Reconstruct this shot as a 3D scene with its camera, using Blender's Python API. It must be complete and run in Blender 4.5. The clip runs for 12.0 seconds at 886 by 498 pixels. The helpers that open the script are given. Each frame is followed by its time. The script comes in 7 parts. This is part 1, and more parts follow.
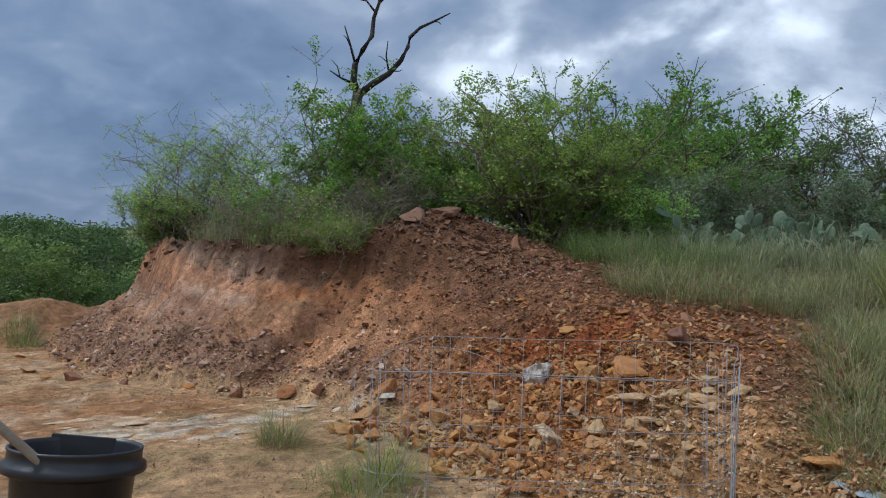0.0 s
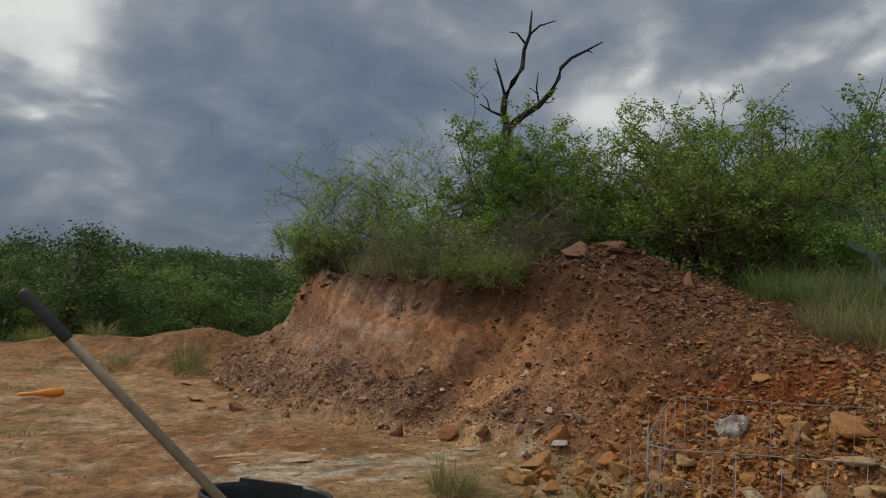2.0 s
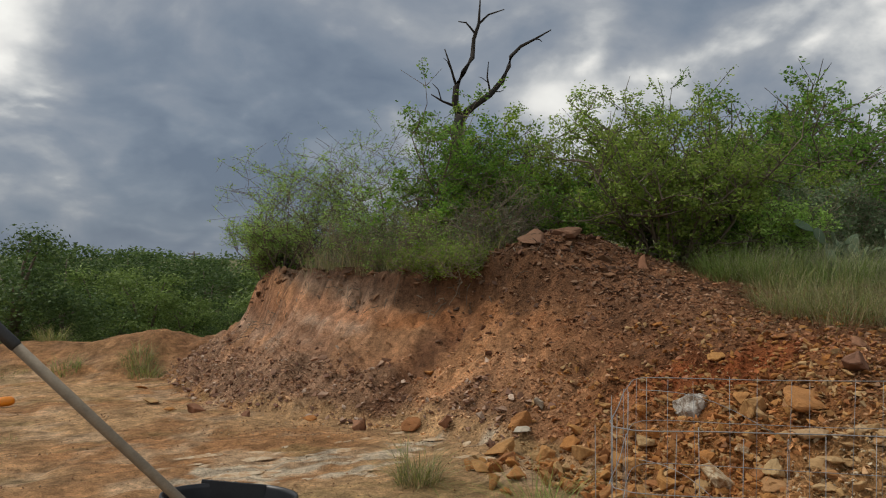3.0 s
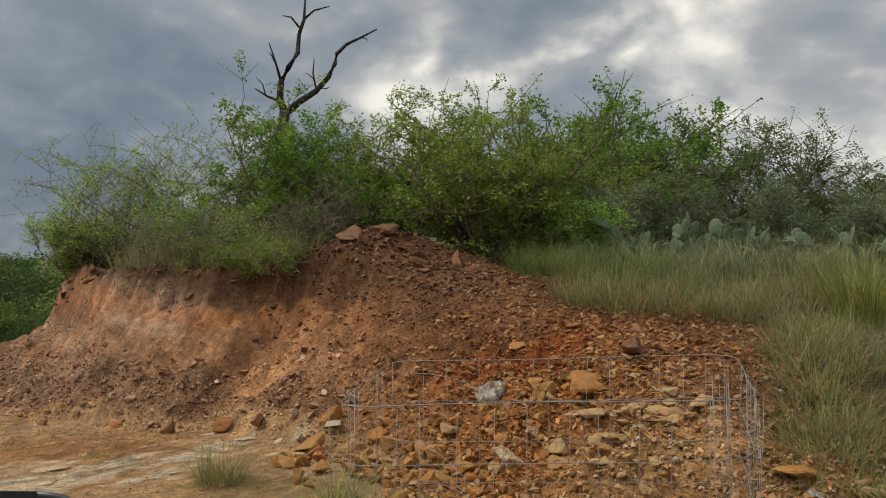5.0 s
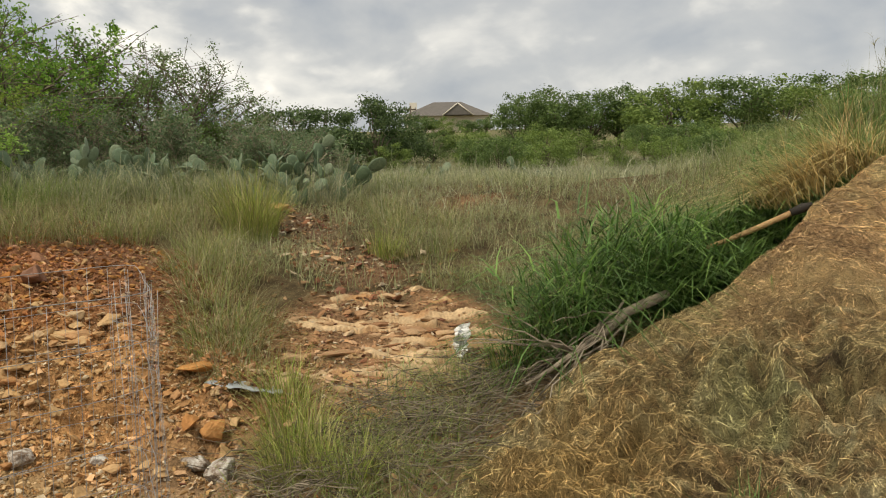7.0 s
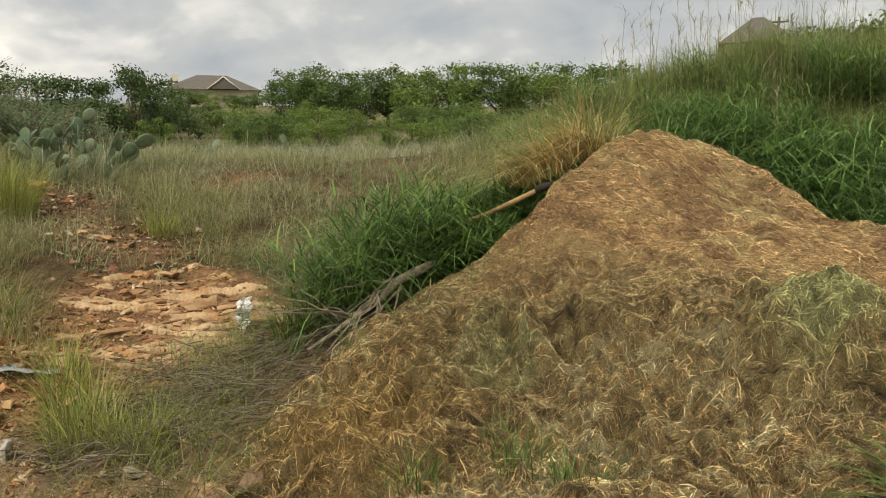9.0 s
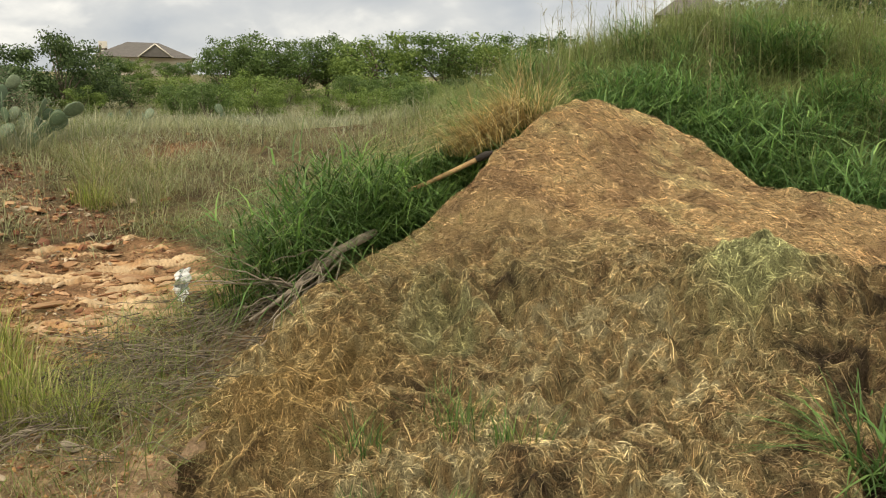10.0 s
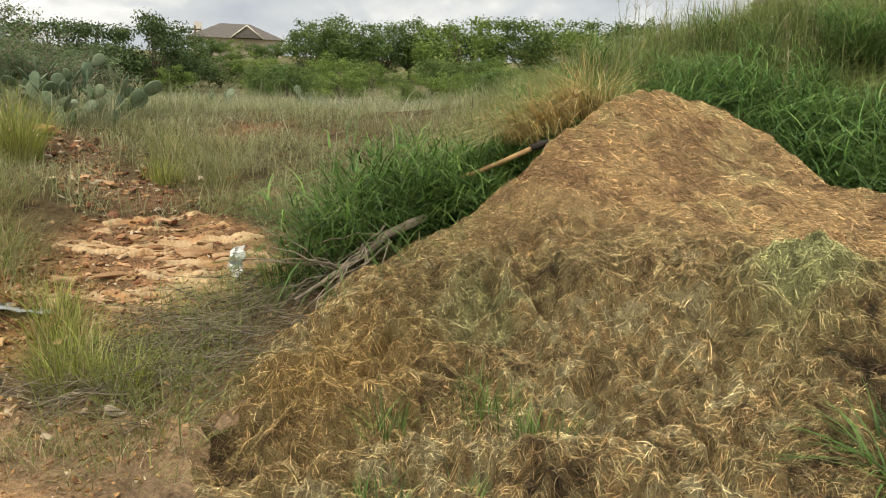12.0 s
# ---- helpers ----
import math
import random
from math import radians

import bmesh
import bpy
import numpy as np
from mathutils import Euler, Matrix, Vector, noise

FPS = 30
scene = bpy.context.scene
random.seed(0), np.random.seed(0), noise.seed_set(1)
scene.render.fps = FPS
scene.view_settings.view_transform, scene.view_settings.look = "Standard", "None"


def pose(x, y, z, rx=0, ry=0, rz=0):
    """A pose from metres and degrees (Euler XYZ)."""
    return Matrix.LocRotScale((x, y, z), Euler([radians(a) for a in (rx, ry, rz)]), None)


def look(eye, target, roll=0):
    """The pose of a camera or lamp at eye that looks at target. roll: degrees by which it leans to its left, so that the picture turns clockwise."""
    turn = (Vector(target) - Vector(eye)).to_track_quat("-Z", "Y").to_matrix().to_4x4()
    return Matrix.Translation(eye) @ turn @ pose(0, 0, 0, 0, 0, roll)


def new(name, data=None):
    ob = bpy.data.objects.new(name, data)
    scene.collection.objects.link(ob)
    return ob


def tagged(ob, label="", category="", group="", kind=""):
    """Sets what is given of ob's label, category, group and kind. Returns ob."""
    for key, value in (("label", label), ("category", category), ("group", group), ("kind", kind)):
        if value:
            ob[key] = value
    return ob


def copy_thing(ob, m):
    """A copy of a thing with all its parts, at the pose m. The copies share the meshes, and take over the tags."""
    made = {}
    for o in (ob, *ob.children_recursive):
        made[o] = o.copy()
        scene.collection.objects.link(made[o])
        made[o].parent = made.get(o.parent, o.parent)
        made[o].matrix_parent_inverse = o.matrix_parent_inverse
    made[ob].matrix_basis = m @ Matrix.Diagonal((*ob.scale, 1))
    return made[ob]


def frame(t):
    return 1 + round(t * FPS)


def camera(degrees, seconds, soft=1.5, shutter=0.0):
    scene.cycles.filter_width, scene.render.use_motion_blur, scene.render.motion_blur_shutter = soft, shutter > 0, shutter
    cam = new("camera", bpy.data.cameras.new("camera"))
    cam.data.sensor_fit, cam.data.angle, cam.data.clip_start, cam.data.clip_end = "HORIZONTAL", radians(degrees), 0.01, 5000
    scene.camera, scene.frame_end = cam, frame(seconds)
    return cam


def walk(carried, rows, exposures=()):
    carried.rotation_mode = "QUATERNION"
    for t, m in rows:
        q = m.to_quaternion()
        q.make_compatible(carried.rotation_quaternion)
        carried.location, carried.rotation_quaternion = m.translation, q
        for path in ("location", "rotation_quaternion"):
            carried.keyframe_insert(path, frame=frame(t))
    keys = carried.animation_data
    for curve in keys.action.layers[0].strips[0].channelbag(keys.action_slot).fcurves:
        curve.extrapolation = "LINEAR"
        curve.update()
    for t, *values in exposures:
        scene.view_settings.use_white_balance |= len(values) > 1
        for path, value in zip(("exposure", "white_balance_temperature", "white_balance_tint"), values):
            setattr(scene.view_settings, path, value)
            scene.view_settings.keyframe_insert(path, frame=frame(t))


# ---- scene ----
cam = camera(58.8, 12.0, soft=1.1)
PATH = [
    (0, (0.826, 0.15, 1.756), (0.836, 2.15, 1.727), 2.1),
    (0.5, (0.805, 0.245, 1.768), (0.59, 2.232, 1.819), 2.1),
    (1, (0.777, 0.332, 1.779), (0.386, 2.292, 1.853), 2.7),
    (1.5, (0.698, 0.384, 1.755), (0.266, 2.336, 1.809), 3.1),
    (2, (0.554, 0.405, 1.763), (0.223, 2.377, 1.805), 2.5),
    (2.5, (0.496, 0.407, 1.763), (0.215, 2.386, 1.808), 1.0),
    (3, (0.547, 0.416, 1.76), (0.327, 2.403, 1.783), 0.5),
    (3.2, (0.57, 0.41, 1.765), (0.418, 2.404, 1.795), 0.5),
    (4.8, (0.717, 0.367, 1.753), (0.879, 2.36, 1.797), 0.2),
    (5, (0.728, 0.361, 1.74), (0.919, 2.352, 1.762), 0.2),
    (5.5, (0.737, 0.345, 1.726), (1.175, 2.296, 1.659), -0.5),
    (6, (0.655, 0.315, 1.718), (1.396, 2.165, 1.545), -1.5),
    (6.5, (0.562, 0.234, 1.707), (1.68, 1.882, 1.529), -0.0),
    (7, (0.633, 0.114, 1.717), (2.087, 1.477, 1.547), -0.9),
    (7.5, (0.662, -0.044, 1.732), (2.332, 1.039, 1.534), -1.0),
    (7.7, (0.654, -0.07, 1.737), (2.354, 0.964, 1.537), -0.9),
    (9.3, (0.358, -0.023, 1.722), (2.153, 0.822, 1.471), -0.1),
    (9.5, (0.358, -0.027, 1.721), (2.168, 0.782, 1.452), -0.1),
    (10, (0.365, -0.034, 1.713), (2.194, 0.716, 1.411), -0.1),
    (10.5, (0.363, -0.037, 1.709), (2.207, 0.664, 1.381), 0.3),
    (11, (0.37, -0.053, 1.711), (2.219, 0.624, 1.361), 0.1),
    (11.5, (0.387, -0.095, 1.729), (2.207, 0.667, 1.399), -0.6),
    (12, (0.435, -0.174, 1.72), (2.175, 0.752, 1.381), 1.4),
]
EXPOSURES = [(0.0, -0.25, 5450, 8), (0.6, -0.8, 5950, 8), (1.0, -1.1, 6100, 8), (1.5, -1.15, 6300, 8), (2.0, -0.85, 6500, 8), (2.6, -0.54, 6650, 8), (3.2, -0.5, 6750, 8),
             (5.0, -0.38, 7100, 8), (5.5, -0.05, 7200, 8), (6.0, 0.0, 7300, 8), (6.6, 0.2, 7400, 8), (7.5, 0.08, 7600, 8), (9.5, 0.23, 7600, 8), (10.5, 0.46, 7500, 8), (12.0, 0.42, 7350, 8)]
walk(cam, [(t, look(eye, target, roll)) for t, eye, target, roll in PATH], EXPOSURES)

# ---------------------------------------------------------------- sky and sun
SUN_YAW, SUN_UP = radians(82), radians(54)          # to the left of +y, above the horizon
world = bpy.data.worlds.new("overcast_sky")
scene.world = world
world.use_nodes = True
wt = world.node_tree
wt.nodes.clear()


class Nodes:
    """Small help to wire shader nodes."""

    def __init__(self, tree):
        self.tree = tree

    def add(self, kind, inputs=(), **props):
        n = self.tree.nodes.new(kind)
        for k, v in props.items():
            setattr(n, k, v)
        for k, v in dict(inputs).items():
            if isinstance(v, bpy.types.NodeSocket):
                self.tree.links.new(v, n.inputs[k])
            else:
                n.inputs[k].default_value = v
        return n

    def math(self, op, a, b=0.0, clamp=False):
        return self.add("ShaderNodeMath", {0: a, 1: b}, operation=op, use_clamp=clamp).outputs[0]

    def mix(self, f, a, b, blend="MIX"):
        n = self.add("ShaderNodeMix", {0: f}, data_type="RGBA", blend_type=blend)
        for k, v in ((6, a), (7, b)):
            if isinstance(v, bpy.types.NodeSocket):
                self.tree.links.new(v, n.inputs[k])
            else:
                n.inputs[k].default_value = (*v, 1) if len(v) == 3 else v
        return n.outputs[2]

    def ramp(self, fac, stops):
        n = self.add("ShaderNodeValToRGB", {0: fac})
        el = n.color_ramp.elements
        while len(el) < len(stops):
            el.new(0.5)
        for e, (p, c) in zip(el, stops):
            e.position, e.color = p, (*c, 1) if len(c) == 3 else c
        return n.outputs[0]

    def noise(self, vec, scale, detail=5.0, rough=0.55, distort=0.0):
        ins = {"Scale": scale, "Detail": detail, "Roughness": rough, "Distortion": distort}
        if vec is not None:
            ins["Vector"] = vec
        return self.add("ShaderNodeTexNoise", ins).outputs[0]


w = Nodes(wt)
way = w.add("ShaderNodeTexCoord").outputs["Generated"]
sep = w.add("ShaderNodeSeparateXYZ", {0: way})
dx, dy, dz = sep.outputs
up = w.math("MAXIMUM", dz, 0.0)
flat = w.math("ADD", up, 0.45)
cloud_vec = w.add("ShaderNodeCombineXYZ", {0: w.math("DIVIDE", dx, flat), 1: w.math("DIVIDE", dy, flat), 2: 0.0}).outputs[0]
big = w.noise(cloud_vec, 0.9, 3.0, 0.5, 0.5)
billow = w.noise(cloud_vec, 3.1, 9.0, 0.52, 0.35)
warp = w.add("ShaderNodeTexNoise", {"Vector": cloud_vec, "Scale": 4.0, "Detail": 6.0}).outputs[1]
puffs = w.add("ShaderNodeTexVoronoi", {"Vector": w.add("ShaderNodeVectorMath", {0: cloud_vec, 1: w.add("ShaderNodeVectorMath", {0: warp, 1: (0.45, 0.45, 0.45)}, operation="MULTIPLY").outputs[0]}).outputs[0], "Scale": 8.5},
              feature="SMOOTH_F1").outputs["Distance"]
cover = w.math("ADD", w.math("MULTIPLY", big, 0.7), w.math("ADD", w.math("MULTIPLY", billow, 1.5), w.math("MULTIPLY", puffs, -0.45)))
cover = w.math("SUBTRACT", cover, 0.40)


def lobe(direction, near, far, gain):
    """A soft brighter or darker part of the cloud deck round a direction."""
    d = w.add("ShaderNodeVectorMath", {0: way, 1: Vector(direction).normalized()}, operation="DOT_PRODUCT").outputs["Value"]
    return w.add("ShaderNodeMapRange", {0: d, 1: math.cos(radians(far)), 2: math.cos(radians(near)), 3: 0.0, 4: gain}, interpolation_type="SMOOTHSTEP").outputs[0]


# a storm cloud hangs ahead to the left, with gaps round its edges; the east, the zenith and the sky behind are a lighter overcast
calm = lobe((0.9, 0.42, 0.1), 12, 48, 0.62)
tone = w.math("ADD", w.math("MULTIPLY", cover, w.math("SUBTRACT", 1.0, calm)), w.math("MULTIPLY", calm, 0.545))
for part_of_sky in (lobe((-0.30, 0.93, 0.16), 6, 40, -0.12), lobe((0.08, 0.975, 0.19), 1, 8, 0.30), lobe((-0.68, 0.70, 0.26), 2, 13, 0.4), lobe((-0.56, 0.825, 0.1), 1, 8, 0.3),
                    lobe((0.33, 0.907, 0.26), 1, 9, 0.06), lobe((0.72, 0.66, 0.14), 4, 40, 0.085), lobe((0.5, 0.83, 0.27), 2, 14, 0.1), lobe((-0.5, 0.86, 0.03), 5, 26, -0.16), lobe((-0.56, 0.77, 0.32), 1, 10, 0.45), lobe((0.1, -0.6, 0.8), 20, 75, 0.28)):
    tone = w.math("ADD", tone, part_of_sky)
clouds = w.ramp(tone, [(0.05, (0.175, 0.225, 0.315)), (0.28, (0.24, 0.295, 0.385)), (0.46, (0.315, 0.36, 0.44)), (0.60, (0.43, 0.465, 0.525)), (0.74, (0.70, 0.72, 0.75)),
                       (0.86, (0.98, 0.98, 0.98)), (1.0, (1.15, 1.15, 1.13))])
haze = w.add("ShaderNodeMapRange", {0: dz, 1: 0.0, 2: 0.12, 3: 0.3, 4: 0.0}).outputs[0]
clouds = w.mix(haze, clouds, (0.2, 0.24, 0.31))
sky = w.add("ShaderNodeTexSky", sky_type="NISHITA", sun_disc=False, sun_elevation=SUN_UP, sun_rotation=-SUN_YAW).outputs[0]
bg_sky = w.add("ShaderNodeBackground", {0: sky, 1: 0.05})
bg_cloud = w.add("ShaderNodeBackground", {0: clouds, 1: 1.25})
w.add("ShaderNodeOutputWorld", {0: w.add("ShaderNodeMixShader", {0: 0.88, 1: bg_sky.outputs[0], 2: bg_cloud.outputs[0]}).outputs[0]})

sun = new("sun", bpy.data.lights.new("sun", "SUN"))
sun.data.energy, sun.data.angle, sun.data.color = 2.9, radians(14), (1.0, 0.96, 0.9)
sun.matrix_world = look((-math.sin(SUN_YAW) * 30 * math.cos(SUN_UP), math.cos(SUN_YAW) * 30 * math.cos(SUN_UP), 30 * math.sin(SUN_UP)), (0, 0, 0))


# ---------------------------------------------------------------- materials
def material(name):
    m = bpy.data.materials.new(name)
    m.use_nodes = True
    m.node_tree.nodes.clear()
    n = Nodes(m.node_tree)
    out = n.add("ShaderNodeOutputMaterial")
    return m, n, out


def finish(n, out, color, rough=0.9, bump=None, strength=0.4, distance=0.02, spec=0.25, metal=0.0):
    ins = {"Base Color": color if isinstance(color, bpy.types.NodeSocket) else (*color, 1), "Roughness": rough, "Specular IOR Level": spec, "Metallic": metal}
    if bump is not None:
        ins["Normal"] = n.add("ShaderNodeBump", {"Height": bump, "Strength": strength, "Distance": distance}).outputs[0]
    p = n.add("ShaderNodeBsdfPrincipled", ins)
    n.tree.links.new(p.outputs[0], out.inputs[0])
    return p


def where(n):
    return n.add("ShaderNodeNewGeometry").outputs["Position"]


def tinted(name, rough=0.95, scales=(9.0, 60.0), contrast=0.5, bump_d=0.02, bump_s=0.5):
    """A matt natural surface whose base colour comes from the mesh's own tint, broken up at two scales."""
    m, n, out = material(name)
    tint = n.add("ShaderNodeAttribute", attribute_name="tint").outputs[0]
    pos = where(n)
    a, b = n.noise(pos, scales[0], 6, 0.6), n.noise(pos, scales[1], 6, 0.65)
    f = n.add("ShaderNodeMapRange", {0: n.math("ADD", n.math("MULTIPLY", a, 0.5), n.math("MULTIPLY", b, 0.5)), 1: 0.3, 2: 0.7, 3: 1 - contrast, 4: 1 + 0.8 * contrast}).outputs[0]
    grey = n.add("ShaderNodeCombineXYZ", {0: f, 1: f, 2: f}).outputs[0]
    col = n.mix(1.0, tint, grey, "MULTIPLY")
    finish(n, out, col, rough, b, bump_s, bump_d, 0.15)
    return m


def varied(name, stops, scale=14.0, rough=0.9, bump_d=0.01, per="object", spec=0.2, fine=70.0):
    """Colours picked for each piece at random, with grain on top. per: 'object', 'island' or 'none'."""
    m, n, out = material(name)
    if per == "object":
        r = n.add("ShaderNodeObjectInfo").outputs["Random"]
    elif per == "island":
        r = n.add("ShaderNodeNewGeometry").outputs["Random Per Island"]
    else:
        r = n.noise(where(n), scale * 0.3, 3)
    col = n.ramp(r, stops)
    pos = where(n)
    g = n.noise(pos, scale, 6, 0.6)
    h = n.noise(pos, fine, 5, 0.6)
    f = n.add("ShaderNodeMapRange", {0: n.math("ADD", n.math("MULTIPLY", g, 0.6), n.math("MULTIPLY", h, 0.4)), 1: 0.3, 2: 0.7, 3: 0.65, 4: 1.3}).outputs[0]
    grey = n.add("ShaderNodeCombineXYZ", {0: f, 1: f, 2: f}).outputs[0]
    finish(n, out, n.mix(1.0, col, grey, "MULTIPLY"), rough, h, 0.5, bump_d, spec)
    return m


def leafy(name, stops, translucent=0.35, rough=0.55, tint=False):
    """Leaves and blades: each its own green, letting some light through."""
    m, n, out = material(name)
    if tint:
        col = n.add("ShaderNodeAttribute", attribute_name="tint").outputs[0]
        r = n.add("ShaderNodeNewGeometry").outputs["Random Per Island"]
        f = n.add("ShaderNodeMapRange", {0: r, 1: 0.0, 2: 1.0, 3: 0.6, 4: 1.4}).outputs[0]
        col = n.mix(1.0, col, n.add("ShaderNodeCombineXYZ", {0: f, 1: f, 2: f}).outputs[0], "MULTIPLY")
    else:
        r = n.add("ShaderNodeNewGeometry").outputs["Random Per Island"]
        col = n.ramp(r, stops)
        patch = n.noise(where(n), 1.7, 3, 0.6)
        f = n.add("ShaderNodeMapRange", {0: patch, 1: 0.3, 2: 0.7, 3: 0.7, 4: 1.3}).outputs[0]
        col = n.mix(1.0, col, n.add("ShaderNodeCombineXYZ", {0: f, 1: f, 2: f}).outputs[0], "MULTIPLY")
    p = n.add("ShaderNodeBsdfPrincipled", {"Base Color": col, "Roughness": rough, "Specular IOR Level": 0.25})
    t = n.add("ShaderNodeBsdfTranslucent", {0: col})
    n.tree.links.new(n.add("ShaderNodeMixShader", {0: translucent, 1: p.outputs[0], 2: t.outputs[0]}).outputs[0], out.inputs[0])
    return m


M_EARTH = tinted("earth", scales=(14.0, 62.0), contrast=0.8, bump_d=0.05, bump_s=0.9)
M_GRAVEL = tinted("gravel_stone", scales=(25.0, 120.0), contrast=0.35, bump_d=0.004)
def fibrous(name):
    """Tangled hay: fine curly strands over the mesh's own tint."""
    m, n, out = material(name)
    tint = n.add("ShaderNodeAttribute", attribute_name="tint").outputs[0]
    pos = where(n)
    strands = None
    for scale, bend in ((70.0, 1.6), (150.0, 1.2), (300.0, 0.8)):
        r = n.math("SUBTRACT", 1.0, n.math("ABSOLUTE", n.math("SUBTRACT", n.math("MULTIPLY", n.noise(pos, scale, 2, 0.5, bend), 6.0), 3.0)), True)
        r = n.math("POWER", r, 1.5)
        strands = r if strands is None else n.math("ADD", strands, r)
    # strand lines brighten the tint, the gaps between them are darkened
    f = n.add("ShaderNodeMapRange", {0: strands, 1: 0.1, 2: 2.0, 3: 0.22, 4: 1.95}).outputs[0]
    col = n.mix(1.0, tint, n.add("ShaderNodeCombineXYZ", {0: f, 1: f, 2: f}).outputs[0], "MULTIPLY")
    finish(n, out, col, 0.95, strands, 0.9, 0.012, 0.1)
    return m


M_STRAW = leafy("straw_blade", (), 0.2, 0.7, tint=True)
M_HAY = fibrous("matted_hay")
M_BLADE = leafy("grass_blade", (), 0.35, 0.55, tint=True)
M_ROCK = varied("orange_rock", [(0.0, (0.38, 0.16, 0.05)), (0.25, (0.44, 0.225, 0.075)), (0.45, (0.27, 0.115, 0.045)), (0.65, (0.42, 0.20, 0.07)), (0.85, (0.43, 0.245, 0.10)), (1.0, (0.46, 0.31, 0.155))], 16.0, bump_d=0.02)
M_TAN_ROCK = varied("tan_rock", [(0.0, (0.38, 0.23, 0.105)), (0.5, (0.44, 0.29, 0.145)), (0.8, (0.34, 0.17, 0.07)), (1.0, (0.50, 0.37, 0.22))], 9.0)
def stained_rock(name, pale, stain, scale=16.0):
    """Pale stone with earth caught in its pits and along its breaks."""
    m, n, out = material(name)
    pos = where(n)
    a, b = n.noise(pos, scale, 6, 0.65, 0.6), n.noise(pos, scale * 5, 5, 0.6)
    f = n.add("ShaderNodeMapRange", {0: n.math("ADD", n.math("MULTIPLY", a, 0.75), n.math("MULTIPLY", b, 0.25)), 1: 0.42, 2: 0.56}).outputs[0]
    finish(n, out, n.mix(f, pale, stain), 0.9, b, 0.6, 0.02, 0.2)
    return m


M_WHITE_ROCK = stained_rock("white_limestone", (0.52, 0.49, 0.44), (0.20, 0.145, 0.105))
M_FLOOR_BED = stained_rock("floor_bedrock", (0.58, 0.46, 0.32), (0.46, 0.29, 0.16), 14.0)
M_CREAM_ROCK = stained_rock("cream_limestone", (0.54, 0.44, 0.30), (0.30, 0.17, 0.08))
M_PALE_ROCK = varied("pale_rock", [(0.0, (0.34, 0.28, 0.21)), (1.0, (0.48, 0.42, 0.33))], 7.0, fine=40.0, bump_d=0.02)
M_BROWN_ROCK = varied("brown_rock", [(0.0, (0.17, 0.09, 0.06)), (0.5, (0.24, 0.115, 0.065)), (1.0, (0.30, 0.17, 0.10))], 9.0)
M_LEDGE = varied("caliche_ledge", [(0.0, (0.26, 0.13, 0.065)), (0.35, (0.33, 0.19, 0.10)), (0.7, (0.40, 0.26, 0.145)), (1.0, (0.50, 0.37, 0.23))], 7.0)
M_BARK = varied("grey_bark", [(0.0, (0.13, 0.105, 0.08)), (1.0, (0.2, 0.16, 0.12))], 20.0, per="none")
M_DEAD = varied("dead_wood", [(0.0, (0.02, 0.018, 0.017)), (1.0, (0.055, 0.047, 0.04))], 15.0, per="none")
M_TWIG = varied("grey_twig", [(0.0, (0.21, 0.17, 0.13)), (0.6, (0.30, 0.25, 0.19)), (1.0, (0.38, 0.31, 0.22))], 15.0, per="island")
M_BRUSH = varied("brush_twig", [(0.0, (0.10, 0.08, 0.06)), (0.6, (0.165, 0.135, 0.10)), (1.0, (0.27, 0.225, 0.165))], 15.0, per="island")
M_LEAF_LIME = leafy("lime_leaf", [(0.0, (0.145, 0.225, 0.035)), (0.5, (0.24, 0.35, 0.058)), (1.0, (0.37, 0.48, 0.09))], 0.5)
M_LEAF_GREEN = leafy("green_leaf", [(0.0, (0.084, 0.181, 0.029)), (0.5, (0.157, 0.304, 0.047)), (1.0, (0.262, 0.413, 0.073))], 0.45)
M_LEAF_DARK = leafy("dark_leaf", [(0.0, (0.075, 0.125, 0.037)), (0.6, (0.131, 0.200, 0.062)), (1.0, (0.200, 0.275, 0.094))], 0.4)
M_LEAF_WOOD = leafy("wood_leaf", [(0.0, (0.05, 0.09, 0.028)), (0.6, (0.085, 0.14, 0.04)), (1.0, (0.14, 0.20, 0.06))], 0.35)
M_LEAF_OLIVE = leafy("olive_leaf", [(0.0, (0.13, 0.20, 0.04)), (0.6, (0.215, 0.30, 0.06)), (1.0, (0.34, 0.44, 0.09))], 0.5)
M_LEAF_OAK = leafy("oak_leaf", [(0.0, (0.045, 0.075, 0.028)), (0.6, (0.075, 0.12, 0.04)), (1.0, (0.12, 0.17, 0.06))], 0.3)
M_LEAF_FAR = leafy("far_leaf", [(0.0, (0.07, 0.12, 0.036)), (0.6, (0.115, 0.18, 0.052)), (1.0, (0.17, 0.24, 0.075))], 0.35)
M_LEAF_FARLIGHT = leafy("far_light_leaf", [(0.0, (0.115, 0.175, 0.045)), (0.6, (0.175, 0.25, 0.062)), (1.0, (0.25, 0.33, 0.095))], 0.4)
M_LEAF_GREY = leafy("grey_leaf", [(0.0, (0.104, 0.160, 0.081)), (0.6, (0.171, 0.244, 0.122)), (1.0, (0.249, 0.320, 0.174))], 0.35)
M_LEAF_FEATHER = leafy("feathery_leaf", [(0.0, (0.192, 0.314, 0.072)), (0.5, (0.295, 0.468, 0.103)), (1.0, (0.423, 0.586, 0.174))], 0.5)

# ---------------------------------------------------------------- lie of the land
def hash01(ix, iy, seed):
    v = np.sin(ix * 127.1 + iy * 311.7 + seed * 74.7) * 43758.5453
    return v - np.floor(v)


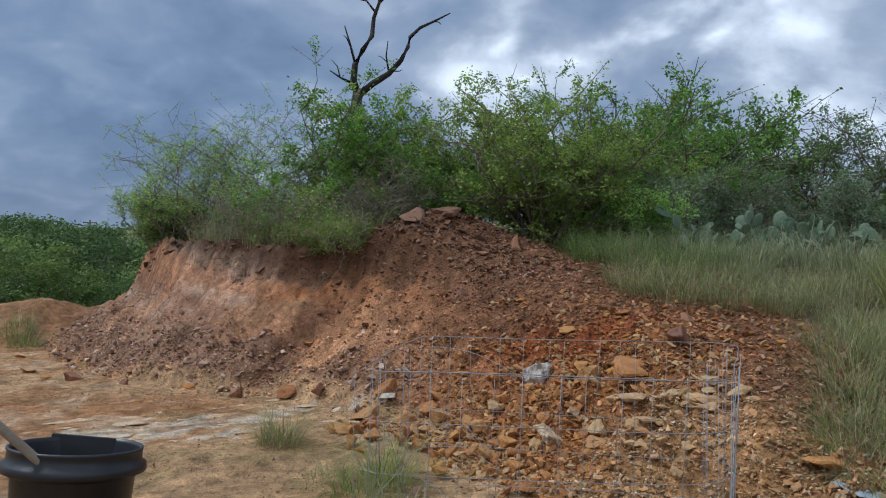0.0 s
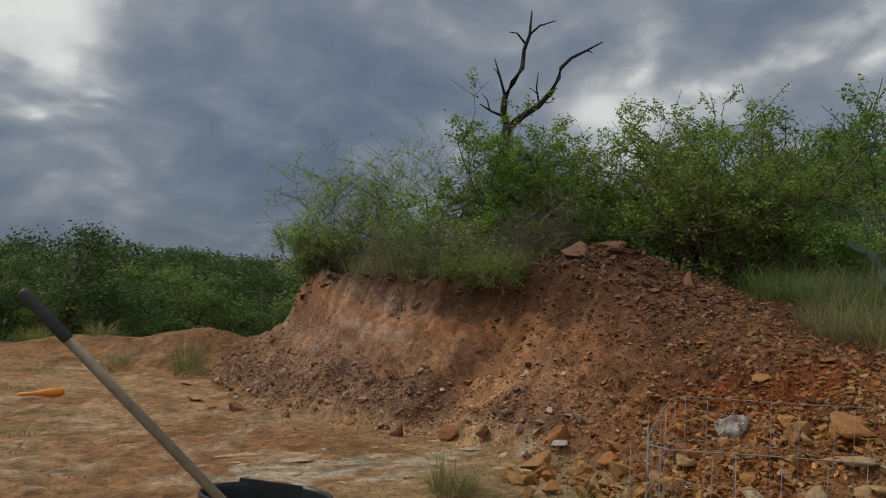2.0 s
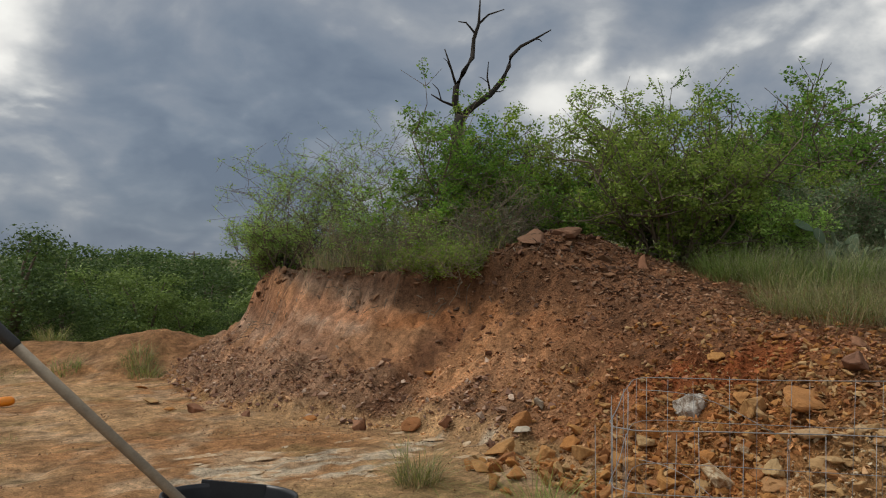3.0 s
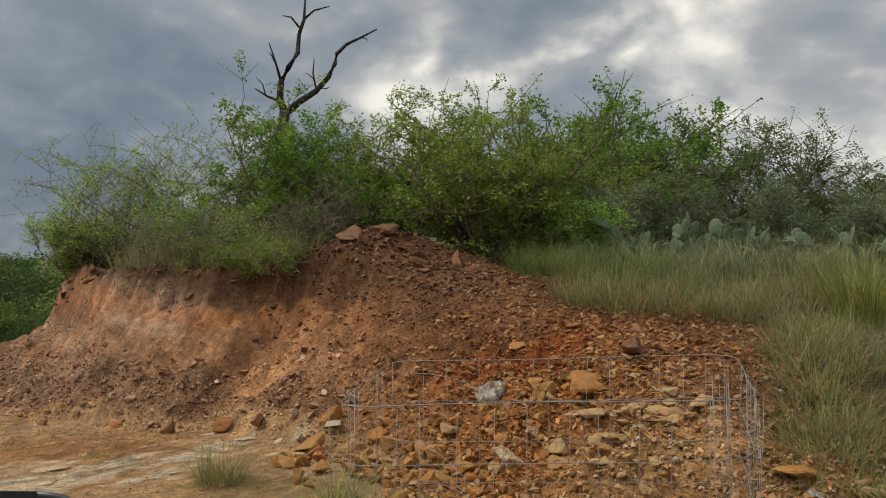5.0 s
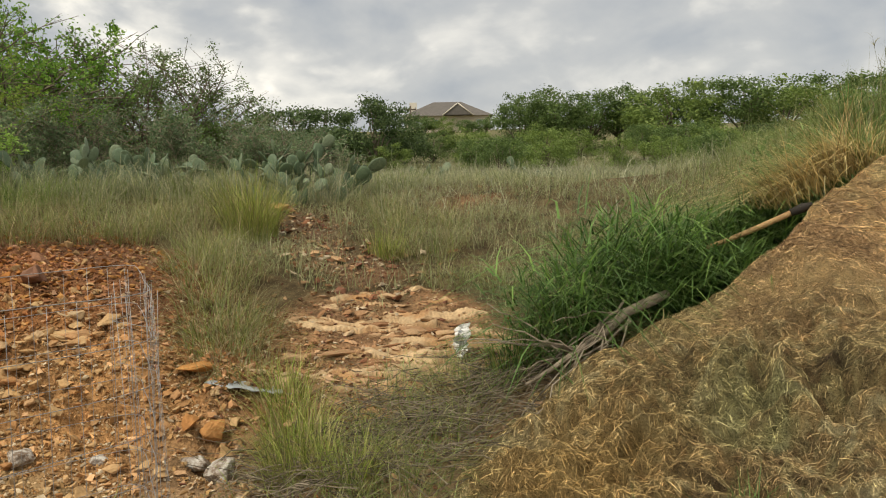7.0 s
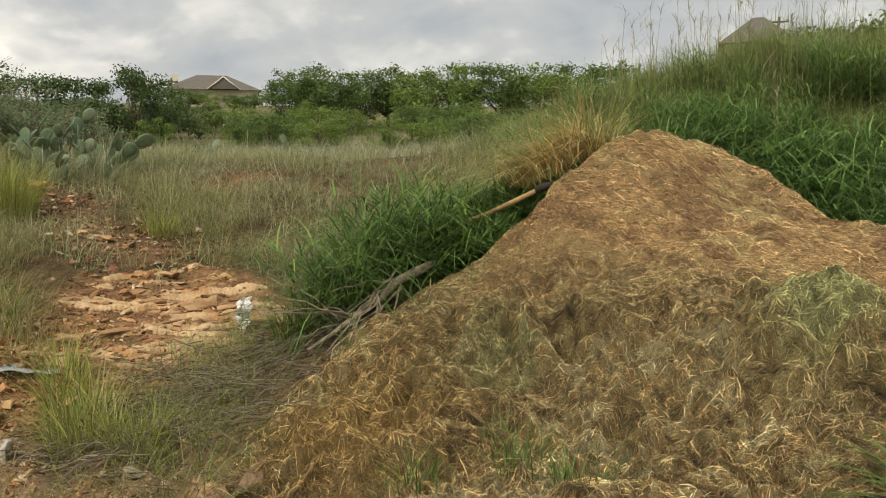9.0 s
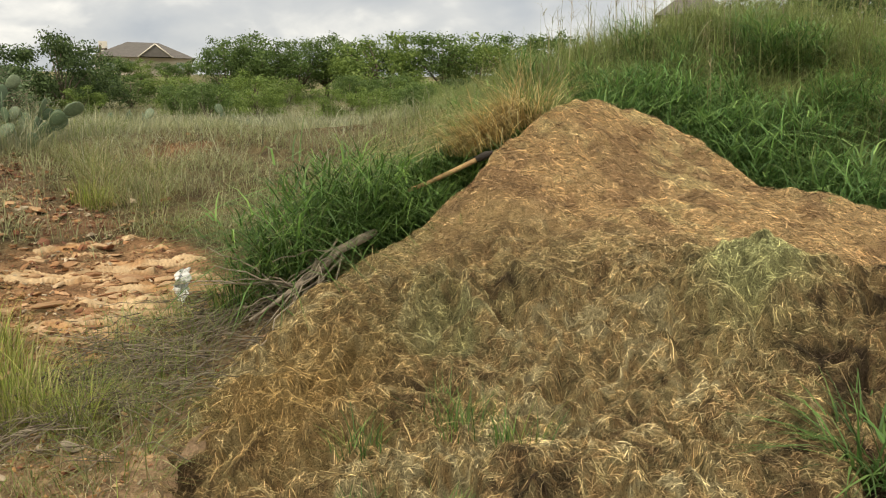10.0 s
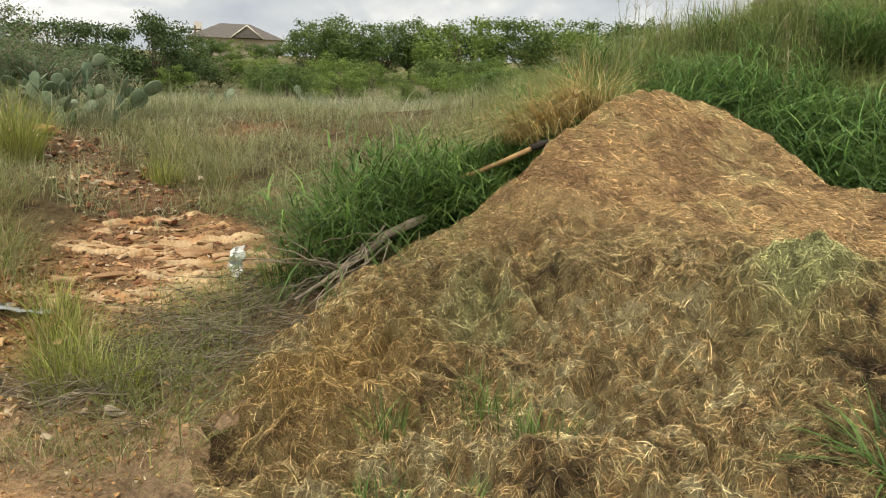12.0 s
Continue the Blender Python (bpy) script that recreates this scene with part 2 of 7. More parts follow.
def vnoise(x, y, seed=0):
    ix, iy = np.floor(x), np.floor(y)
    fx, fy = x - ix, y - iy
    fx, fy = fx * fx * (3 - 2 * fx), fy * fy * (3 - 2 * fy)
    a, b = hash01(ix, iy, seed), hash01(ix + 1, iy, seed)
    c, d = hash01(ix, iy + 1, seed), hash01(ix + 1, iy + 1, seed)
    return (a + (b - a) * fx) * (1 - fy) + (c + (d - c) * fx) * fy


def cells(x, y, seed):
    """Distance to the nearest of scattered cell middles, and that cell's own number from 0 to 1."""
    ix, iy = np.floor(x), np.floor(y)
    best, own = np.full(np.shape(x), 9.0), np.zeros(np.shape(x))
    for i in (-1, 0, 1):
        for j in (-1, 0, 1):
            cx, cy = ix + i, iy + j
            d = np.hypot(cx + hash01(cx, cy, seed) - x, cy + hash01(cx, cy, seed + 1) - y)
            own = np.where(d < best, hash01(cx, cy, seed + 2), own)
            best = np.minimum(best, d)
    return best, own


def fbm(x, y, seed=0, octaves=4):
    total, amp = 0, 0.5
    for k in range(octaves):
        total = total + amp * (vnoise(x, y, seed + k) - 0.5)
        x, y, amp = x * 2.03 + 5.2, y * 2.03 + 1.7, amp * 0.5
    return total * 2


def smooth(a, b, v):
    s = np.clip((v - a) / (b - a), 0, 1)
    return s * s * (3 - 2 * s)


# foot of the cut bank, from far behind the mound to the near end of the rubble: x, y, width of the slope
FOOT = [(-6.5, 22.0, 3.0), (-5.6, 13.5, 2.0), (-4.45, 10.9, 1.4), (-2.75, 8.25, 1.25), (-1.6, 7.4, 1.25), (-0.5, 6.75, 1.3),
        (0.35, 5.75, 1.5), (0.95, 4.9, 1.3), (1.35, 4.1, 1.0), (1.75, 3.3, 0.8), (2.0, 2.4, 0.8), (2.2, 0.0, 0.9), (2.4, -9.0, 2.0)]


def bank(x, y):
    """How far a place lies inside the cut bank, and the slope's width there."""
    best = np.full(np.shape(x), 1e9)
    side, width = np.zeros(np.shape(x)), np.ones(np.shape(x))
    for (ax, ay, aw), (bx, by, bw) in zip(FOOT, FOOT[1:]):
        ex, ey = bx - ax, by - ay
        s = np.clip(((x - ax) * ex + (y - ay) * ey) / (ex * ex + ey * ey), 0, 1)
        px, py = x - ax - s * ex, y - ay - s * ey
        d = np.hypot(px, py)
        near = d < best
        best = np.where(near, d, best)
        side = np.where(near, np.sign(-(ex * py - ey * px)) * -1, side)
        width = np.where(near, aw + s * (bw - aw), width)
    return best * side, width


def bump(x, y, cx, cy, rx, ry, turn=0.0):
    c, s = math.cos(turn), math.sin(turn)
    u, v = (x - cx) * c + (y - cy) * s, -(x - cx) * s + (y - cy) * c
    return np.exp(-(u / rx) ** 2 - (v / ry) ** 2)


def pit_floor(x, y):
    z = 0.5 + 0.05 * np.clip(x, -9, 0.5) - 0.045 * (np.clip(y, 4.5, 14) - 5)
    z = z - 1.6 * smooth(14.5, 30, y) * smooth(4, -8, x)
    z = z + (0.4 + 0.2 * smooth(-8.8, -7.0, x)) * np.exp(-((y - 13.2 - 0.1 * x) / 0.95) ** 2) * smooth(-4.5, -5.4, x) * (1 + 0.12 * np.sin(x * 2.1))
    return z + 0.03 * fbm(x * 0.9, y * 0.9, 3) + 0.012 * fbm(x * 5, y * 5, 4)


def plateau(x, y):
    rise = 0.57 + 0.2 * (np.clip(y, 1.2, 30) - 2.1) + 0.06 * (np.clip(x, -6, 8) - 2.27)
    cap = 1.62 + 0.012 * np.clip(x, 0, 30) + 0.5 * bump(x, y, 0.75, 8.0, 1.1, 1.2) + 0.34 * bump(x, y, 0.7, 7.9, 0.6, 0.6) + 0.04 * bump(x, y, 5.0, 8.3, 1.8, 1.3)
    cap = cap - 0.22 * smooth(-1.5, -4.5, x)
    z = cap - np.log1p(np.exp((cap - rise) * 9)) / 9
    r = np.hypot(x, y)
    far = smooth(9, 60, r) * smooth(-0.2, 0.45, x / (r + 0.1)) * 0.072 * np.clip(r - 20, 0, 140)
    hill = 1.98 * bump(x, y, 8.9, 0.1, 2.4, 3.4) + 0.45 * bump(x, y, 5.7, 1.5, 0.8, 1.0)
    z = z + 0.12 * bump(x, y, 8.6, 1.2, 1.3, 1.2)
    z = z + 0.34 * bump(x, y, 0.72, 7.95, 0.75, 0.55)
    z = z + 0.12 * bump(x, y, 3.25, 4.35, 0.7, 0.5) + 0.05 * bump(x, y, 2.5, 5.0, 0.8, 0.6)
    z = z + 0.3 * bump(x, y, 4.15, 2.1, 0.75, 0.28)
    return z + far + hill + 0.05 * fbm(x * 0.8, y * 0.8, 7) + 0.02 * fbm(x * 4, y * 4, 8)


def land(x, y):
    """The ground's height."""
    x, y = np.asarray(x, float), np.asarray(y, float)
    d, w = bank(x, y)
    low, high = pit_floor(x, y), plateau(x, y)
    cliff = smooth(1.6, -0.6, x)
    wob = 0.16 * fbm(x * 1.1, y * 1.1, 11) + 0.05 * fbm(x * 4.3, y * 4.3, 12)
    s = np.clip((d + wob) / w, 0, 1)
    talus = np.where(s < 0.62, 0.5616 * (s / 0.62) ** 0.8, 0.5616 + (s - 0.62) / 0.38 * 0.25)
    talus = talus + 0.19 * smooth(0.86, 0.99, s)
    west = smooth(-1.3, -2.8, x)
    steep = np.where(s < 0.66, 0.5 * (np.clip(s, 0, 1) / 0.66) ** 0.9, 0.5 + 0.5 * smooth(0.64, 0.93, s))
    talus = talus + (steep - talus) * west
    easy = s ** 0.75
    rise = np.clip(cliff * talus + (1 - cliff) * easy, 0, 1)
    slope = np.exp(-((s - 0.5) / 0.4) ** 2) * (np.abs(d) < 4)
    rough = slope * (0.17 * fbm(x * 2.6, y * 2.6, 21) + 0.12 * fbm(x * 8, y * 8, 22))
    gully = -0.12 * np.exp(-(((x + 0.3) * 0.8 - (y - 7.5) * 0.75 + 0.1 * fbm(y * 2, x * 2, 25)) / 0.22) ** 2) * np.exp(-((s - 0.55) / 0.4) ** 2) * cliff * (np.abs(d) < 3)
    # ragged clods along the upper edge
    edge = np.exp(-((s - 0.95) / 0.1) ** 2) * cliff * (0.10 * fbm(x * 3.7, y * 3.7, 23) + 0.07 * fbm(x * 11, y * 11, 24))
    return low + (high - low) * rise + rough + edge + gully


def land1(x, y):
    return float(land(np.array([x]), np.array([y]))[0])


# ---------------------------------------------------------------- end of land

# ---------------------------------------------------------------- building helpers
def hold(name, x, y, z, turn=0.0):
    """An empty at a thing's base, which parents its parts."""
    ob = new(name)
    ob.matrix_world = pose(x, y, z, 0, 0, turn)
    ob.empty_display_size = 0.1
    return ob


def under(ob, parent):
    ob.parent = parent
    return ob


def mesh_of(name, verts, faces, mat, tint=None, shade=False):
    """A mesh from arrays; faces of equal size. tint: a colour for each vertex."""
    me = bpy.data.meshes.new(name)
    verts, faces = np.asarray(verts, np.float32), np.asarray(faces, np.int32)
    k = faces.shape[1]
    me.vertices.add(len(verts))
    me.vertices.foreach_set("co", verts.ravel())
    me.loops.add(faces.size)
    me.loops.foreach_set("vertex_index", faces.ravel())
    me.polygons.add(len(faces))
    me.polygons.foreach_set("loop_start", np.arange(0, faces.size, k, dtype=np.int32))
    if tint is not None:
        col = me.attributes.new("tint", "FLOAT_COLOR", "POINT")
        col.data.foreach_set("color", np.c_[tint, np.ones(len(tint))].astype(np.float32).ravel())
    me.materials.append(mat)
    me.update(calc_edges=True)
    me.validate()
    me.polygons.foreach_set("use_smooth", np.full(len(faces), shade))
    return me


def part(name, bm, mat, parent, label="", shade=False):
    """One bmesh as one mesh object under a thing or a part."""
    me = bpy.data.meshes.new(name)
    bm.to_mesh(me)
    bm.free()
    me.materials.append(mat)
    me.polygons.foreach_set("use_smooth", np.full(len(me.polygons), shade))
    ob = new(name, me)
    if parent:
        ob.parent = parent
    return tagged(ob, label)


def tubes(paths, sides=5):
    """Tapered round bars along paths of (points, radii): vertices and four-cornered faces."""
    verts, faces = [], []
    for pts, radii in paths:
        pts = np.asarray(pts, float)
        tang = np.gradient(pts, axis=0)
        tang /= np.linalg.norm(tang, axis=1)[:, None] + 1e-9
        ref = np.where(np.abs(tang[:, 2:3]) > 0.9, [[1.0, 0, 0]], [[0, 0, 1.0]])
        a = np.cross(tang, ref)
        a /= np.linalg.norm(a, axis=1)[:, None] + 1e-9
        b = np.cross(tang, a)
        ang = np.arange(sides) * 2 * np.pi / sides
        ring = pts[:, None] + np.asarray(radii, float)[:, None, None] * (np.cos(ang)[None, :, None] * a[:, None] + np.sin(ang)[None, :, None] * b[:, None])
        start = sum(len(v) for v in verts)
        verts.append(ring.reshape(-1, 3))
        n = len(pts)
        i, j = np.meshgrid(np.arange(n - 1), np.arange(sides), indexing="ij")
        jj = (j + 1) % sides
        faces.append((start + np.stack([i * sides + j, i * sides + jj, (i + 1) * sides + jj, (i + 1) * sides + j], -1)).reshape(-1, 4))
        # blunt ends
        for row, flip in ((0, True), (n - 1, False)):
            idx = start + row * sides + np.arange(sides)
            for q in range(1, sides - 1, 2):
                f = [idx[0], idx[q], idx[q + 1], idx[(q + 2) % sides]]
                if len(set(f)) == 4:
                    faces.append(np.array([f[::-1] if flip else f]))
    return np.concatenate(verts), np.concatenate(faces)


def tube_part(name, paths, mat, parent=None, sides=5, label="", shade=True):
    ob = new(name, mesh_of(name, *tubes(paths, sides), mat, shade=shade))
    if parent:
        ob.parent = parent
    return tagged(ob, label)


def blades(base, az, lean, length, width, droop, tint, segs=3, tip=0.25, curl=None):
    """Grass blades as bent tapering strips: vertices, faces, tints."""
    n = len(base)
    s = np.linspace(0, 1, segs + 1)[None, :]
    out = np.stack([np.cos(az), np.sin(az), 0 * az], -1)[:, None]
    side = np.stack([-np.sin(az), np.cos(az), 0 * az], -1)[:, None]
    L, ln, dr = length[:, None], lean[:, None], droop[:, None]
    run = L * (np.sin(ln) * s + dr * s**2)
    rise = L * (np.cos(ln) * s - 0.6 * dr * s**2.2)
    mid = base[:, None] + run[..., None] * out + rise[..., None] * np.array([0, 0, 1.0])
    if curl is not None:
        mid = mid + (L * curl[:, None] * s**2)[..., None] * side
    half = 0.5 * width[:, None] * (1 - (1 - tip) * s**1.5)
    v = np.stack([mid - half[..., None] * side, mid + half[..., None] * side], 2).reshape(-1, 3)
    per = 2 * (segs + 1)
    k = np.arange(segs)
    quad = np.stack([2 * k, 2 * k + 1, 2 * k + 3, 2 * k + 2], -1)
    f = (np.arange(n)[:, None, None] * per + quad[None]).reshape(-1, 4)
    return v, f, np.repeat(tint, per, axis=0)


def leaves(center, size, rng, aspect=0.5, flatness=0.5):
    """Loose pointed leaves with a slight fold: vertices and faces."""
    n = len(center)
    a = rng.normal(size=(n, 3))
    a[:, 2] *= flatness
    a /= np.linalg.norm(a, axis=1)[:, None]
    b = rng.normal(size=(n, 3))
    b -= (a * b).sum(1)[:, None] * a
    b /= np.linalg.norm(b, axis=1)[:, None]
    s = (size * rng.uniform(0.6, 1.35, n))[:, None]
    v = np.stack([center - a * s * 0.5, center + b * s * aspect * 0.5 - a * s * 0.05, center + a * s * 0.5, center - b * s * aspect * 0.5 - a * s * 0.05], 1).reshape(-1, 3)
    return v, (np.arange(n)[:, None] * 4 + np.arange(4)[None])


def grow(rng, height, spread, stems, forks=(5, 5, 4), up=0.55, wiggle=0.16, r0=0.03, start_h=0.12, reach=(0.5, 0.33, 0.19)):
    """A branching shrub or tree from the origin: its limbs as (stem, order, points, radii)."""
    limbs = []

    def branch(stem, p, d, length, r, level):
        n = 5 if level < 2 else 4
        pts = [p]
        for _ in range(n - 1):
            d = d + rng.normal(0, wiggle, 3) + np.array([0, 0, 0.06 if level < 2 else -0.02])
            d = d / np.linalg.norm(d)
            p = p + d * length / (n - 1)
            pts.append(p)
        limbs.append((stem, level, np.array(pts), np.linspace(r, r * 0.5, n)))
        if level >= len(forks):
            return
        for k in range(forks[level]):
            i = min(n - 1, 1 + int(rng.random() * (n - 1)))
            az = rng.random() * 2 * np.pi
            side = np.array([np.cos(az), np.sin(az), rng.normal(0.25, 0.45)])
            nd = d * 0.55 + side * 0.75
            branch(stem, pts[i], nd / np.linalg.norm(nd), height * reach[level] * rng.uniform(0.55, 1.1) * (0.7 + 0.3 * i / n), r * 0.55, level + 1)

    for k in range(stems):
        az = 2 * np.pi * (k + rng.random() * 0.8) / stems
        d = np.array([np.cos(az) * spread, np.sin(az) * spread, up + rng.random() * 0.5])
        branch(k, np.array([np.cos(az), np.sin(az), 0]) * start_h * 0.5, d / np.linalg.norm(d), height * rng.uniform(0.42, 0.62), r0 * rng.uniform(0.7, 1.1), 0)
    return limbs


def woody(name, label, category, x, y, z, seed, height, spread, stems, leaf, size, count, bark, aspect=0.5, scatter=0.035, flat=0.6,
          forks=(5, 6, 4), up=0.55, r0=0.03, group="", bare=0.0, wiggle=0.16, turn=0.0, far=False, low=0.0):
    """A shrub or tree: woody limbs, and a crown of single leaves along its twigs."""
    rng = np.random.default_rng(seed)
    limbs = grow(rng, height, spread, stems, forks, up, r0=r0, wiggle=wiggle)
    twigs = np.array([p for _, lv, p, _ in limbs if lv >= len(forks)])
    k = height / np.percentile(twigs[..., 2], 99.6)
    stretch = np.array([1, 1, k])
    twigs = twigs * stretch
    limbs = [(st, lv, p * stretch, np.maximum(r, 0.002)) for st, lv, p, r in limbs]
    limbs = [(st, lv, p, r) if lv < len(forks) else (st, lv, p[[0, -1]], r[[0, -1]]) for st, lv, p, r in limbs]
    thing = hold(name, x, y, z, turn)
    if far:
        tube_part("trunk", [(p, r) for _, lv, p, r in limbs if lv < 2], bark, thing, 4)
    else:
        for st in range(stems):
            tube_part("limb", [(p, r) for s_, lv, p, r in limbs if s_ == st], bark, thing, 3)
    if count:
        # leaves sit thickest along the outer ends of the twigs
        load = rng.random(len(twigs)) ** 1.8
        t = twigs[rng.choice(len(twigs), count, p=load / load.sum())]
        f = rng.random(count) ** 0.7 * 2.999
        i = f.astype(int)
        c = t[np.arange(count), i] * (1 - f + i)[:, None] + t[np.arange(count), i + 1] * (f - i)[:, None]
        if bare:
            c = c[vnoise(c[:, 0] * 2.2 + 9, c[:, 2] * 2.2 + c[:, 1], seed) > bare]
        c = c + rng.normal(0, scatter, (len(c), 3))
        c = c[c[:, 2] > low]
        crown = new("crown", mesh_of("crown", *leaves(c, size, rng, aspect, flat), leaf))
        crown.parent = thing
    return tagged(thing, label, category, group)


def hull_rock(seed, points=13, flat=(1.0, 0.8, 0.6), rough=0.0):
    """A broken stone about 1 m across: sharp facets, or, when rough, knocked-off corners and a pitted skin."""
    rng = np.random.default_rng(seed)
    bm = bmesh.new()
    for _ in range(points):
        v = rng.normal(size=3)
        v /= np.linalg.norm(v) * rng.uniform(0.85, 1.2)
        bm.verts.new(Vector(v * np.array(flat) * 0.5))
    made = bmesh.ops.convex_hull(bm, input=bm.verts)
    bmesh.ops.delete(bm, geom=list({g for g in made["geom_interior"] if isinstance(g, bmesh.types.BMVert)}), context="VERTS")
    if rough:
        bmesh.ops.bevel(bm, geom=bm.edges[:], offset=0.025, segments=1, affect="EDGES")
        bmesh.ops.triangulate(bm, faces=bm.faces)
        bmesh.ops.subdivide_edges(bm, edges=[e for e in bm.edges if e.calc_length() > 0.16], cuts=1)
        for v in bm.verts:
            p = v.co * 3.1 + Vector((seed % 17, 0, 0))
            v.co += v.co.normalized() * rough * (noise.noise(p) + 0.6 * noise.noise(p * 2.7))
    for v in bm.verts:
        for i in range(3):
            v.co[i] = max(-0.56 * flat[i], min(0.56 * flat[i], v.co[i]))
    bmesh.ops.triangulate(bm, faces=bm.faces)
    bm.normal_update()
    return bm


def rock_arrays(seed, points=11, flat=(1.0, 0.8, 0.55)):
    bm = hull_rock(seed, points, flat)
    bm.verts.index_update()
    v = np.array([p.co[:] for p in bm.verts])
    f = np.array([[p.index for p in q.verts] for q in bm.faces])
    bm.free()
    return v, f


def turns(rng, n, tilt=0.5):
    """Random turns about z with some tilt, as n matrices."""
    a, t, u = rng.uniform(0, 2 * np.pi, n), rng.normal(0, tilt, n), rng.normal(0, tilt, n)
    ca, sa, ct, st, cu, su = np.cos(a), np.sin(a), np.cos(t), np.sin(t), np.cos(u), np.sin(u)
    o, e = np.zeros(n), np.ones(n)
    rz = np.stack([ca, -sa, o, sa, ca, o, o, o, e], -1).reshape(-1, 3, 3)
    rx = np.stack([e, o, o, o, ct, -st, o, st, ct], -1).reshape(-1, 3, 3)
    ry = np.stack([cu, o, su, o, e, o, -su, o, cu], -1).reshape(-1, 3, 3)
    return rz @ rx @ ry


def scatter_stones(name, label, xy, size, tint, seed, tilt=0.5, sink=0.12, flat=(1.0, 0.8, 0.5), points=10):
    """Many stones lying on the land, as one piece of stuff."""
    rng = np.random.default_rng(seed)
    shapes = [rock_arrays(seed * 10 + k, points, flat) for k in range(6)]
    kind = rng.integers(0, 6, len(xy))
    z = land(xy[:, 0], xy[:, 1])
    V, F, T, start = [], [], [], 0
    for k, (v, f) in enumerate(shapes):
        on = np.flatnonzero(kind == k)
        if not len(on):
            continue
        m = turns(rng, len(on), tilt)
        s = size[on] * rng.uniform(0.75, 1.25, len(on))
        p = np.einsum("nij,vj->nvi", m, v) * s[:, None, None]
        p += np.stack([xy[on, 0], xy[on, 1], z[on] + s * (0.28 - sink)], -1)[:, None]
        V.append(p.reshape(-1, 3))
        F.append((start + np.arange(len(on))[:, None, None] * len(v) + f[None]).reshape(-1, 3))
        T.append(np.repeat(tint[on], len(v), axis=0))
        start += len(on) * len(v)
    ob = new(name, mesh_of(name, np.concatenate(V), np.concatenate(F), M_GRAVEL, np.concatenate(T)))
    return tagged(ob, label, "gravel", kind="stuff")


def spread_points(rng, n, box, density):
    """About n places in a box, kept by a density between 0 and 1."""
    x, y = rng.uniform(box[0], box[1], n), rng.uniform(box[2], box[3], n)
    keep = rng.random(n) < density(x, y)
    return np.stack([x[keep], y[keep]], -1)


# ---------------------------------------------------------------- the ground sheet
def spaced(lo, hi, step, reach):
    inner = np.arange(lo, hi, step)
    out, d, grow_step = [], 0.0, step
    while d < reach:
        grow_step *= 1.16
        d += grow_step
        out.append(d)
    out = np.array(out)
    return np.concatenate([lo - out[::-1], inner, inner[-1] + out])


def blend(a, b, f):
    return a + (np.asarray(b)[None] - a) * f[:, None]


def rubble(x, y):
    """1 in the heap of orange rubble at the bank's near end."""
    return np.maximum(bump(x, y, 1.35, 4.5, 0.8, 0.85, -0.9), bump(x, y, 1.65, 3.5, 0.7, 0.8)) * smooth(-0.5, 0.0, bank(x, y)[0])


def pale_end(x, y):
    """1 where the rubble turns to fine pale gravel."""
    return smooth(1.45, 1.85, x + 0.12 * fbm(x * 2.5, y * 2.5, 58) + 0.25 * (4.0 - y)) * smooth(4.6, 4.1, y)


def ledge(x, y):
    """1 on the bare rock ledge beside the hay heap."""
    u, v = (x - 3.45) * 0.87 + (y - 3.2) * 0.5, -(x - 3.45) * 0.5 + (y - 3.2) * 0.87
    return smooth(1.25, 0.95, np.hypot(u / 0.82, v / 0.62) + 0.2 * fbm(x * 3, y * 3, 41))


def turf(x, y):
    """How much grass grows at a place, 0 to 1."""
    d, wd = bank(x, y)
    edge = fbm(x * 1.3, y * 1.3, 51) * 0.5
    top = smooth(0.2, 1.0, d / wd - 1.35 + edge + 0.5 * smooth(1.5, -0.5, x)) * smooth(3.5, 6.0, y + 0.55 * x + edge)
    # the gravel slope stays bare up to this line
    brink = np.interp(y, [4.9, 5.3, 5.55, 6.1, 6.9, 7.3, 7.8, 8.2], [4.0, 3.0, 2.3, 2.12, 2.2, 1.95, 1.8, -9.0])
    top = np.where((y > 4.9) & (x < 4.5), top * smooth(-0.12, 0.2, x - brink + 0.2 * edge), top)
    bare = np.maximum(ledge(x, y), bump(x, y, 4.4, 5.05, 0.27, 1.05, -0.5) * 1.4 * (0.75 + 0.5 * fbm(x * 4, y * 4, 59)))
    bare = np.maximum(bare, 1.2 * bump(x, y, 4.15, 4.2, 0.4, 0.35))
    bare = np.maximum(bare, 1.2 * bump(x, y, 2.45, 4.9, 1.1, 0.75, -0.5))
    bare = np.maximum(bare, bump(x, y, 6.6, 5.3, 0.6, 0.3) * 1.1)
    bare = bare * (0.8 + 0.5 * fbm(x * 5, y * 5, 57))
    return np.clip(top - bare, 0, 1)


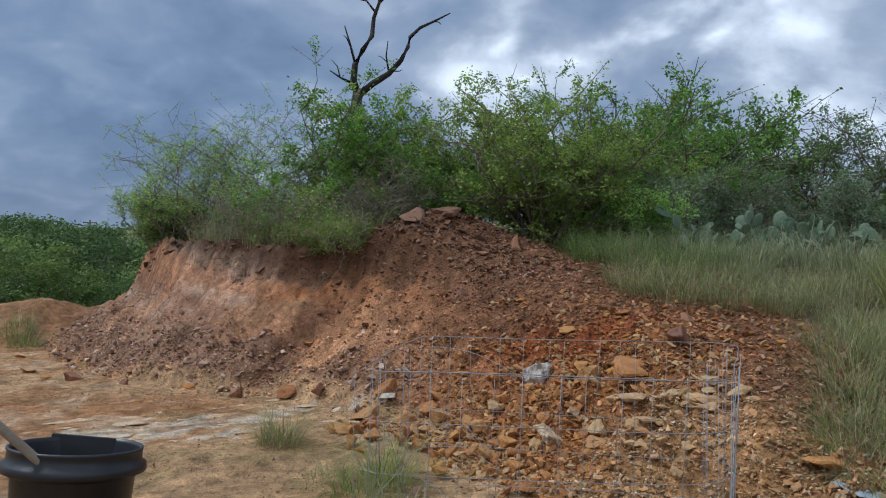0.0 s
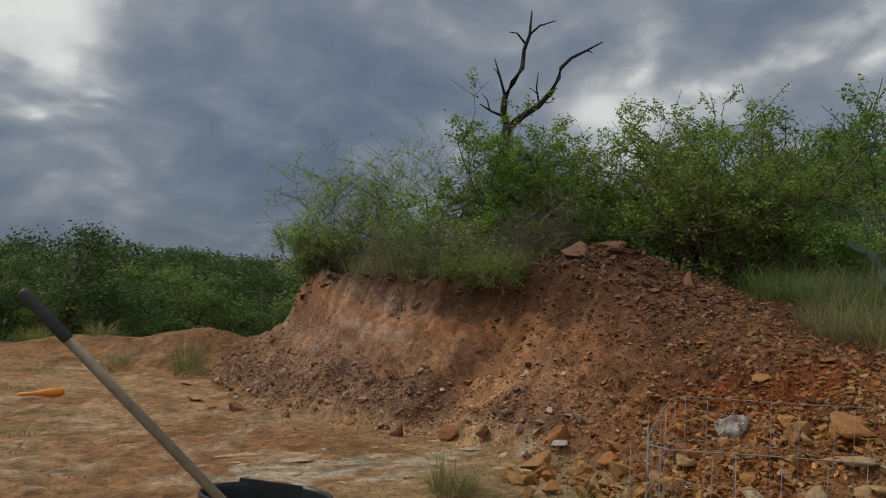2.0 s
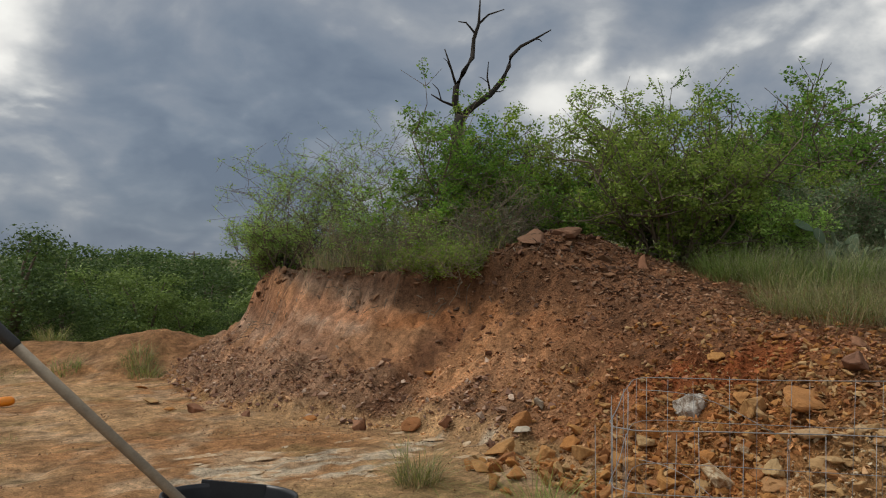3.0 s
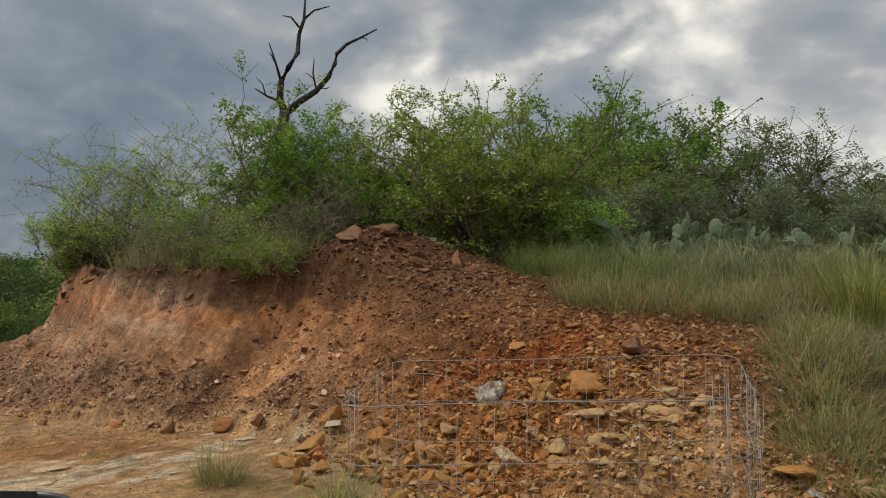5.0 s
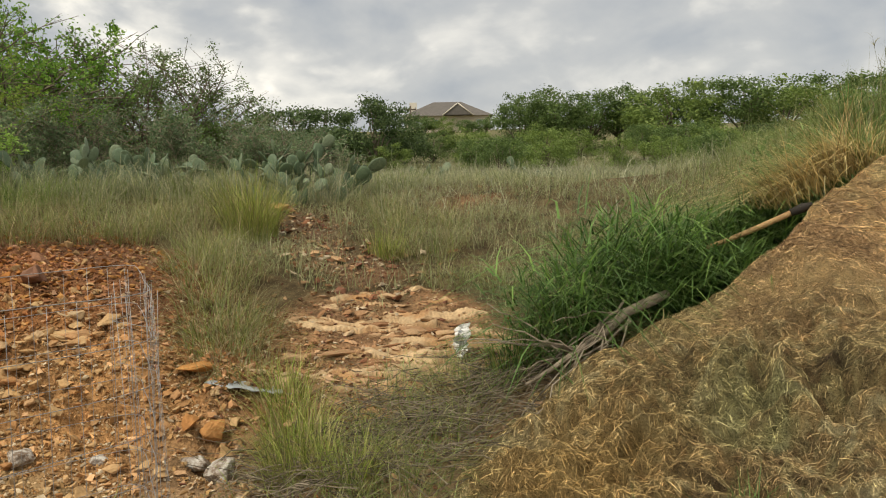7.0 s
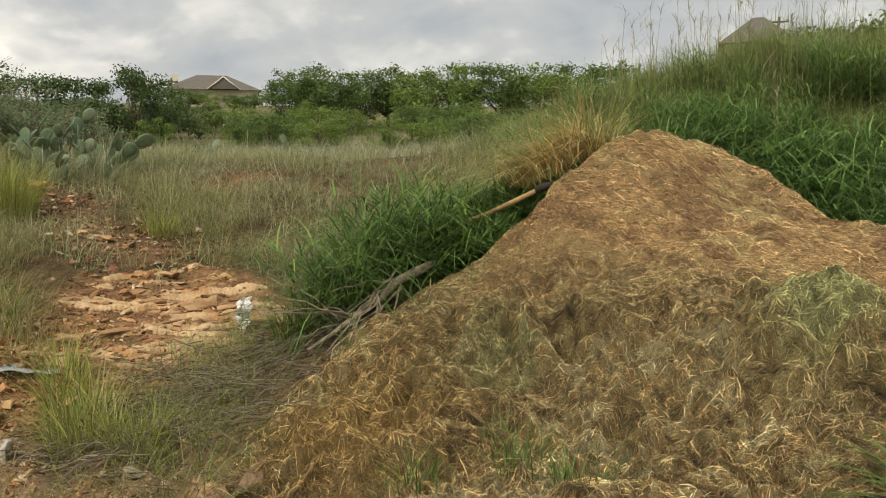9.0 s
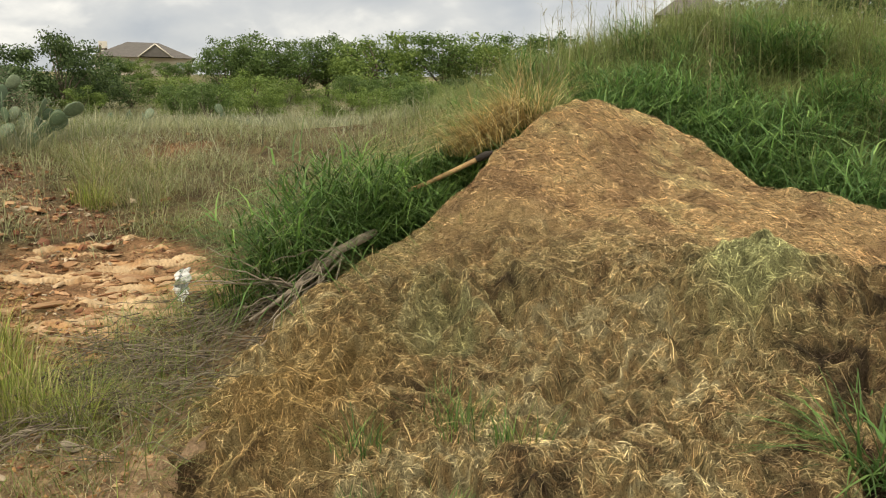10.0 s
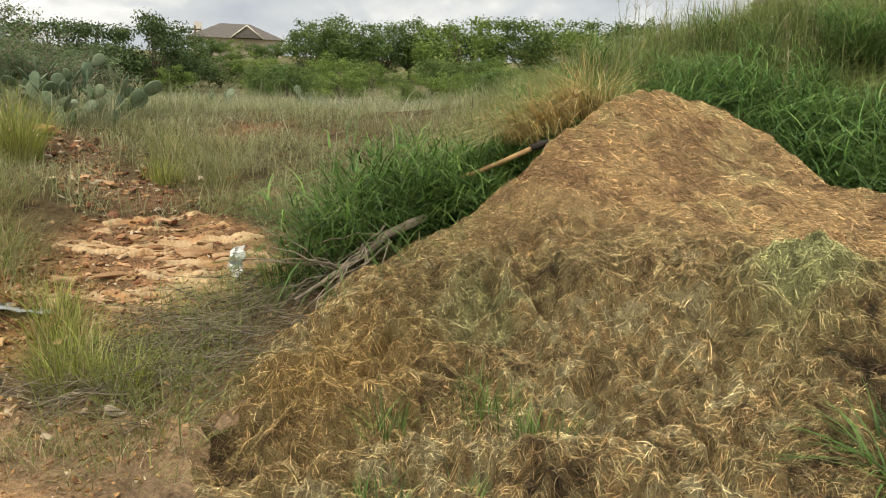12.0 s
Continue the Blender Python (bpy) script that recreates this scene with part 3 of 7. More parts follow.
def earth_tint(x, y, z):
    d, wd = bank(x, y)
    s = np.clip(d / wd, 0, 1.4)
    m1 = fbm(x * 16, y * 16, 35, 3)
    n1, n2, n3 = fbm(x * 0.8, y * 0.8, 31), fbm(x * 2.3, y * 2.3, 32), fbm(x * 7, y * 7, 33)
    c = np.tile([0.53, 0.325, 0.165], (len(x), 1))
    c = blend(c, (0.44, 0.225, 0.10), smooth(-0.1, 0.35, n1))
    c = blend(c, (0.62, 0.42, 0.255), smooth(0.1, 0.45, n2 + 0.4 * n1) * 0.8)
    c = blend(c, (0.30, 0.22, 0.095), smooth(0.15, 0.4, fbm(x * 1.1 + 7, y * 2.2, 36)) * 0.5)
    # washed pale streaks on the pit floor
    su, sv = (x + 0.5) * 0.85 + (y - 5.6) * 0.53, (y - 5.6) * 0.85 - (x + 0.5) * 0.53
    streak = np.exp(-(su / 1.6) ** 2 - (sv / 0.5) ** 2) * 1.5
    streak = smooth(0.66, 0.9, streak * (0.5 + 1.1 * fbm(su * 2.2, sv * 8.5, 34)) + 0.95 * fbm(x * 5, y * 5, 37))
    c = blend(c, (0.66, 0.53, 0.38), streak * (s < 0.04))
    # the bank: rust-brown earth, paler at its left end, dark rubble at the foot
    face = smooth(0.02, 0.12, s)
    b = np.tile([0.385, 0.21, 0.108], (len(x), 1))
    west = smooth(-0.3, -1.5, x + 0.6 * n2)
    b = blend(b, (0.50, 0.375, 0.29), west)
    band = fbm(x * 0.7 + 3, z * 6.5 + 0.8 * n2, 38)
    b = blend(b, (0.50, 0.36, 0.235), smooth(0.08, 0.3, band + 0.2 * n3) * smooth(0.3, 0.45, s) * smooth(0.95, 0.8, s) * (0.25 + 0.7 * west))
    b = blend(b, (0.24, 0.105, 0.045), smooth(0.08, 0.3, -band + 0.2 * n3) * smooth(0.3, 0.5, s) * 0.6)
    b = blend(b, (0.44, 0.265, 0.155), smooth(0.0, 0.35, n2 + 0.1) * smooth(0.2, 0.4, s) * smooth(0.9, 0.6, s) * 0.75)
    b = blend(b, (0.265, 0.165, 0.105), smooth(0.62, 0.2, s + 0.3 * n2 + 0.1 * n3) * 0.85 * smooth(1.2, 0.2, x))
    b = blend(b, (0.43, 0.185, 0.075), smooth(0.70, 0.76, s + 0.05 * n2) * smooth(0.9, 0.84, s) * smooth(0.6, -0.2, x) * 0.55)
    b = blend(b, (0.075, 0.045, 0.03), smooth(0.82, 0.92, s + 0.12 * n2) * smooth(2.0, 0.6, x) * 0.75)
    b = blend(b, (0.20, 0.108, 0.063), smooth(0.3, 1.3, x) * smooth(0.3, 0.6, s + 0.15 * n2) * 0.9)
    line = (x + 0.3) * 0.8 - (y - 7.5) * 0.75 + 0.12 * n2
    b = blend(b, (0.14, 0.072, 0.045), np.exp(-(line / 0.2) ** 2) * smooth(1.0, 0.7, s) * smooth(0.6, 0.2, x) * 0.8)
    b = blend(b, (0.56, 0.33, 0.18), np.clip(1.6 * bump(x, y, -0.08, 6.98, 0.26, 0.34) * smooth(-0.3, 0.1, n2 + 0.2), 0, 1) * 0.9)
    b = blend(b, (0.33, 0.15, 0.055), np.clip(rubble(x, y) * 1.4, 0, 1))
    b = blend(b, (0.43, 0.265, 0.125), np.clip(pale_end(x, y) + 0.4 * n2, 0, 1) * smooth(0.05, 0.4, rubble(x, y)))
    b = blend(b, (0.27, 0.09, 0.034), np.clip(1.3 * bump(x, y, 1.75, 5.45, 0.6, 0.22, -0.2), 0, 1))
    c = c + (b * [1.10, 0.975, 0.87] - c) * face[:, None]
    c = blend(c, (0.34, 0.19, 0.095), ledge(x, y))
    c = blend(c, (0.35, 0.245, 0.15), smooth(1.6, 2.0, x) * smooth(3.4, 2.4, y) * 0.85)
    c = blend(c, (0.22, 0.135, 0.085), np.clip(1.4 * bump(x, y, 4.4, 5.05, 0.4, 1.1, -0.5), 0, 1))
    c = blend(c, (0.31, 0.15, 0.068), smooth(-3.8, -4.8, x) * smooth(11.2, 12.3, y + 0.5 * n2) * 0.8)
    g = np.clip(turf(x, y) * 1.3, 0, 1)
    c = blend(c, (0.13, 0.105, 0.055), g * 0.85)
    c = blend(c, (0.13, 0.15, 0.055), smooth(5.3, 6.2, x) * smooth(3.4, 2.4, y) * 0.9)
    far = smooth(12, 22, np.hypot(x, y))
    c = blend(c, (0.16, 0.15, 0.07), far * (1 - 0.6 * smooth(-4, -7, x) * smooth(18, 15, y)))
    return np.clip(c * (1 + 0.55 * n3[:, None] + 0.45 * m1[:, None]), 0.02, 0.8)


gx, gy = spaced(-6.4, 7.2, 0.042, 900), spaced(1.5, 12.4, 0.042, 900)
GX, GY = np.meshgrid(gx, gy, indexing="ij")
GZ = land(GX.ravel(), GY.ravel())
GV = np.stack([GX.ravel(), GY.ravel(), GZ], -1)
gi = np.arange(GX.size).reshape(GX.shape)
GF = np.stack([gi[:-1, :-1], gi[1:, :-1], gi[1:, 1:], gi[:-1, 1:]], -1).reshape(-1, 4)
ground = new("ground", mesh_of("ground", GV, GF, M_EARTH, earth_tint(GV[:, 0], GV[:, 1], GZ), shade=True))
tagged(ground, "rust-coloured bare earth with a cut bank, pale floor and grassy top", "ground", kind="structure")

# ---------------------------------------------------------------- hay heap
HAY_EDGE = [(1.95, 0.9), (1.98, 1.5), (2.26, 1.8), (2.5, 1.94), (2.76, 2.06), (3.14, 2.15), (3.5, 2.17), (3.9, 2.02), (4.45, 1.74), (5.05, 1.66), (5.75, 1.35), (6.3, 0.75), (6.0, 0.25), (5.66, -0.12), (5.6, -0.6), (5.6, -0.95), (4.9, -1.55), (4.0, -1.8), (2.7, -1.7), (2.0, -1.0)]


def inside(x, y, poly):
    """How far a place lies inside a closed outline (negative outside)."""
    best, odd = np.full(np.shape(x), 1e9), np.zeros(np.shape(x), bool)
    for (ax, ay), (bx, by) in zip(poly, poly[1:] + poly[:1]):
        ex, ey = bx - ax, by - ay
        s = np.clip(((x - ax) * ex + (y - ay) * ey) / (ex * ex + ey * ey), 0, 1)
        best = np.minimum(best, np.hypot(x - ax - s * ex, y - ay - s * ey))
        if ay != by:
            odd ^= ((ay > y) != (by > y)) & (x < ax + (y - ay) / (by - ay) * ex)
    return np.where(odd, best, -best)


_r = np.random.default_rng(606)
TUFTS = np.stack([_r.uniform(2.2, 4.7, 420), _r.uniform(-2.0, 2.1, 420), 0.04 + 0.10 * _r.random(420) ** 1.6, _r.uniform(0.25, 0.5, 420), _r.uniform(0, 3.14, 420)], -1)


def tufted(x, y):
    """The domes of matted clumps thrown on the lower heap."""
    up = np.zeros(np.shape(x))
    for cx, cy, r, k, a in TUFTS:
        near = np.flatnonzero((np.abs(x - cx) < 1.6 * r) & (np.abs(y - cy) < 1.6 * r))
        if not len(near):
            continue
        ux, uy = x[near] - cx, y[near] - cy
        c, s = math.cos(a), math.sin(a)
        q = 1 - ((ux * c + uy * s) / (1.5 * r)) ** 2 - ((uy * c - ux * s) / (0.85 * r)) ** 2
        fade = 0.3 + 0.7 * float(smooth(4.6, 3.7, cx + 0.25 * cy))
        up[near] = np.maximum(up[near], k * r * fade * np.clip(q, 0, 1))
    return up


def hay_clump(x, y):
    """How far the matted clumps stand out from the heap's slope."""
    m = inside(x, y, HAY_EDGE) + 0.07 * fbm(x * 2.5, y * 2.5, 61)
    rough = smooth(4.7, 3.6, x + 0.25 * y + 0.4 * fbm(x * 1.5, y * 1.5, 70))
    wx, wy = x + 0.3 * fbm(x * 3, y * 3, 65, 3), y + 0.3 * fbm(x * 3, y * 3, 66, 3)
    d1, d2 = cells(wx * 5.0, wy * 5.0, 62)[0], cells(wx * 11, wy * 11, 64)[0]
    dome = 0.085 * (np.clip(1 - (d1 / 0.8) ** 2, 0, 1) - 0.5) + 0.04 * (np.clip(1 - (d2 / 0.8) ** 2, 0, 1) - 0.5)
    swell = 0.2 * fbm(x * 1.9, y * 1.9, 63, 2) + 0.14 * (0.3 - np.abs(fbm(wx * 4.4, wy * 4.4, 76, 2))) + 0.07 * (0.3 - np.abs(fbm(wx * 10, wy * 10, 77, 2)))
    fine = 0.014 * (0.5 - np.abs(2 * vnoise(wx * 26, wy * 26, 64) - 1)) + 0.014 * fbm(wx * 40, wy * 40, 67, 2)
    pit = -0.12 * smooth(0.64, 0.86, vnoise(wx * 7 + 3, wy * 7, 68)) * smooth(0.35, 0.55, vnoise(x * 2.3, y * 2.3, 69))
    up = tufted(x, y) + swell * (0.45 + 0.5 * rough) + dome * (0.4 + 0.6 * rough) + pit * rough * 1.2 + fine
    up = up + 0.13 * bump(x, y, 3.8, 0.03, 0.24, 0.2) - 0.13 * bump(x, y, 3.53, 0.98, 0.07, 0.05) - 0.1 * bump(x, y, 3.25, 0.45, 0.06, 0.12) - 0.09 * bump(x, y, 3.45, 0.3, 0.05, 0.07)
    return up * smooth(-0.05, 0.2, m)


def hay_top(x, y):
    """The heap's surface."""
    m = inside(x, y, HAY_EDGE) + 0.07 * fbm(x * 2.5, y * 2.5, 61)
    north = smooth(0.0, 0.3, m)
    lift = 0.58 + 0.325 * (x - 2.5) + 0.2 * (y - 0.6) * smooth(3.8, 4.8, x) + 0.1 * bump(x, y, 3.75, 0.4, 0.5, 1.2) + 0.1 * bump(x, y, 4.4, 1.35, 0.5, 0.35)
    lift = lift - 0.08 * bump(x, y, 3.05, 0.4, 0.3, 1.0) + 0.1 * bump(x, y, 5.3, 1.1, 0.4, 0.5) - 0.06 * np.clip(-y - 0.5, 0, 3)
    lift = lift + 0.13 * bump(x, y, 5.6, 1.1, 0.55, 0.45)
    return land(x, y) * (1 - north) + lift * north + 0.75 * hay_clump(x, y) - 0.06 * smooth(0.05, -0.06, m)


LEAN = 0.15          # the clumps sag out over the slope below them


def hay_tint(x, y):
    rough = smooth(4.75, 3.7, x + 0.25 * y + 0.5 * fbm(x * 1.5, y * 1.5, 70))
    a, b, d = fbm(x * 2.4, y * 2.4, 71), fbm(x * 6, y * 6, 72), fbm(x * 13, y * 13, 74)
    c = np.tile([0.62, 0.415, 0.215], (len(x), 1))
    c = blend(c, (0.66, 0.50, 0.26), smooth(0.0, 0.35, a + 0.6 * d))
    c = blend(c, (0.40, 0.25, 0.135), smooth(0.0, 0.28, -fbm(x * 4.5, y * 4.5, 78) + 0.6 * d) * 0.85)
    # each matted clump has aged its own way: green-grey, straw yellow, brown and nearly black
    w1, w2 = x + 0.3 * fbm(x * 3, y * 3, 65, 3), y + 0.3 * fbm(x * 3, y * 3, 66, 3)
    own = 0.35 * cells(w1 * 8.5, w2 * 8.5, 62)[1] + 0.65 * cells(w1 * 19, w2 * 19, 64)[1]
    # light put into the colour: paler picks towards +y, darker towards -y
    pick = np.clip((own - 0.5) * 0.8 + 0.53 + 0.2 * smooth(0.3, 1.2, y) - 0.07 * smooth(0.4, -0.2, y) + 0.45 * fbm(x * 1.7, y * 1.7, 73) + 0.4 * b + 0.6 * d, 0, 0.999) * 7
    ages = np.array([(0.10, 0.065, 0.038), (0.22, 0.165, 0.085), (0.33, 0.21, 0.105), (0.36, 0.285, 0.145), (0.46, 0.295, 0.14), (0.44, 0.355, 0.185), (0.56, 0.385, 0.185), (0.60, 0.49, 0.28)])
    k = pick.astype(int)
    low = ages[k] + (ages[k + 1] - ages[k]) * (pick - k)[:, None]
    low = blend(low, (0.50, 0.50, 0.24), np.clip(1.6 * bump(x, y, 3.74, 0.0, 0.26, 0.2) * smooth(-0.4, 0.2, a + 0.5 * d), 0, 1) * 0.85)
    low = blend(low, (0.36, 0.36, 0.17), np.clip(1.3 * bump(x, y, 3.4, 1.15, 0.28, 0.26) * smooth(-0.3, 0.2, a + 0.5 * d), 0, 1) * 0.7)
    low = low * (0.65 + 0.9 * vnoise(x * 38, y * 38, 75))[:, None]
    low = blend(low, (0.58, 0.37, 0.14), bump(x, y, 2.85, 1.6, 0.4, 0.35) * 0.75)
    return (c + (low - c) * rough[:, None]) * [0.97, 1.0, 0.98]


hx, hy = np.concatenate([np.arange(1.8, 4.5, 0.012), np.arange(4.5, 6.25, 0.02)]), np.arange(-2.0, 2.2, 0.013)
HX, HY = np.meshgrid(hx, hy, indexing="ij")
fx, fy = HX.ravel(), HY.ravel()
hv = np.stack([fx - LEAN * hay_clump(fx, fy), fy, hay_top(fx, fy)], -1)
hi = np.arange(HX.size).reshape(HX.shape)
hf = np.stack([hi[:-1, :-1], hi[1:, :-1], hi[1:, 1:], hi[:-1, 1:]], -1).reshape(-1, 4)
m_in = inside(fx, fy, HAY_EDGE)
hf = hf[(m_in[hf] > -0.1).all(1)]
used = np.unique(hf)
index = np.zeros(len(hv), int)
index[used] = np.arange(len(used))
hay = hold("hay_heap", 3.6, 0.4, 0.0)
# shade between stalks put into the skin's tint, strongest low on the heap
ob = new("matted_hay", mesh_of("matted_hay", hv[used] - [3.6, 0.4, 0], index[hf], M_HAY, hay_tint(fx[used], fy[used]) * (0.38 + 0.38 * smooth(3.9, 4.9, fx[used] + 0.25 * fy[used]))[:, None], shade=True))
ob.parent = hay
tagged(hay, "large heap of mown hay, golden straw and matted grey-green clumps", "hay heap")

rng = np.random.default_rng(5)


HP = hv.reshape(len(hx), len(hy), 3)


def on_hay(x, y):
    """The place on the heap's skin over a spot of its plan."""
    i = np.clip(np.searchsorted(hx, x) - 1, 0, len(hx) - 2)
    j = np.clip(((y - hy[0]) / 0.013).astype(int), 0, len(hy) - 2)
    u, v = np.clip((x - hx[i]) / (hx[i + 1] - hx[i]), 0, 1)[:, None], np.clip((y - hy[j]) / 0.013, 0, 1)[:, None]
    return (HP[i, j] * (1 - u) + HP[i + 1, j] * u) * (1 - v) + (HP[i, j + 1] * (1 - u) + HP[i + 1, j + 1] * u) * v


def straw(n, box, edge, run, width, bunch, jitter, arch, heave):
    """Stalks lying tangled on the heap, bridging its hollows: vertices, faces, tints."""
    x, y = rng.uniform(box[0], box[1], n), rng.uniform(box[2], box[3], n)
    ok = inside(x, y, HAY_EDGE) > edge
    x, y = np.repeat(x[ok], bunch), np.repeat(y[ok], bunch)
    n = len(x)
    # every heading on the skin is as likely as another, on steep sides too
    e = 0.03
    at, gx, gy = on_hay(x, y), on_hay(x + e, y), on_hay(x, y + e)
    sx, sy = (gx[:, 2] - at[:, 2]) / e, (gy[:, 2] - at[:, 2]) / e
    steep, fall = np.hypot(sx, sy), np.arctan2(sy, sx)
    az = np.repeat(rng.uniform(0, np.pi, n // bunch), bunch) + rng.normal(0, 0.5, n)
    flat = 1 / np.sqrt(1 + steep ** 2)
    dx, dy = np.cos(az) * flat, np.sin(az)
    az, short = np.arctan2(dy, dx) + fall, np.hypot(dx, dy)
    lift = np.repeat(rng.uniform(0.001, heave, n // bunch), bunch)
    x, y = x + rng.normal(0, jitter, n), y + rng.normal(0, jitter, n)
    tint = hay_tint(x, y) * (0.18 + 1.7 * rng.random((n, 1)) ** 1.6)
    L = (run[0] + run[1] * rng.random(n) ** 1.7) * short
    bend = rng.normal(0, 0.1, n)
    path = []
    for s in (-0.5, 0.0, 0.5):
        a = az + bend * s * 2
        p = on_hay(x + np.cos(a) * L * s, y + np.sin(a) * L * s)
        p[:, 2] += lift
        path.append(p)
    path[1][:, 2] = np.maximum(path[1][:, 2], 0.5 * (path[0][:, 2] + path[2][:, 2])) + arch * L * rng.random(n)
    along = path[2] - path[0]
    side = np.cross(along, rng.normal(size=(n, 3)))
    side *= (rng.uniform(width[0], width[1], n) * 0.5 / (np.linalg.norm(side, axis=1) + 1e-9))[:, None]
    v = np.stack([path[0] - side * 0.7, path[0] + side * 0.7, path[1] - side, path[1] + side, path[2] - side * 0.6, path[2] + side * 0.6], 1).reshape(-1, 3)
    f = (np.arange(n)[:, None, None] * 6 + np.array([[0, 1, 3, 2], [2, 3, 5, 4]])[None]).reshape(-1, 4)
    return v, f, np.repeat(tint, 6, axis=0)


sets = [straw(6000, (2.0, 4.9, -1.1, 2.1), 0.0, (0.016, 0.034), (0.0009, 0.0015), 5, 0.012, 0.2, 0.012),
        straw(150000, (1.95, 4.7, -1.1, 2.2), -0.06, (0.014, 0.038), (0.001, 0.0017), 1, 0.0, 0.12, 0.006),
        straw(46000, (4.3, 6.3, -1.3, 2.2), -0.04, (0.025, 0.055), (0.0018, 0.0029), 1, 0.0, 0.1, 0.007),
        straw(900, (2.0, 5.9, -1.2, 2.1), 0.02, (0.05, 0.1), (0.0012, 0.002), 1, 0.0, 0.15, 0.012)]
sv, sf, st, start = [], [], [], 0
for v, f, t in sets:
    sv.append(v), sf.append(f + start), st.append(t)
    start += len(v)
ob = tagged(new("loose_straw", mesh_of("loose_straw", np.concatenate(sv) - [3.6, 0.4, 0], np.concatenate(sf), M_STRAW, np.concatenate(st))), "loose straw stalks", kind="stuff")
ob.parent = hay


# ---------------------------------------------------------------- shrubs, trees and the dead tree
FEATHER = "feathery light green mesquite shrub on the rim of the bank"
for x, y, h, sp, seed in [(-2.75, 10.7, 1.7, 0.65, 11), (-2.05, 10.2, 1.8, 0.55, 12), (-1.1, 9.8, 1.75, 0.5, 13), (-3.1, 11.0, 0.85, 0.7, 14), (-1.4, 9.5, 0.9, 0.9, 15)]:
    woody("mesquite_shrub", FEATHER, "shrub", x, y, land1(x, y) - 0.03, seed, h, sp, 7, M_LEAF_FEATHER, 0.05, 5200, M_BARK, 0.2, 0.03, 0.7,
          r0=0.013, group="shrubs on the bank", bare=0.25, up=1.25, forks=(4, 5, 4), wiggle=0.12)
BANK = "shrubs on the bank"
woody("shrub", "lime green low shrub at the end of the bank", "shrub", -2.95, 11.2, land1(-2.95, 11.2) - 0.05, 20, 0.95, 0.8, 7, M_LEAF_FEATHER, 0.04, 9000, M_BARK, 0.4, group=BANK, bare=0.15)
woody("shrub", "dense dark green shrub with lime tips below a dead tree", "shrub", -0.15, 9.6, land1(-0.15, 9.6) - 0.05, 21, 1.95, 0.42, 8, M_LEAF_GREEN, 0.042, 26000, M_BARK, group=BANK, up=0.8)
woody("shrub", "lime green leafy shrub on the rim of the bank", "shrub", 0.6, 9.7, land1(0.6, 9.7) - 0.05, 22, 1.85, 0.5, 7, M_LEAF_LIME, 0.042, 21000, M_BARK, group=BANK, up=0.75)
woody("shrub", "broad leafy green shrub hanging over the gravel slope", "shrub", 1.95, 8.35, land1(1.95, 8.35) - 0.08, 23, 1.55, 0.95, 9, M_LEAF_OLIVE, 0.04, 24000, M_BARK, group=BANK)
woody("shrub", "leafy green shrub with a ragged top", "shrub", 1.9, 9.8, land1(1.9, 9.8) - 0.05, 24, 2.05, 0.5, 7, M_LEAF_LIME, 0.038, 32000, M_BARK, group=BANK, up=0.7)
woody("shrub", "leafy green shrub with dark inner branches", "shrub", 2.95, 10.2, land1(2.95, 10.2) - 0.05, 28, 2.1, 0.55, 7, M_LEAF_GREEN, 0.043, 22000, M_BARK, group=BANK, up=0.7)
BEHIND = "trees behind the bank"
woody("tree", "dark green leafy tree behind the shrubs", "tree", 4.3, 12.0, land1(4.3, 12.0) - 0.05, 25, 2.6, 0.6, 7, M_LEAF_GREEN, 0.066, 16000, M_BARK, 0.55, 0.05, group=BEHIND, up=0.8, r0=0.05)
woody("tree", "dark green leafy tree behind the shrubs", "tree", 5.6, 12.6, land1(5.6, 12.6) - 0.05, 26, 2.6, 0.7, 7, M_LEAF_GREEN, 0.066, 14000, M_BARK, 0.55, 0.05, group=BEHIND, up=0.8, r0=0.05)
woody("tree", "grey-green small-leaved tree behind the cactus", "tree", 6.9, 11.9, land1(6.9, 11.9) - 0.05, 27, 2.3, 0.65, 7, M_LEAF_DARK, 0.042, 23000, M_BARK, 0.5, 0.045, group=BEHIND, up=0.7, r0=0.04)
for x, y, h, sp, seed, leaf in [(2.6, 9.1, 1.0, 0.9, 81, M_LEAF_GREEN), (1.0, 9.1, 0.95, 0.8, 82, M_LEAF_GREEN), (2.9, 8.5, 0.75, 0.9, 83, M_LEAF_FEATHER), (3.6, 10.6, 1.7, 0.6, 84, M_LEAF_LIME), (8.2, 12.2, 1.5, 0.7, 85, M_LEAF_DARK), (-0.1, 9.0, 0.8, 0.6, 86, M_LEAF_LIME)]:
    woody("shrub", "leafy green shrub filling in below taller ones", "shrub", x, y, land1(x, y) - 0.05, seed, h, sp, 7, leaf, 0.042, 9000, M_BARK, 0.45, group=BANK, up=0.6, r0=0.015)
for x, y, h, seed in [(4.4, 9.6, 1.15, 61), (5.6, 9.3, 1.0, 62), (6.8, 9.2, 1.05, 63), (8.0, 9.6, 0.95, 64), (3.4, 9.3, 1.0, 65)]:
    woody("shrub", "grey twiggy half-bare shrub among the cactus", "shrub", x, y, land1(x, y) - 0.04, seed, h, 0.6, 7, M_LEAF_GREY, 0.04, 10000, M_TWIG, 0.4, 0.035, group="grey shrubs", up=0.8, r0=0.014)
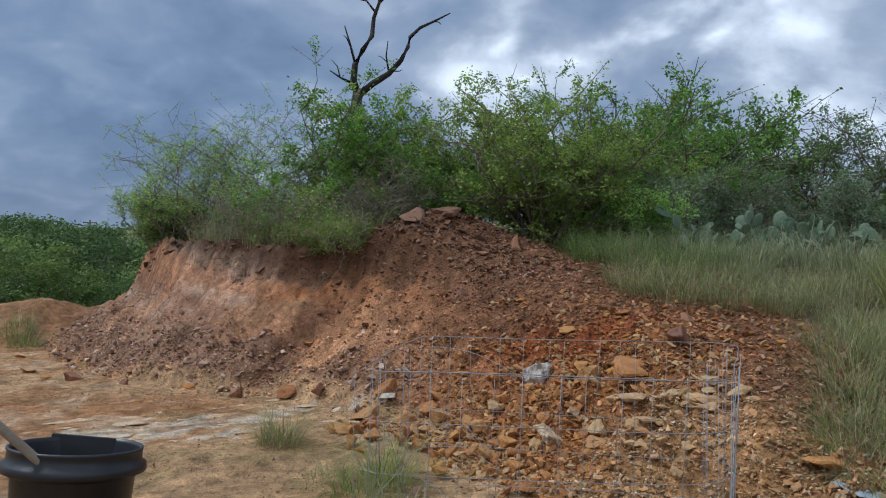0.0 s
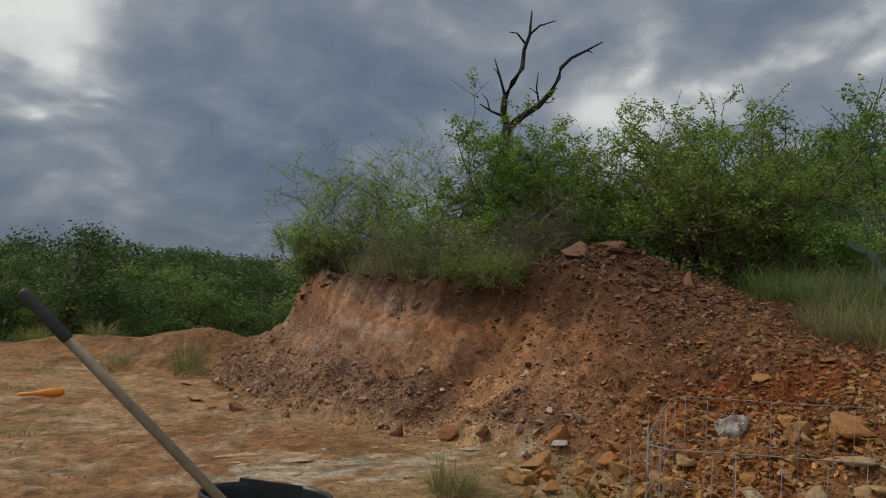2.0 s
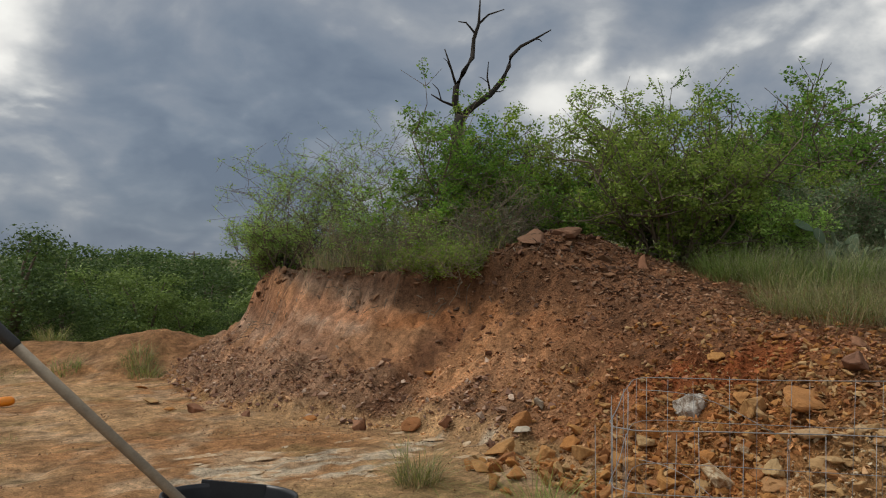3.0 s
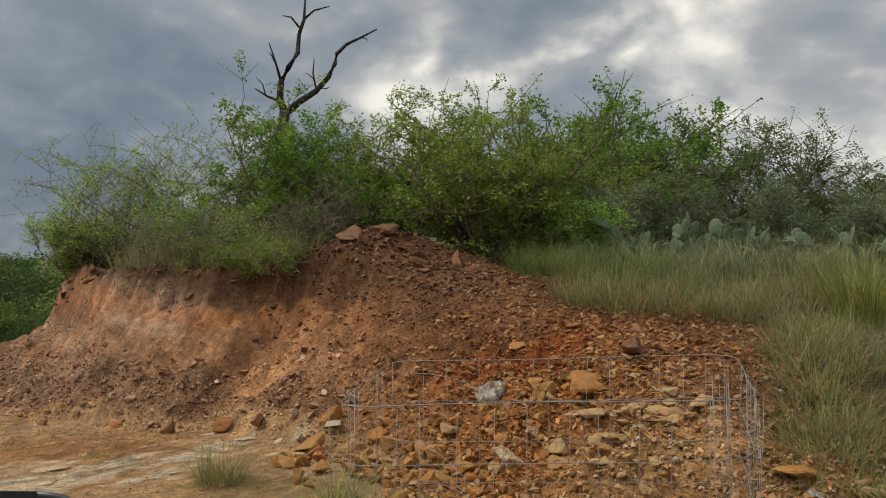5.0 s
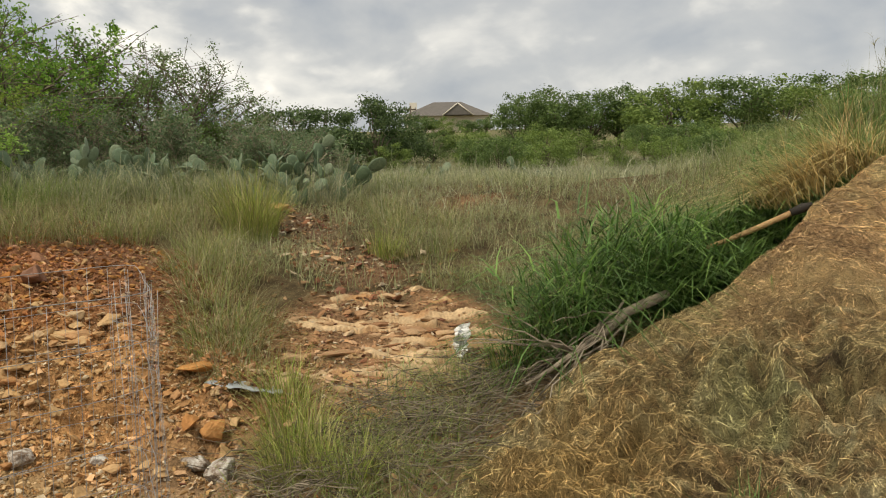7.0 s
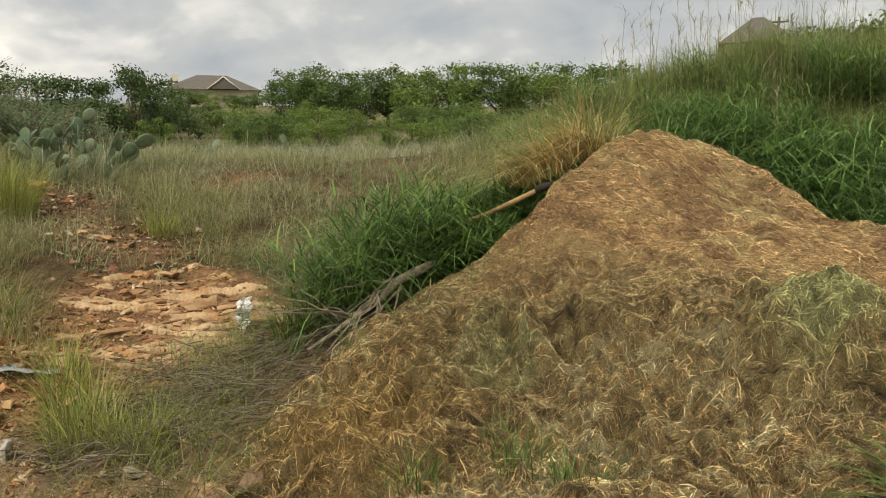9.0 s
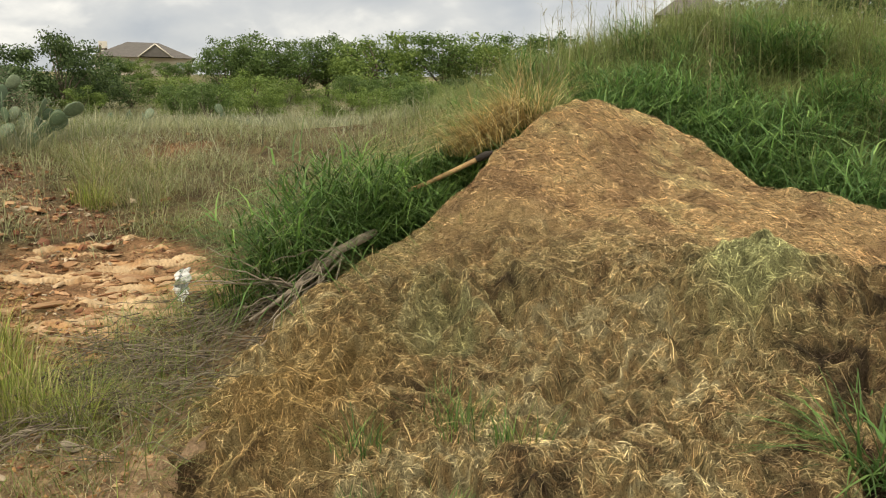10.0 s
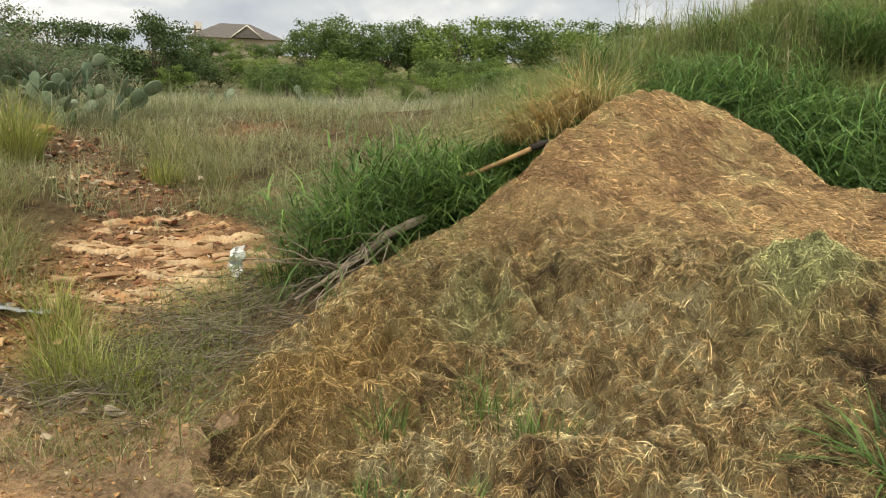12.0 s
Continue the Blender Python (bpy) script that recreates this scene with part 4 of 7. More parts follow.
for x, y, h, seed in [(-0.4, 8.75, 0.7, 71), (-1.05, 9.0, 0.4, 73)]:
    woody("shrub", "scrubby grey-green shrub rooted in the rim of the bank", "shrub", x, y, land1(x, y) - 0.04, seed, h, 0.9, 7, M_LEAF_FEATHER, 0.035, 3000, M_TWIG, 0.35, 0.03, group=BANK, up=0.5, r0=0.012)
for x, y, h, seed in [(-0.12, 8.08, 0.5, 78), (-0.45, 8.3, 0.42, 79)]:
    woody("shrub", "green shrub hanging down over the rim of the bank", "shrub", x, y, land1(x, y) - 0.06, seed, h * 0.8, 1.3, 8, M_LEAF_OLIVE, 0.03, 4200, M_TWIG, 0.4, 0.03, group=BANK, up=0.1, r0=0.011, low=-0.4)
for x, y, h, seed in [(-0.75, 8.95, 0.85, 74), (0.05, 8.55, 0.75, 75), (-1.35, 9.25, 0.7, 76), (0.3, 8.75, 0.9, 77)]:
    woody("shrub", "grey bare twiggy shrub among green ones on the rim", "shrub", x, y, land1(x, y) - 0.04, seed, h, 0.5, 9, M_LEAF_GREY, 0.03, 1300, M_TWIG, 0.35, 0.03, group=BANK, up=1.0, r0=0.011, forks=(5, 5, 3))


def dead_tree(x, y, z):
    thing = hold("dead_tree", x, y, z)
    trunk = [(0, 0, 0), (0.05, 0, 1.1), (0.0, 0, 2.0), (0.06, 0, 2.55)]
    left = [(0.06, 0, 2.5), (-0.02, 0, 2.75), (0.0, -0.05, 3.0), (0.12, -0.05, 3.25), (0.26, 0, 3.5), (0.28, 0, 3.8), (0.36, 0, 4.05), (0.38, 0, 4.45)]
    right = [(0.06, 0, 2.5), (0.3, 0.05, 2.72), (0.55, 0.1, 2.9), (0.75, 0.15, 3.15), (0.86, 0.2, 3.4), (0.88, 0.2, 3.55), (1.05, 0.2, 3.72), (1.28, 0.25, 3.85), (1.55, 0.25, 4.0)]
    tube_part("trunk", [(trunk, [0.13, 0.11, 0.1, 0.085])], M_DEAD, thing, 8)
    tube_part("limb", [(left, [0.07, 0.062, 0.056, 0.05, 0.042, 0.035, 0.028, 0.012])], M_DEAD, thing, 6)
    tube_part("limb", [(right, [0.07, 0.06, 0.053, 0.046, 0.038, 0.034, 0.028, 0.02, 0.01])], M_DEAD, thing, 6)
    for pts, r in ([(0.36, 0, 4.05), (0.52, 0, 4.2), (0.78, 0, 4.28)], 0.022), ([(0.3, 0, 3.9), (0.15, 0, 4.08), (0.02, 0, 4.1)], 0.02), ([(-0.01, 0, 3.05), (-0.1, 0, 3.35), (-0.2, 0, 3.65)], 0.024), \
            ([(-0.08, 0, 3.28), (-0.16, 0, 3.45), (-0.22, 0, 3.5)], 0.012), ([(-0.02, 0, 2.7), (-0.22, 0, 2.78), (-0.42, 0, 2.9)], 0.025), ([(-0.25, 0, 2.8), (-0.3, 0, 2.98), (-0.4, 0, 3.08)], 0.012), \
            ([(0.55, 0.1, 2.95), (0.5, 0.1, 3.2), (0.52, 0.1, 3.45)], 0.018), ([(0.52, 0.1, 3.1), (0.42, 0.1, 3.18), (0.36, 0.1, 3.2)], 0.009), ([(1.25, 0.25, 3.85), (1.36, 0.25, 3.84), (1.4, 0.25, 3.8)], 0.012), ([(0.6, 0.1, 2.95), (0.72, 0.1, 2.95), (0.78, 0.1, 2.98)], 0.012):
        tube_part("twig", [(pts, [r, r * 0.75, r * 0.4])], M_DEAD, thing, 5)
    return tagged(thing, "bare dead tree with two forked grey-black limbs", "dead tree")


dead_tree(-0.68, 13.3, land1(-0.68, 13.3) - 0.05)


# ---------------------------------------------------------------- far trees
def far_tree(seed, leaf, height, label, x, y, width=1.0, count=4600, size=0.16, stem=0.3):
    """A broad tree: a forked trunk and a crown of leaf clusters with gaps between them."""
    r = np.random.default_rng(seed)
    thing = hold("tree", x, y, land1(x, y) - 0.1)
    n = 26
    a, q, up_ = r.uniform(0, 2 * np.pi, n), np.sqrt(r.random(n)), r.random(n)
    rim = height * 0.46 * width * np.sqrt(np.clip(1 - (up_ - 0.35) ** 2 / 0.5, 0.05, 1)) * q
    mid = np.stack([rim * np.cos(a), rim * np.sin(a), height * (stem + (0.86 - stem) * up_)], -1)
    R = height * r.uniform(0.11, 0.22, n) * (1.1 - 0.4 * up_)
    tube_part("trunk", [([(0, 0, 0), (0.02 * height, 0, 0.15 * height), (0, 0.01 * height, stem * height)], [0.028 * height, 0.022 * height, 0.018 * height])]
              + [([(0, 0, stem * 0.6 * height), m * [0.55, 0.55, 0.75], m], [0.014 * height, 0.009 * height, 0.003 * height]) for m in mid[:9]], M_BARK, thing, 4)
    own = r.choice(n, count, p=R**2 / (R**2).sum())
    d = r.normal(size=(count, 3))
    d /= np.linalg.norm(d, axis=1)[:, None]
    c = mid[own] + d * [1.15, 1.15, 0.8] * (R[own] * r.uniform(0.25, 1.1, count))[:, None]
    nrm = d + r.normal(0, 0.55, (count, 3))
    u = np.cross(nrm, r.normal(size=(count, 3)))
    u /= np.linalg.norm(u, axis=1)[:, None]
    v = np.cross(nrm, u)
    v /= np.linalg.norm(v, axis=1)[:, None]
    s = (size * r.uniform(0.55, 1.3, count))[:, None]
    vv = np.stack([c - u * s * 0.5, c + v * s * 0.32, c + u * s * 0.5, c - v * s * 0.32], 1).reshape(-1, 3)
    crown = new("crown", mesh_of("crown", vv, np.arange(count)[:, None] * 4 + np.arange(4)[None], leaf))
    crown.parent = thing
    return tagged(thing, label, "tree", "far trees")


rng = np.random.default_rng(9)
EYE = (0.45, 0.2, 1.74)
KINDS = [(31, M_LEAF_FAR, 4.0, "green bushy tree in the far tree line", 1.0, 0.22), (32, M_LEAF_OAK, 4.6, "dark green round oak in the far tree line", 1.05, 0.25),
         (33, M_LEAF_FARLIGHT, 3.6, "light green bushy tree in the far tree line", 1.1, 0.15), (34, M_LEAF_FAR, 4.4, "tall green tree in the far tree line", 0.85, 0.3),
         (35, M_LEAF_WOOD, 4.2, "green bushy tree in the wood beyond the pit", 0.9, 0.2), (36, M_LEAF_FARLIGHT, 3.6, "light green bushy tree in the wood beyond the pit", 0.95, 0.15)]
kinds = []


def place_far(kind, yaw, away, top, broad=1.0):
    """A far tree in a direction and distance, whose top reaches an angle above the level of the eye."""
    a = radians(yaw)
    x, y = EYE[0] - math.sin(a) * away, EYE[1] + math.cos(a) * away
    z = land1(x, y) - 0.1
    s = max(0.35, (EYE[2] + away * math.tan(radians(top)) - z) / (0.97 * KINDS[kind][2]))
    wide = broad * float(rng.uniform(1.25, 1.6))
    copy_thing(kinds[kind], pose(x, y, z, 0, 0, float(rng.uniform(0, 360))) @ Matrix.Diagonal((s * wide, s * wide, s, 1)))


for k, (seed, leaf, h, label, wide, stem) in enumerate(KINDS):
    kinds.append(far_tree(seed, leaf, h, label, -24.0 + 3.5 * k, 52.0, wide, stem=stem, count=8200 if k in (1, 4, 5) else 6600, size=0.095 if k > 3 else 0.15 if k == 1 else 0.125))
# the wood beyond the pit, lowest trees first
for yaw in np.arange(11, 50, 3.4):
    place_far(int(rng.choice([4, 5, 4])), yaw + rng.uniform(-1, 1), rng.uniform(20, 24), rng.uniform(-3.6, -2.0))
    place_far(0, yaw + 2 + rng.uniform(-1, 1), rng.uniform(42, 48), rng.uniform(0.6, 1.35))
for kind, yaw, away, top in [(5, 49.5, 26, 1.0), (4, 45.0, 27, 0.9), (5, 41.2, 25, 0.2), (5, 38.9, 24, -0.4), (4, 34.4, 22, 1.9), (4, 37.0, 29, 0.2), (4, 31.6, 28, 0.3), (5, 29.4, 26, -0.6), (4, 27.6, 31, 0.4), (4, 25.2, 30, 0.0), (5, 26.4, 24, -1.0), (4, 22.6, 29, -0.4),
                             (4, 19.8, 28, 0.0), (5, 17.2, 26, -0.4), (4, 14.4, 28, 0.2)]:
    place_far(kind, yaw, away, top + 0.55)
# the trees across the field
for kind, yaw, away, top in [(1, -36.3, 30, 5.4), (1, -38.6, 31, 5.5), (1, -42.5, 30, 6.2), (1, -44.0, 33, 5.0), (0, -52.8, 42, 6.2), (3, -54.2, 44, 6.4), (0, -55.4, 43, 5.6), (0, -57.6, 44, 6.2), (3, -59.6, 45, 6.4), (0, -61.8, 44, 6.1),
                             (2, -63.6, 42, 6.7), (3, -65.8, 45, 6.5), (0, -68.0, 45, 6.7), (2, -70.3, 46, 6.3), (0, -72.6, 48, 6.6), (0, -76, 50, 6.6), (1, -90.5, 60, 8.6), (0, -93.5, 62, 8.9), (1, -96.5, 60, 9.0), (0, -32.5, 34, 4.6)]:
    place_far(kind, yaw, away, top + 0.35, 0.62 if -54 < yaw < -40 else 0.9)
for yaw in np.arange(-31, -76, -2.7):
    place_far(int(rng.choice([0, 2, 0, 2, 1])), yaw + rng.uniform(-1, 1), rng.uniform(33, 39), rng.uniform(3.3, 4.4) if not -43.5 > yaw > -53 else rng.uniform(3.4, 4.1))
for k in range(22):
    place_far(int(rng.choice([2, 0, 5])), rng.uniform(-74, -30), rng.uniform(23, 32), rng.uniform(1.7, 2.7))
for yaw in (-45.8, -47.2, -48.8, -50.2):
    place_far(int(rng.choice([0, 2])), yaw, 70, 4.65 + rng.uniform(-0.25, 0.25))
models = [o for thing in kinds for o in (thing, *thing.children_recursive)]
for o in models:
    bpy.data.objects.remove(o)


# ---------------------------------------------------------------- grass
HILL = [(0.171, 0.252, 0.069), (0.232, 0.312, 0.098), (0.134, 0.216, 0.052), (0.305, 0.348, 0.138), (0.207, 0.288, 0.081)]


def turf_stuff(name, label, seed, n, box, density, length, width, colours, lean=0.35, droop=0.35, segs=3, clump=5.0, power=1.0):
    """Grass standing on the land as one piece of stuff."""
    r = np.random.default_rng(seed)
    xy = spread_points(r, n, box, density)
    n = len(xy)
    k = vnoise(xy[:, 0] * clump, xy[:, 1] * clump, seed)
    L = length * (0.45 + 0.9 * k) * r.uniform(0.6, 1.25, n)
    c = np.asarray(colours)
    mixv = np.clip(0.55 * vnoise(xy[:, 0] * 1.1 + 3, xy[:, 1] * 1.1, seed + 1) + 0.45 * r.random(n), 0, 0.999) * (len(c) - 1)
    i = mixv.astype(int)
    tint = c[i] + (c[np.minimum(i + 1, len(c) - 1)] - c[i]) * (mixv - i)[:, None]
    base = np.stack([xy[:, 0], xy[:, 1], land(xy[:, 0], xy[:, 1]) - 0.01], -1)
    v, f, t = blades(base, r.uniform(0, 2 * np.pi, n), np.abs(r.normal(0, lean, n)), L, width * r.uniform(0.6, 1.4, n), r.normal(droop, droop * 0.6, n) * power, tint, segs, 0.2)
    return tagged(new(name, mesh_of(name, v, f, M_BLADE, t)), label, "grass", kind="stuff")


HILLTOP = [(0.255, 0.30, 0.115), (0.20, 0.265, 0.085), (0.32, 0.335, 0.15), (0.165, 0.235, 0.07), (0.27, 0.31, 0.12), (0.36, 0.34, 0.17)]
GREYTAN = [(0.367, 0.351, 0.226), (0.284, 0.302, 0.173), (0.441, 0.416, 0.278), (0.252, 0.281, 0.152)]
FIELD = [(0.32, 0.33, 0.215), (0.25, 0.285, 0.16), (0.42, 0.41, 0.29), (0.215, 0.255, 0.13), (0.36, 0.345, 0.22), (0.46, 0.43, 0.315)]
TAN = [(0.33, 0.32, 0.175), (0.25, 0.295, 0.125), (0.41, 0.385, 0.23), (0.22, 0.27, 0.105), (0.47, 0.44, 0.28)]
LIMEY = [(0.20, 0.24, 0.06), (0.15, 0.21, 0.045), (0.27, 0.27, 0.09), (0.30, 0.27, 0.12)]
turf_stuff("dry_grass", "tall fine dry grass, tan and dull green", 81, 75000, (-1.0, 9.0, 2.6, 9.5), lambda x, y: turf(x, y) * smooth(0.25, 0.55, vnoise(x * 1.8, y * 1.8, 5)), 0.23, 0.0036, TAN, 0.65, 0.6, clump=2.6)
turf_stuff("far_grass", "pale dry grass over the open field", 82, 64000, (5.0, 42.0, 0.0, 34.0), lambda x, y: smooth(6, 9, np.hypot(x, y)) * smooth(0.1, 0.4, turf(x, y) + 0.4 * (np.hypot(x, y) > 14)), 0.34, 0.0075, FIELD, 0.6, 0.6, segs=2, clump=1.6)
turf_stuff("hill_grass", "fine tall yellow-green grass over the hill behind the heap", 83, 56000, (5.0, 10.6, -3.2, 3.4),
           lambda x, y: (inside(x, y, HAY_EDGE) < -0.02) * smooth(4.9, 6.0, x + 0.35 * np.abs(y - 0.6) + 0.3 * (y > 1.6)) * (0.3 + 0.7 * smooth(6.4, 7.2, x)) * (0.4 + 0.6 * smooth(0.55, -0.2, y - 0.34 * x + 0.2)), 0.38, 0.0052, HILLTOP, 0.5, 0.8, 3)
turf_stuff("seed_stalks", "thin tan seed stalks above the tall grass", 84, 6500, (4.6, 11.0, -5.0, 3.4), lambda x, y: (inside(x, y, HAY_EDGE) < -0.1) * smooth(5.2, 6.2, x + 0.3 * np.abs(y - 0.6)) * smooth(0.55, -0.2, y - 0.34 * x + 0.2), 0.5, 0.0026, LIMEY[:3] + HILLTOP[:4], 0.35, 0.4, 3)



def lush_arrays(r, n, radius, length, width, colours, tall):
    """Leafy grass: broad blades that leave their stems at all heights and arch over."""
    a, q = r.uniform(0, 2 * np.pi, n), radius * np.sqrt(r.random(n))
    up_ = tall * r.random(n) ** 1.2
    drift = r.normal(0, 0.16, (2, n)) * up_
    base = np.stack([q * np.cos(a) + drift[0], q * np.sin(a) + drift[1], up_ - 0.03], -1)
    # tint is darker low in the clump and lighter towards its top
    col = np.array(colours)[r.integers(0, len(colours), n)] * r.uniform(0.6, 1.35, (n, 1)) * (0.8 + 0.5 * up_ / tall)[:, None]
    return blades(base, a + r.normal(0, 1.1, n), np.clip(r.normal(0.6, 0.3, n), 0.15, 1.3), length * r.uniform(0.5, 1.15, n), width * r.uniform(0.55, 1.25, n), np.clip(r.normal(1.0, 0.4, n), 0.2, 1.8), col, 3, 0.08)


LUSH_HILL = [(0.095, 0.185, 0.055), (0.135, 0.235, 0.07), (0.075, 0.15, 0.05), (0.175, 0.265, 0.085), (0.11, 0.20, 0.055)]


def lush_clump(seed, n=220, length=0.42):
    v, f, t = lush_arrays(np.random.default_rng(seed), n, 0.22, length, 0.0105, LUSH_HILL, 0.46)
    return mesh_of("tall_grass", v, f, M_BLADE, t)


LUSH_MESHES = [lush_clump(900 + k, 250, 0.24 + 0.03 * k) for k in range(4)]
rng = np.random.default_rng(15)
spots = spread_points(rng, 1200, (4.9, 9.6, -3.6, 2.6), lambda x, y: (inside(x, y, HAY_EDGE) < -0.06) * smooth(5.2, 5.9, x + 0.35 * np.abs(y - 0.6)) * smooth(8.6, 6.3, x + 0.25 * np.abs(y - 0.4)) * smooth(0.45, -0.25, y - 0.34 * x + 0.2))[:230]
for k, (x, y) in enumerate(spots):
    ob = new("tall_grass", LUSH_MESHES[k % 4])
    s = float(rng.uniform(0.7, 1.1)) * (1.0 if x < 7 else 0.75)
    ob.matrix_world = pose(float(x), float(y), land1(x, y), float(rng.normal(0, 6)), float(rng.normal(0, 6)), float(rng.uniform(0, 360))) @ Matrix.Diagonal((s, s, s * float(rng.uniform(0.85, 1.15)), 1))
    tagged(ob, "lush clump of arching green grass behind the hay heap", "grass", "hill grass clumps")


# feathery grey weeds in drifts over the open field
def drifts(x, y):
    r = np.hypot(x, y)
    return turf(x, y) * smooth(7.0, 9.5, r) * smooth(0.35, 0.6, vnoise(x * 0.8, y * 0.8, 18)) * (y > 0.36 * x + 0.3) * smooth(30, 12, r)


turf_stuff("field_weeds", "grey-green feathery weeds gone to seed in the field", 85, 60000, (4.0, 24.0, 2.0, 22.0), drifts, 0.36, 0.006, FIELD, 0.7, 0.9, 2, clump=2.2)


# open seed heads on thin stalks above the hill grass
rng = np.random.default_rng(17)
n = 170
sx = rng.uniform(6.6, 9.4, n)
sy = rng.uniform(-2.6, 0.27 * sx)
az, ln, L = rng.uniform(0, 2 * np.pi, n), np.abs(rng.normal(0.12, 0.12, n)), rng.uniform(0.5, 0.85, n)
root = np.stack([sx, sy, land(sx, sy)], -1)
col = np.array([(0.27, 0.25, 0.12), (0.31, 0.26, 0.16), (0.22, 0.24, 0.10)])[rng.integers(0, 3, n)]
v1, f1, t1 = blades(root, az, ln, L, np.full(n, 0.0045), np.zeros(n), col, 2, 0.6)
arm = np.repeat(np.arange(n), 9)
at_ = rng.uniform(0.72, 1.0, len(arm)) * L[arm]
out_ = np.stack([np.cos(az) * np.sin(ln), np.sin(az) * np.sin(ln), np.cos(ln)], -1)
v2, f2, t2 = blades(root[arm] + out_[arm] * at_[:, None], rng.uniform(0, 2 * np.pi, len(arm)), rng.uniform(0.3, 0.9, len(arm)), rng.uniform(0.05, 0.13, len(arm)), np.full(len(arm), 0.004), rng.uniform(0.1, 0.5, len(arm)), col[arm] * 0.9, 2, 0.8)
tagged(new("seed_heads", mesh_of("seed_heads", np.concatenate([v1, v2]), np.concatenate([f1, f2 + len(v1)]), M_BLADE, np.concatenate([t1, t2]))), "thin stalks with open feathery seed heads", "grass", kind="stuff")

# ---------------------------------------------------------------- stones
def slope_gravel(x, y):
    d, wd = bank(x, y)
    s = d / wd
    on = smooth(-0.12, 0.1, s) * smooth(1.15 + 1.2 * smooth(0.5, 2.0, x), 0.7, s)
    on = on * (1 - 0.8 * smooth(0.3, 0.55, s) * smooth(0.3, -0.4, x))
    return np.clip(on * (0.5 + 0.5 * smooth(0.7, 0.3, s) + 0.9 * smooth(0.6, 1.8, x)) * (1 - turf(x, y)), 0, 1) * smooth(-5.5, -4.5, x) * (0.08 + 0.92 * smooth(2.7, 3.3, y))


rng = np.random.default_rng(12)
xy = spread_points(rng, 340000, (-5.0, 4.4, 2.0, 11.8), slope_gravel)
k = rng.random(len(xy))
pal = np.array([(0.16, 0.08, 0.045), (0.21, 0.105, 0.055), (0.26, 0.14, 0.075), (0.12, 0.062, 0.042), (0.62, 0.46, 0.32)])
scatter_stones("gravel", "loose angular red-brown gravel on the bank", xy, 0.0075 + 0.05 * k**6, (0.25 * pal[rng.integers(0, 5, len(xy))] + 0.85 * earth_tint(xy[:, 0], xy[:, 1], land(xy[:, 0], xy[:, 1]))) * rng.uniform(0.65, 1.35, (len(xy), 1)), 41, points=6)
xy = spread_points(rng, 40000, (0.0, 3.2, 2.2, 6.4), lambda x, y: np.clip(rubble(x, y) * 1.3 + 0.12 * smooth(0.1, 0.5, bank(x, y)[0]), 0, 1))
k = rng.random(len(xy))
pal = np.array([(0.38, 0.16, 0.048), (0.42, 0.21, 0.07), (0.30, 0.12, 0.042), (0.46, 0.29, 0.14), (0.35, 0.18, 0.07)])
pal_end = np.array([(0.44, 0.265, 0.115), (0.50, 0.345, 0.185), (0.36, 0.185, 0.075), (0.58, 0.46, 0.31), (0.41, 0.235, 0.10)])
pale = pale_end(xy[:, 0], xy[:, 1])
pick = rng.integers(0, 5, len(xy))
col = pal[pick] + (pal_end[pick] - pal[pick]) * pale[:, None]
scatter_stones("rubble", "broken orange and ochre stone rubble", xy, (0.016 + 0.06 * k**3.5) * (1 - 0.4 * pale), col * rng.uniform(0.55, 1.1, (len(xy), 1)), 42)
xy = spread_points(rng, 34000, (1.2, 3.2, 1.7, 4.7), lambda x, y: np.clip(pale_end(x, y) * (rubble(x, y) * 1.3 + 0.25) * (inside(x, y, HAY_EDGE) < 0), 0, 1))
k = rng.random(len(xy))
scatter_stones("fine_gravel", "fine pale chips of weathered rock at the end of the rubble", xy, 0.008 + 0.022 * k**3, pal_end[rng.integers(0, 5, len(xy))] * rng.uniform(0.55, 1.1, (len(xy), 1)), 47, points=6)

# ---------------------------------------------------------------- more materials
def plain(name, colour, rough, spec=0.4, metal=0.0, grain=0.25, scale=25.0, bump_d=0.002):
    """A made surface of one colour, with scuffs and dust."""
    m, n, out = material(name)
    pos = where(n)
    a, b = n.noise(pos, scale, 5, 0.6), n.noise(pos, scale * 7, 5, 0.6)
    f = n.add("ShaderNodeMapRange", {0: n.math("ADD", n.math("MULTIPLY", a, 0.6), n.math("MULTIPLY", b, 0.4)), 1: 0.3, 2: 0.7, 3: 1 - grain, 4: 1 + grain}).outputs[0]
    col = n.mix(1.0, colour, n.add("ShaderNodeCombineXYZ", {0: f, 1: f, 2: f}).outputs[0], "MULTIPLY")
    finish(n, out, col, rough, b, 0.3, bump_d, spec, metal)
    return m


M_WIRE = plain("galvanised_wire", (0.30, 0.295, 0.29), 0.6, 0.4, 0.5)
M_BLACK = plain("black_plastic", (0.012, 0.012, 0.014), 0.42, 0.5, 0.0, 0.5)
M_HANDLE = plain("weathered_handle", (0.23, 0.19, 0.14), 0.7, 0.3)
M_GRIP = plain("dark_grip", (0.035, 0.035, 0.035), 0.6, 0.4)
M_ORANGE = plain("orange_plastic", (0.75, 0.25, 0.015), 0.4, 0.5, 0.0, 0.12)
M_WHITE = plain("white_plastic", (0.72, 0.72, 0.70), 0.5, 0.4, 0.0, 0.12)
M_GREY = plain("grey_plastic", (0.33, 0.36, 0.38), 0.5, 0.4)
M_WALL = plain("house_wall", (0.52, 0.45, 0.36), 0.85, 0.2, 0.0, 0.1, 2.0)
M_ROOF = plain("brown_shingle_roof", (0.125, 0.115, 0.105), 0.9, 0.2, 0.0, 0.25, 2.0)
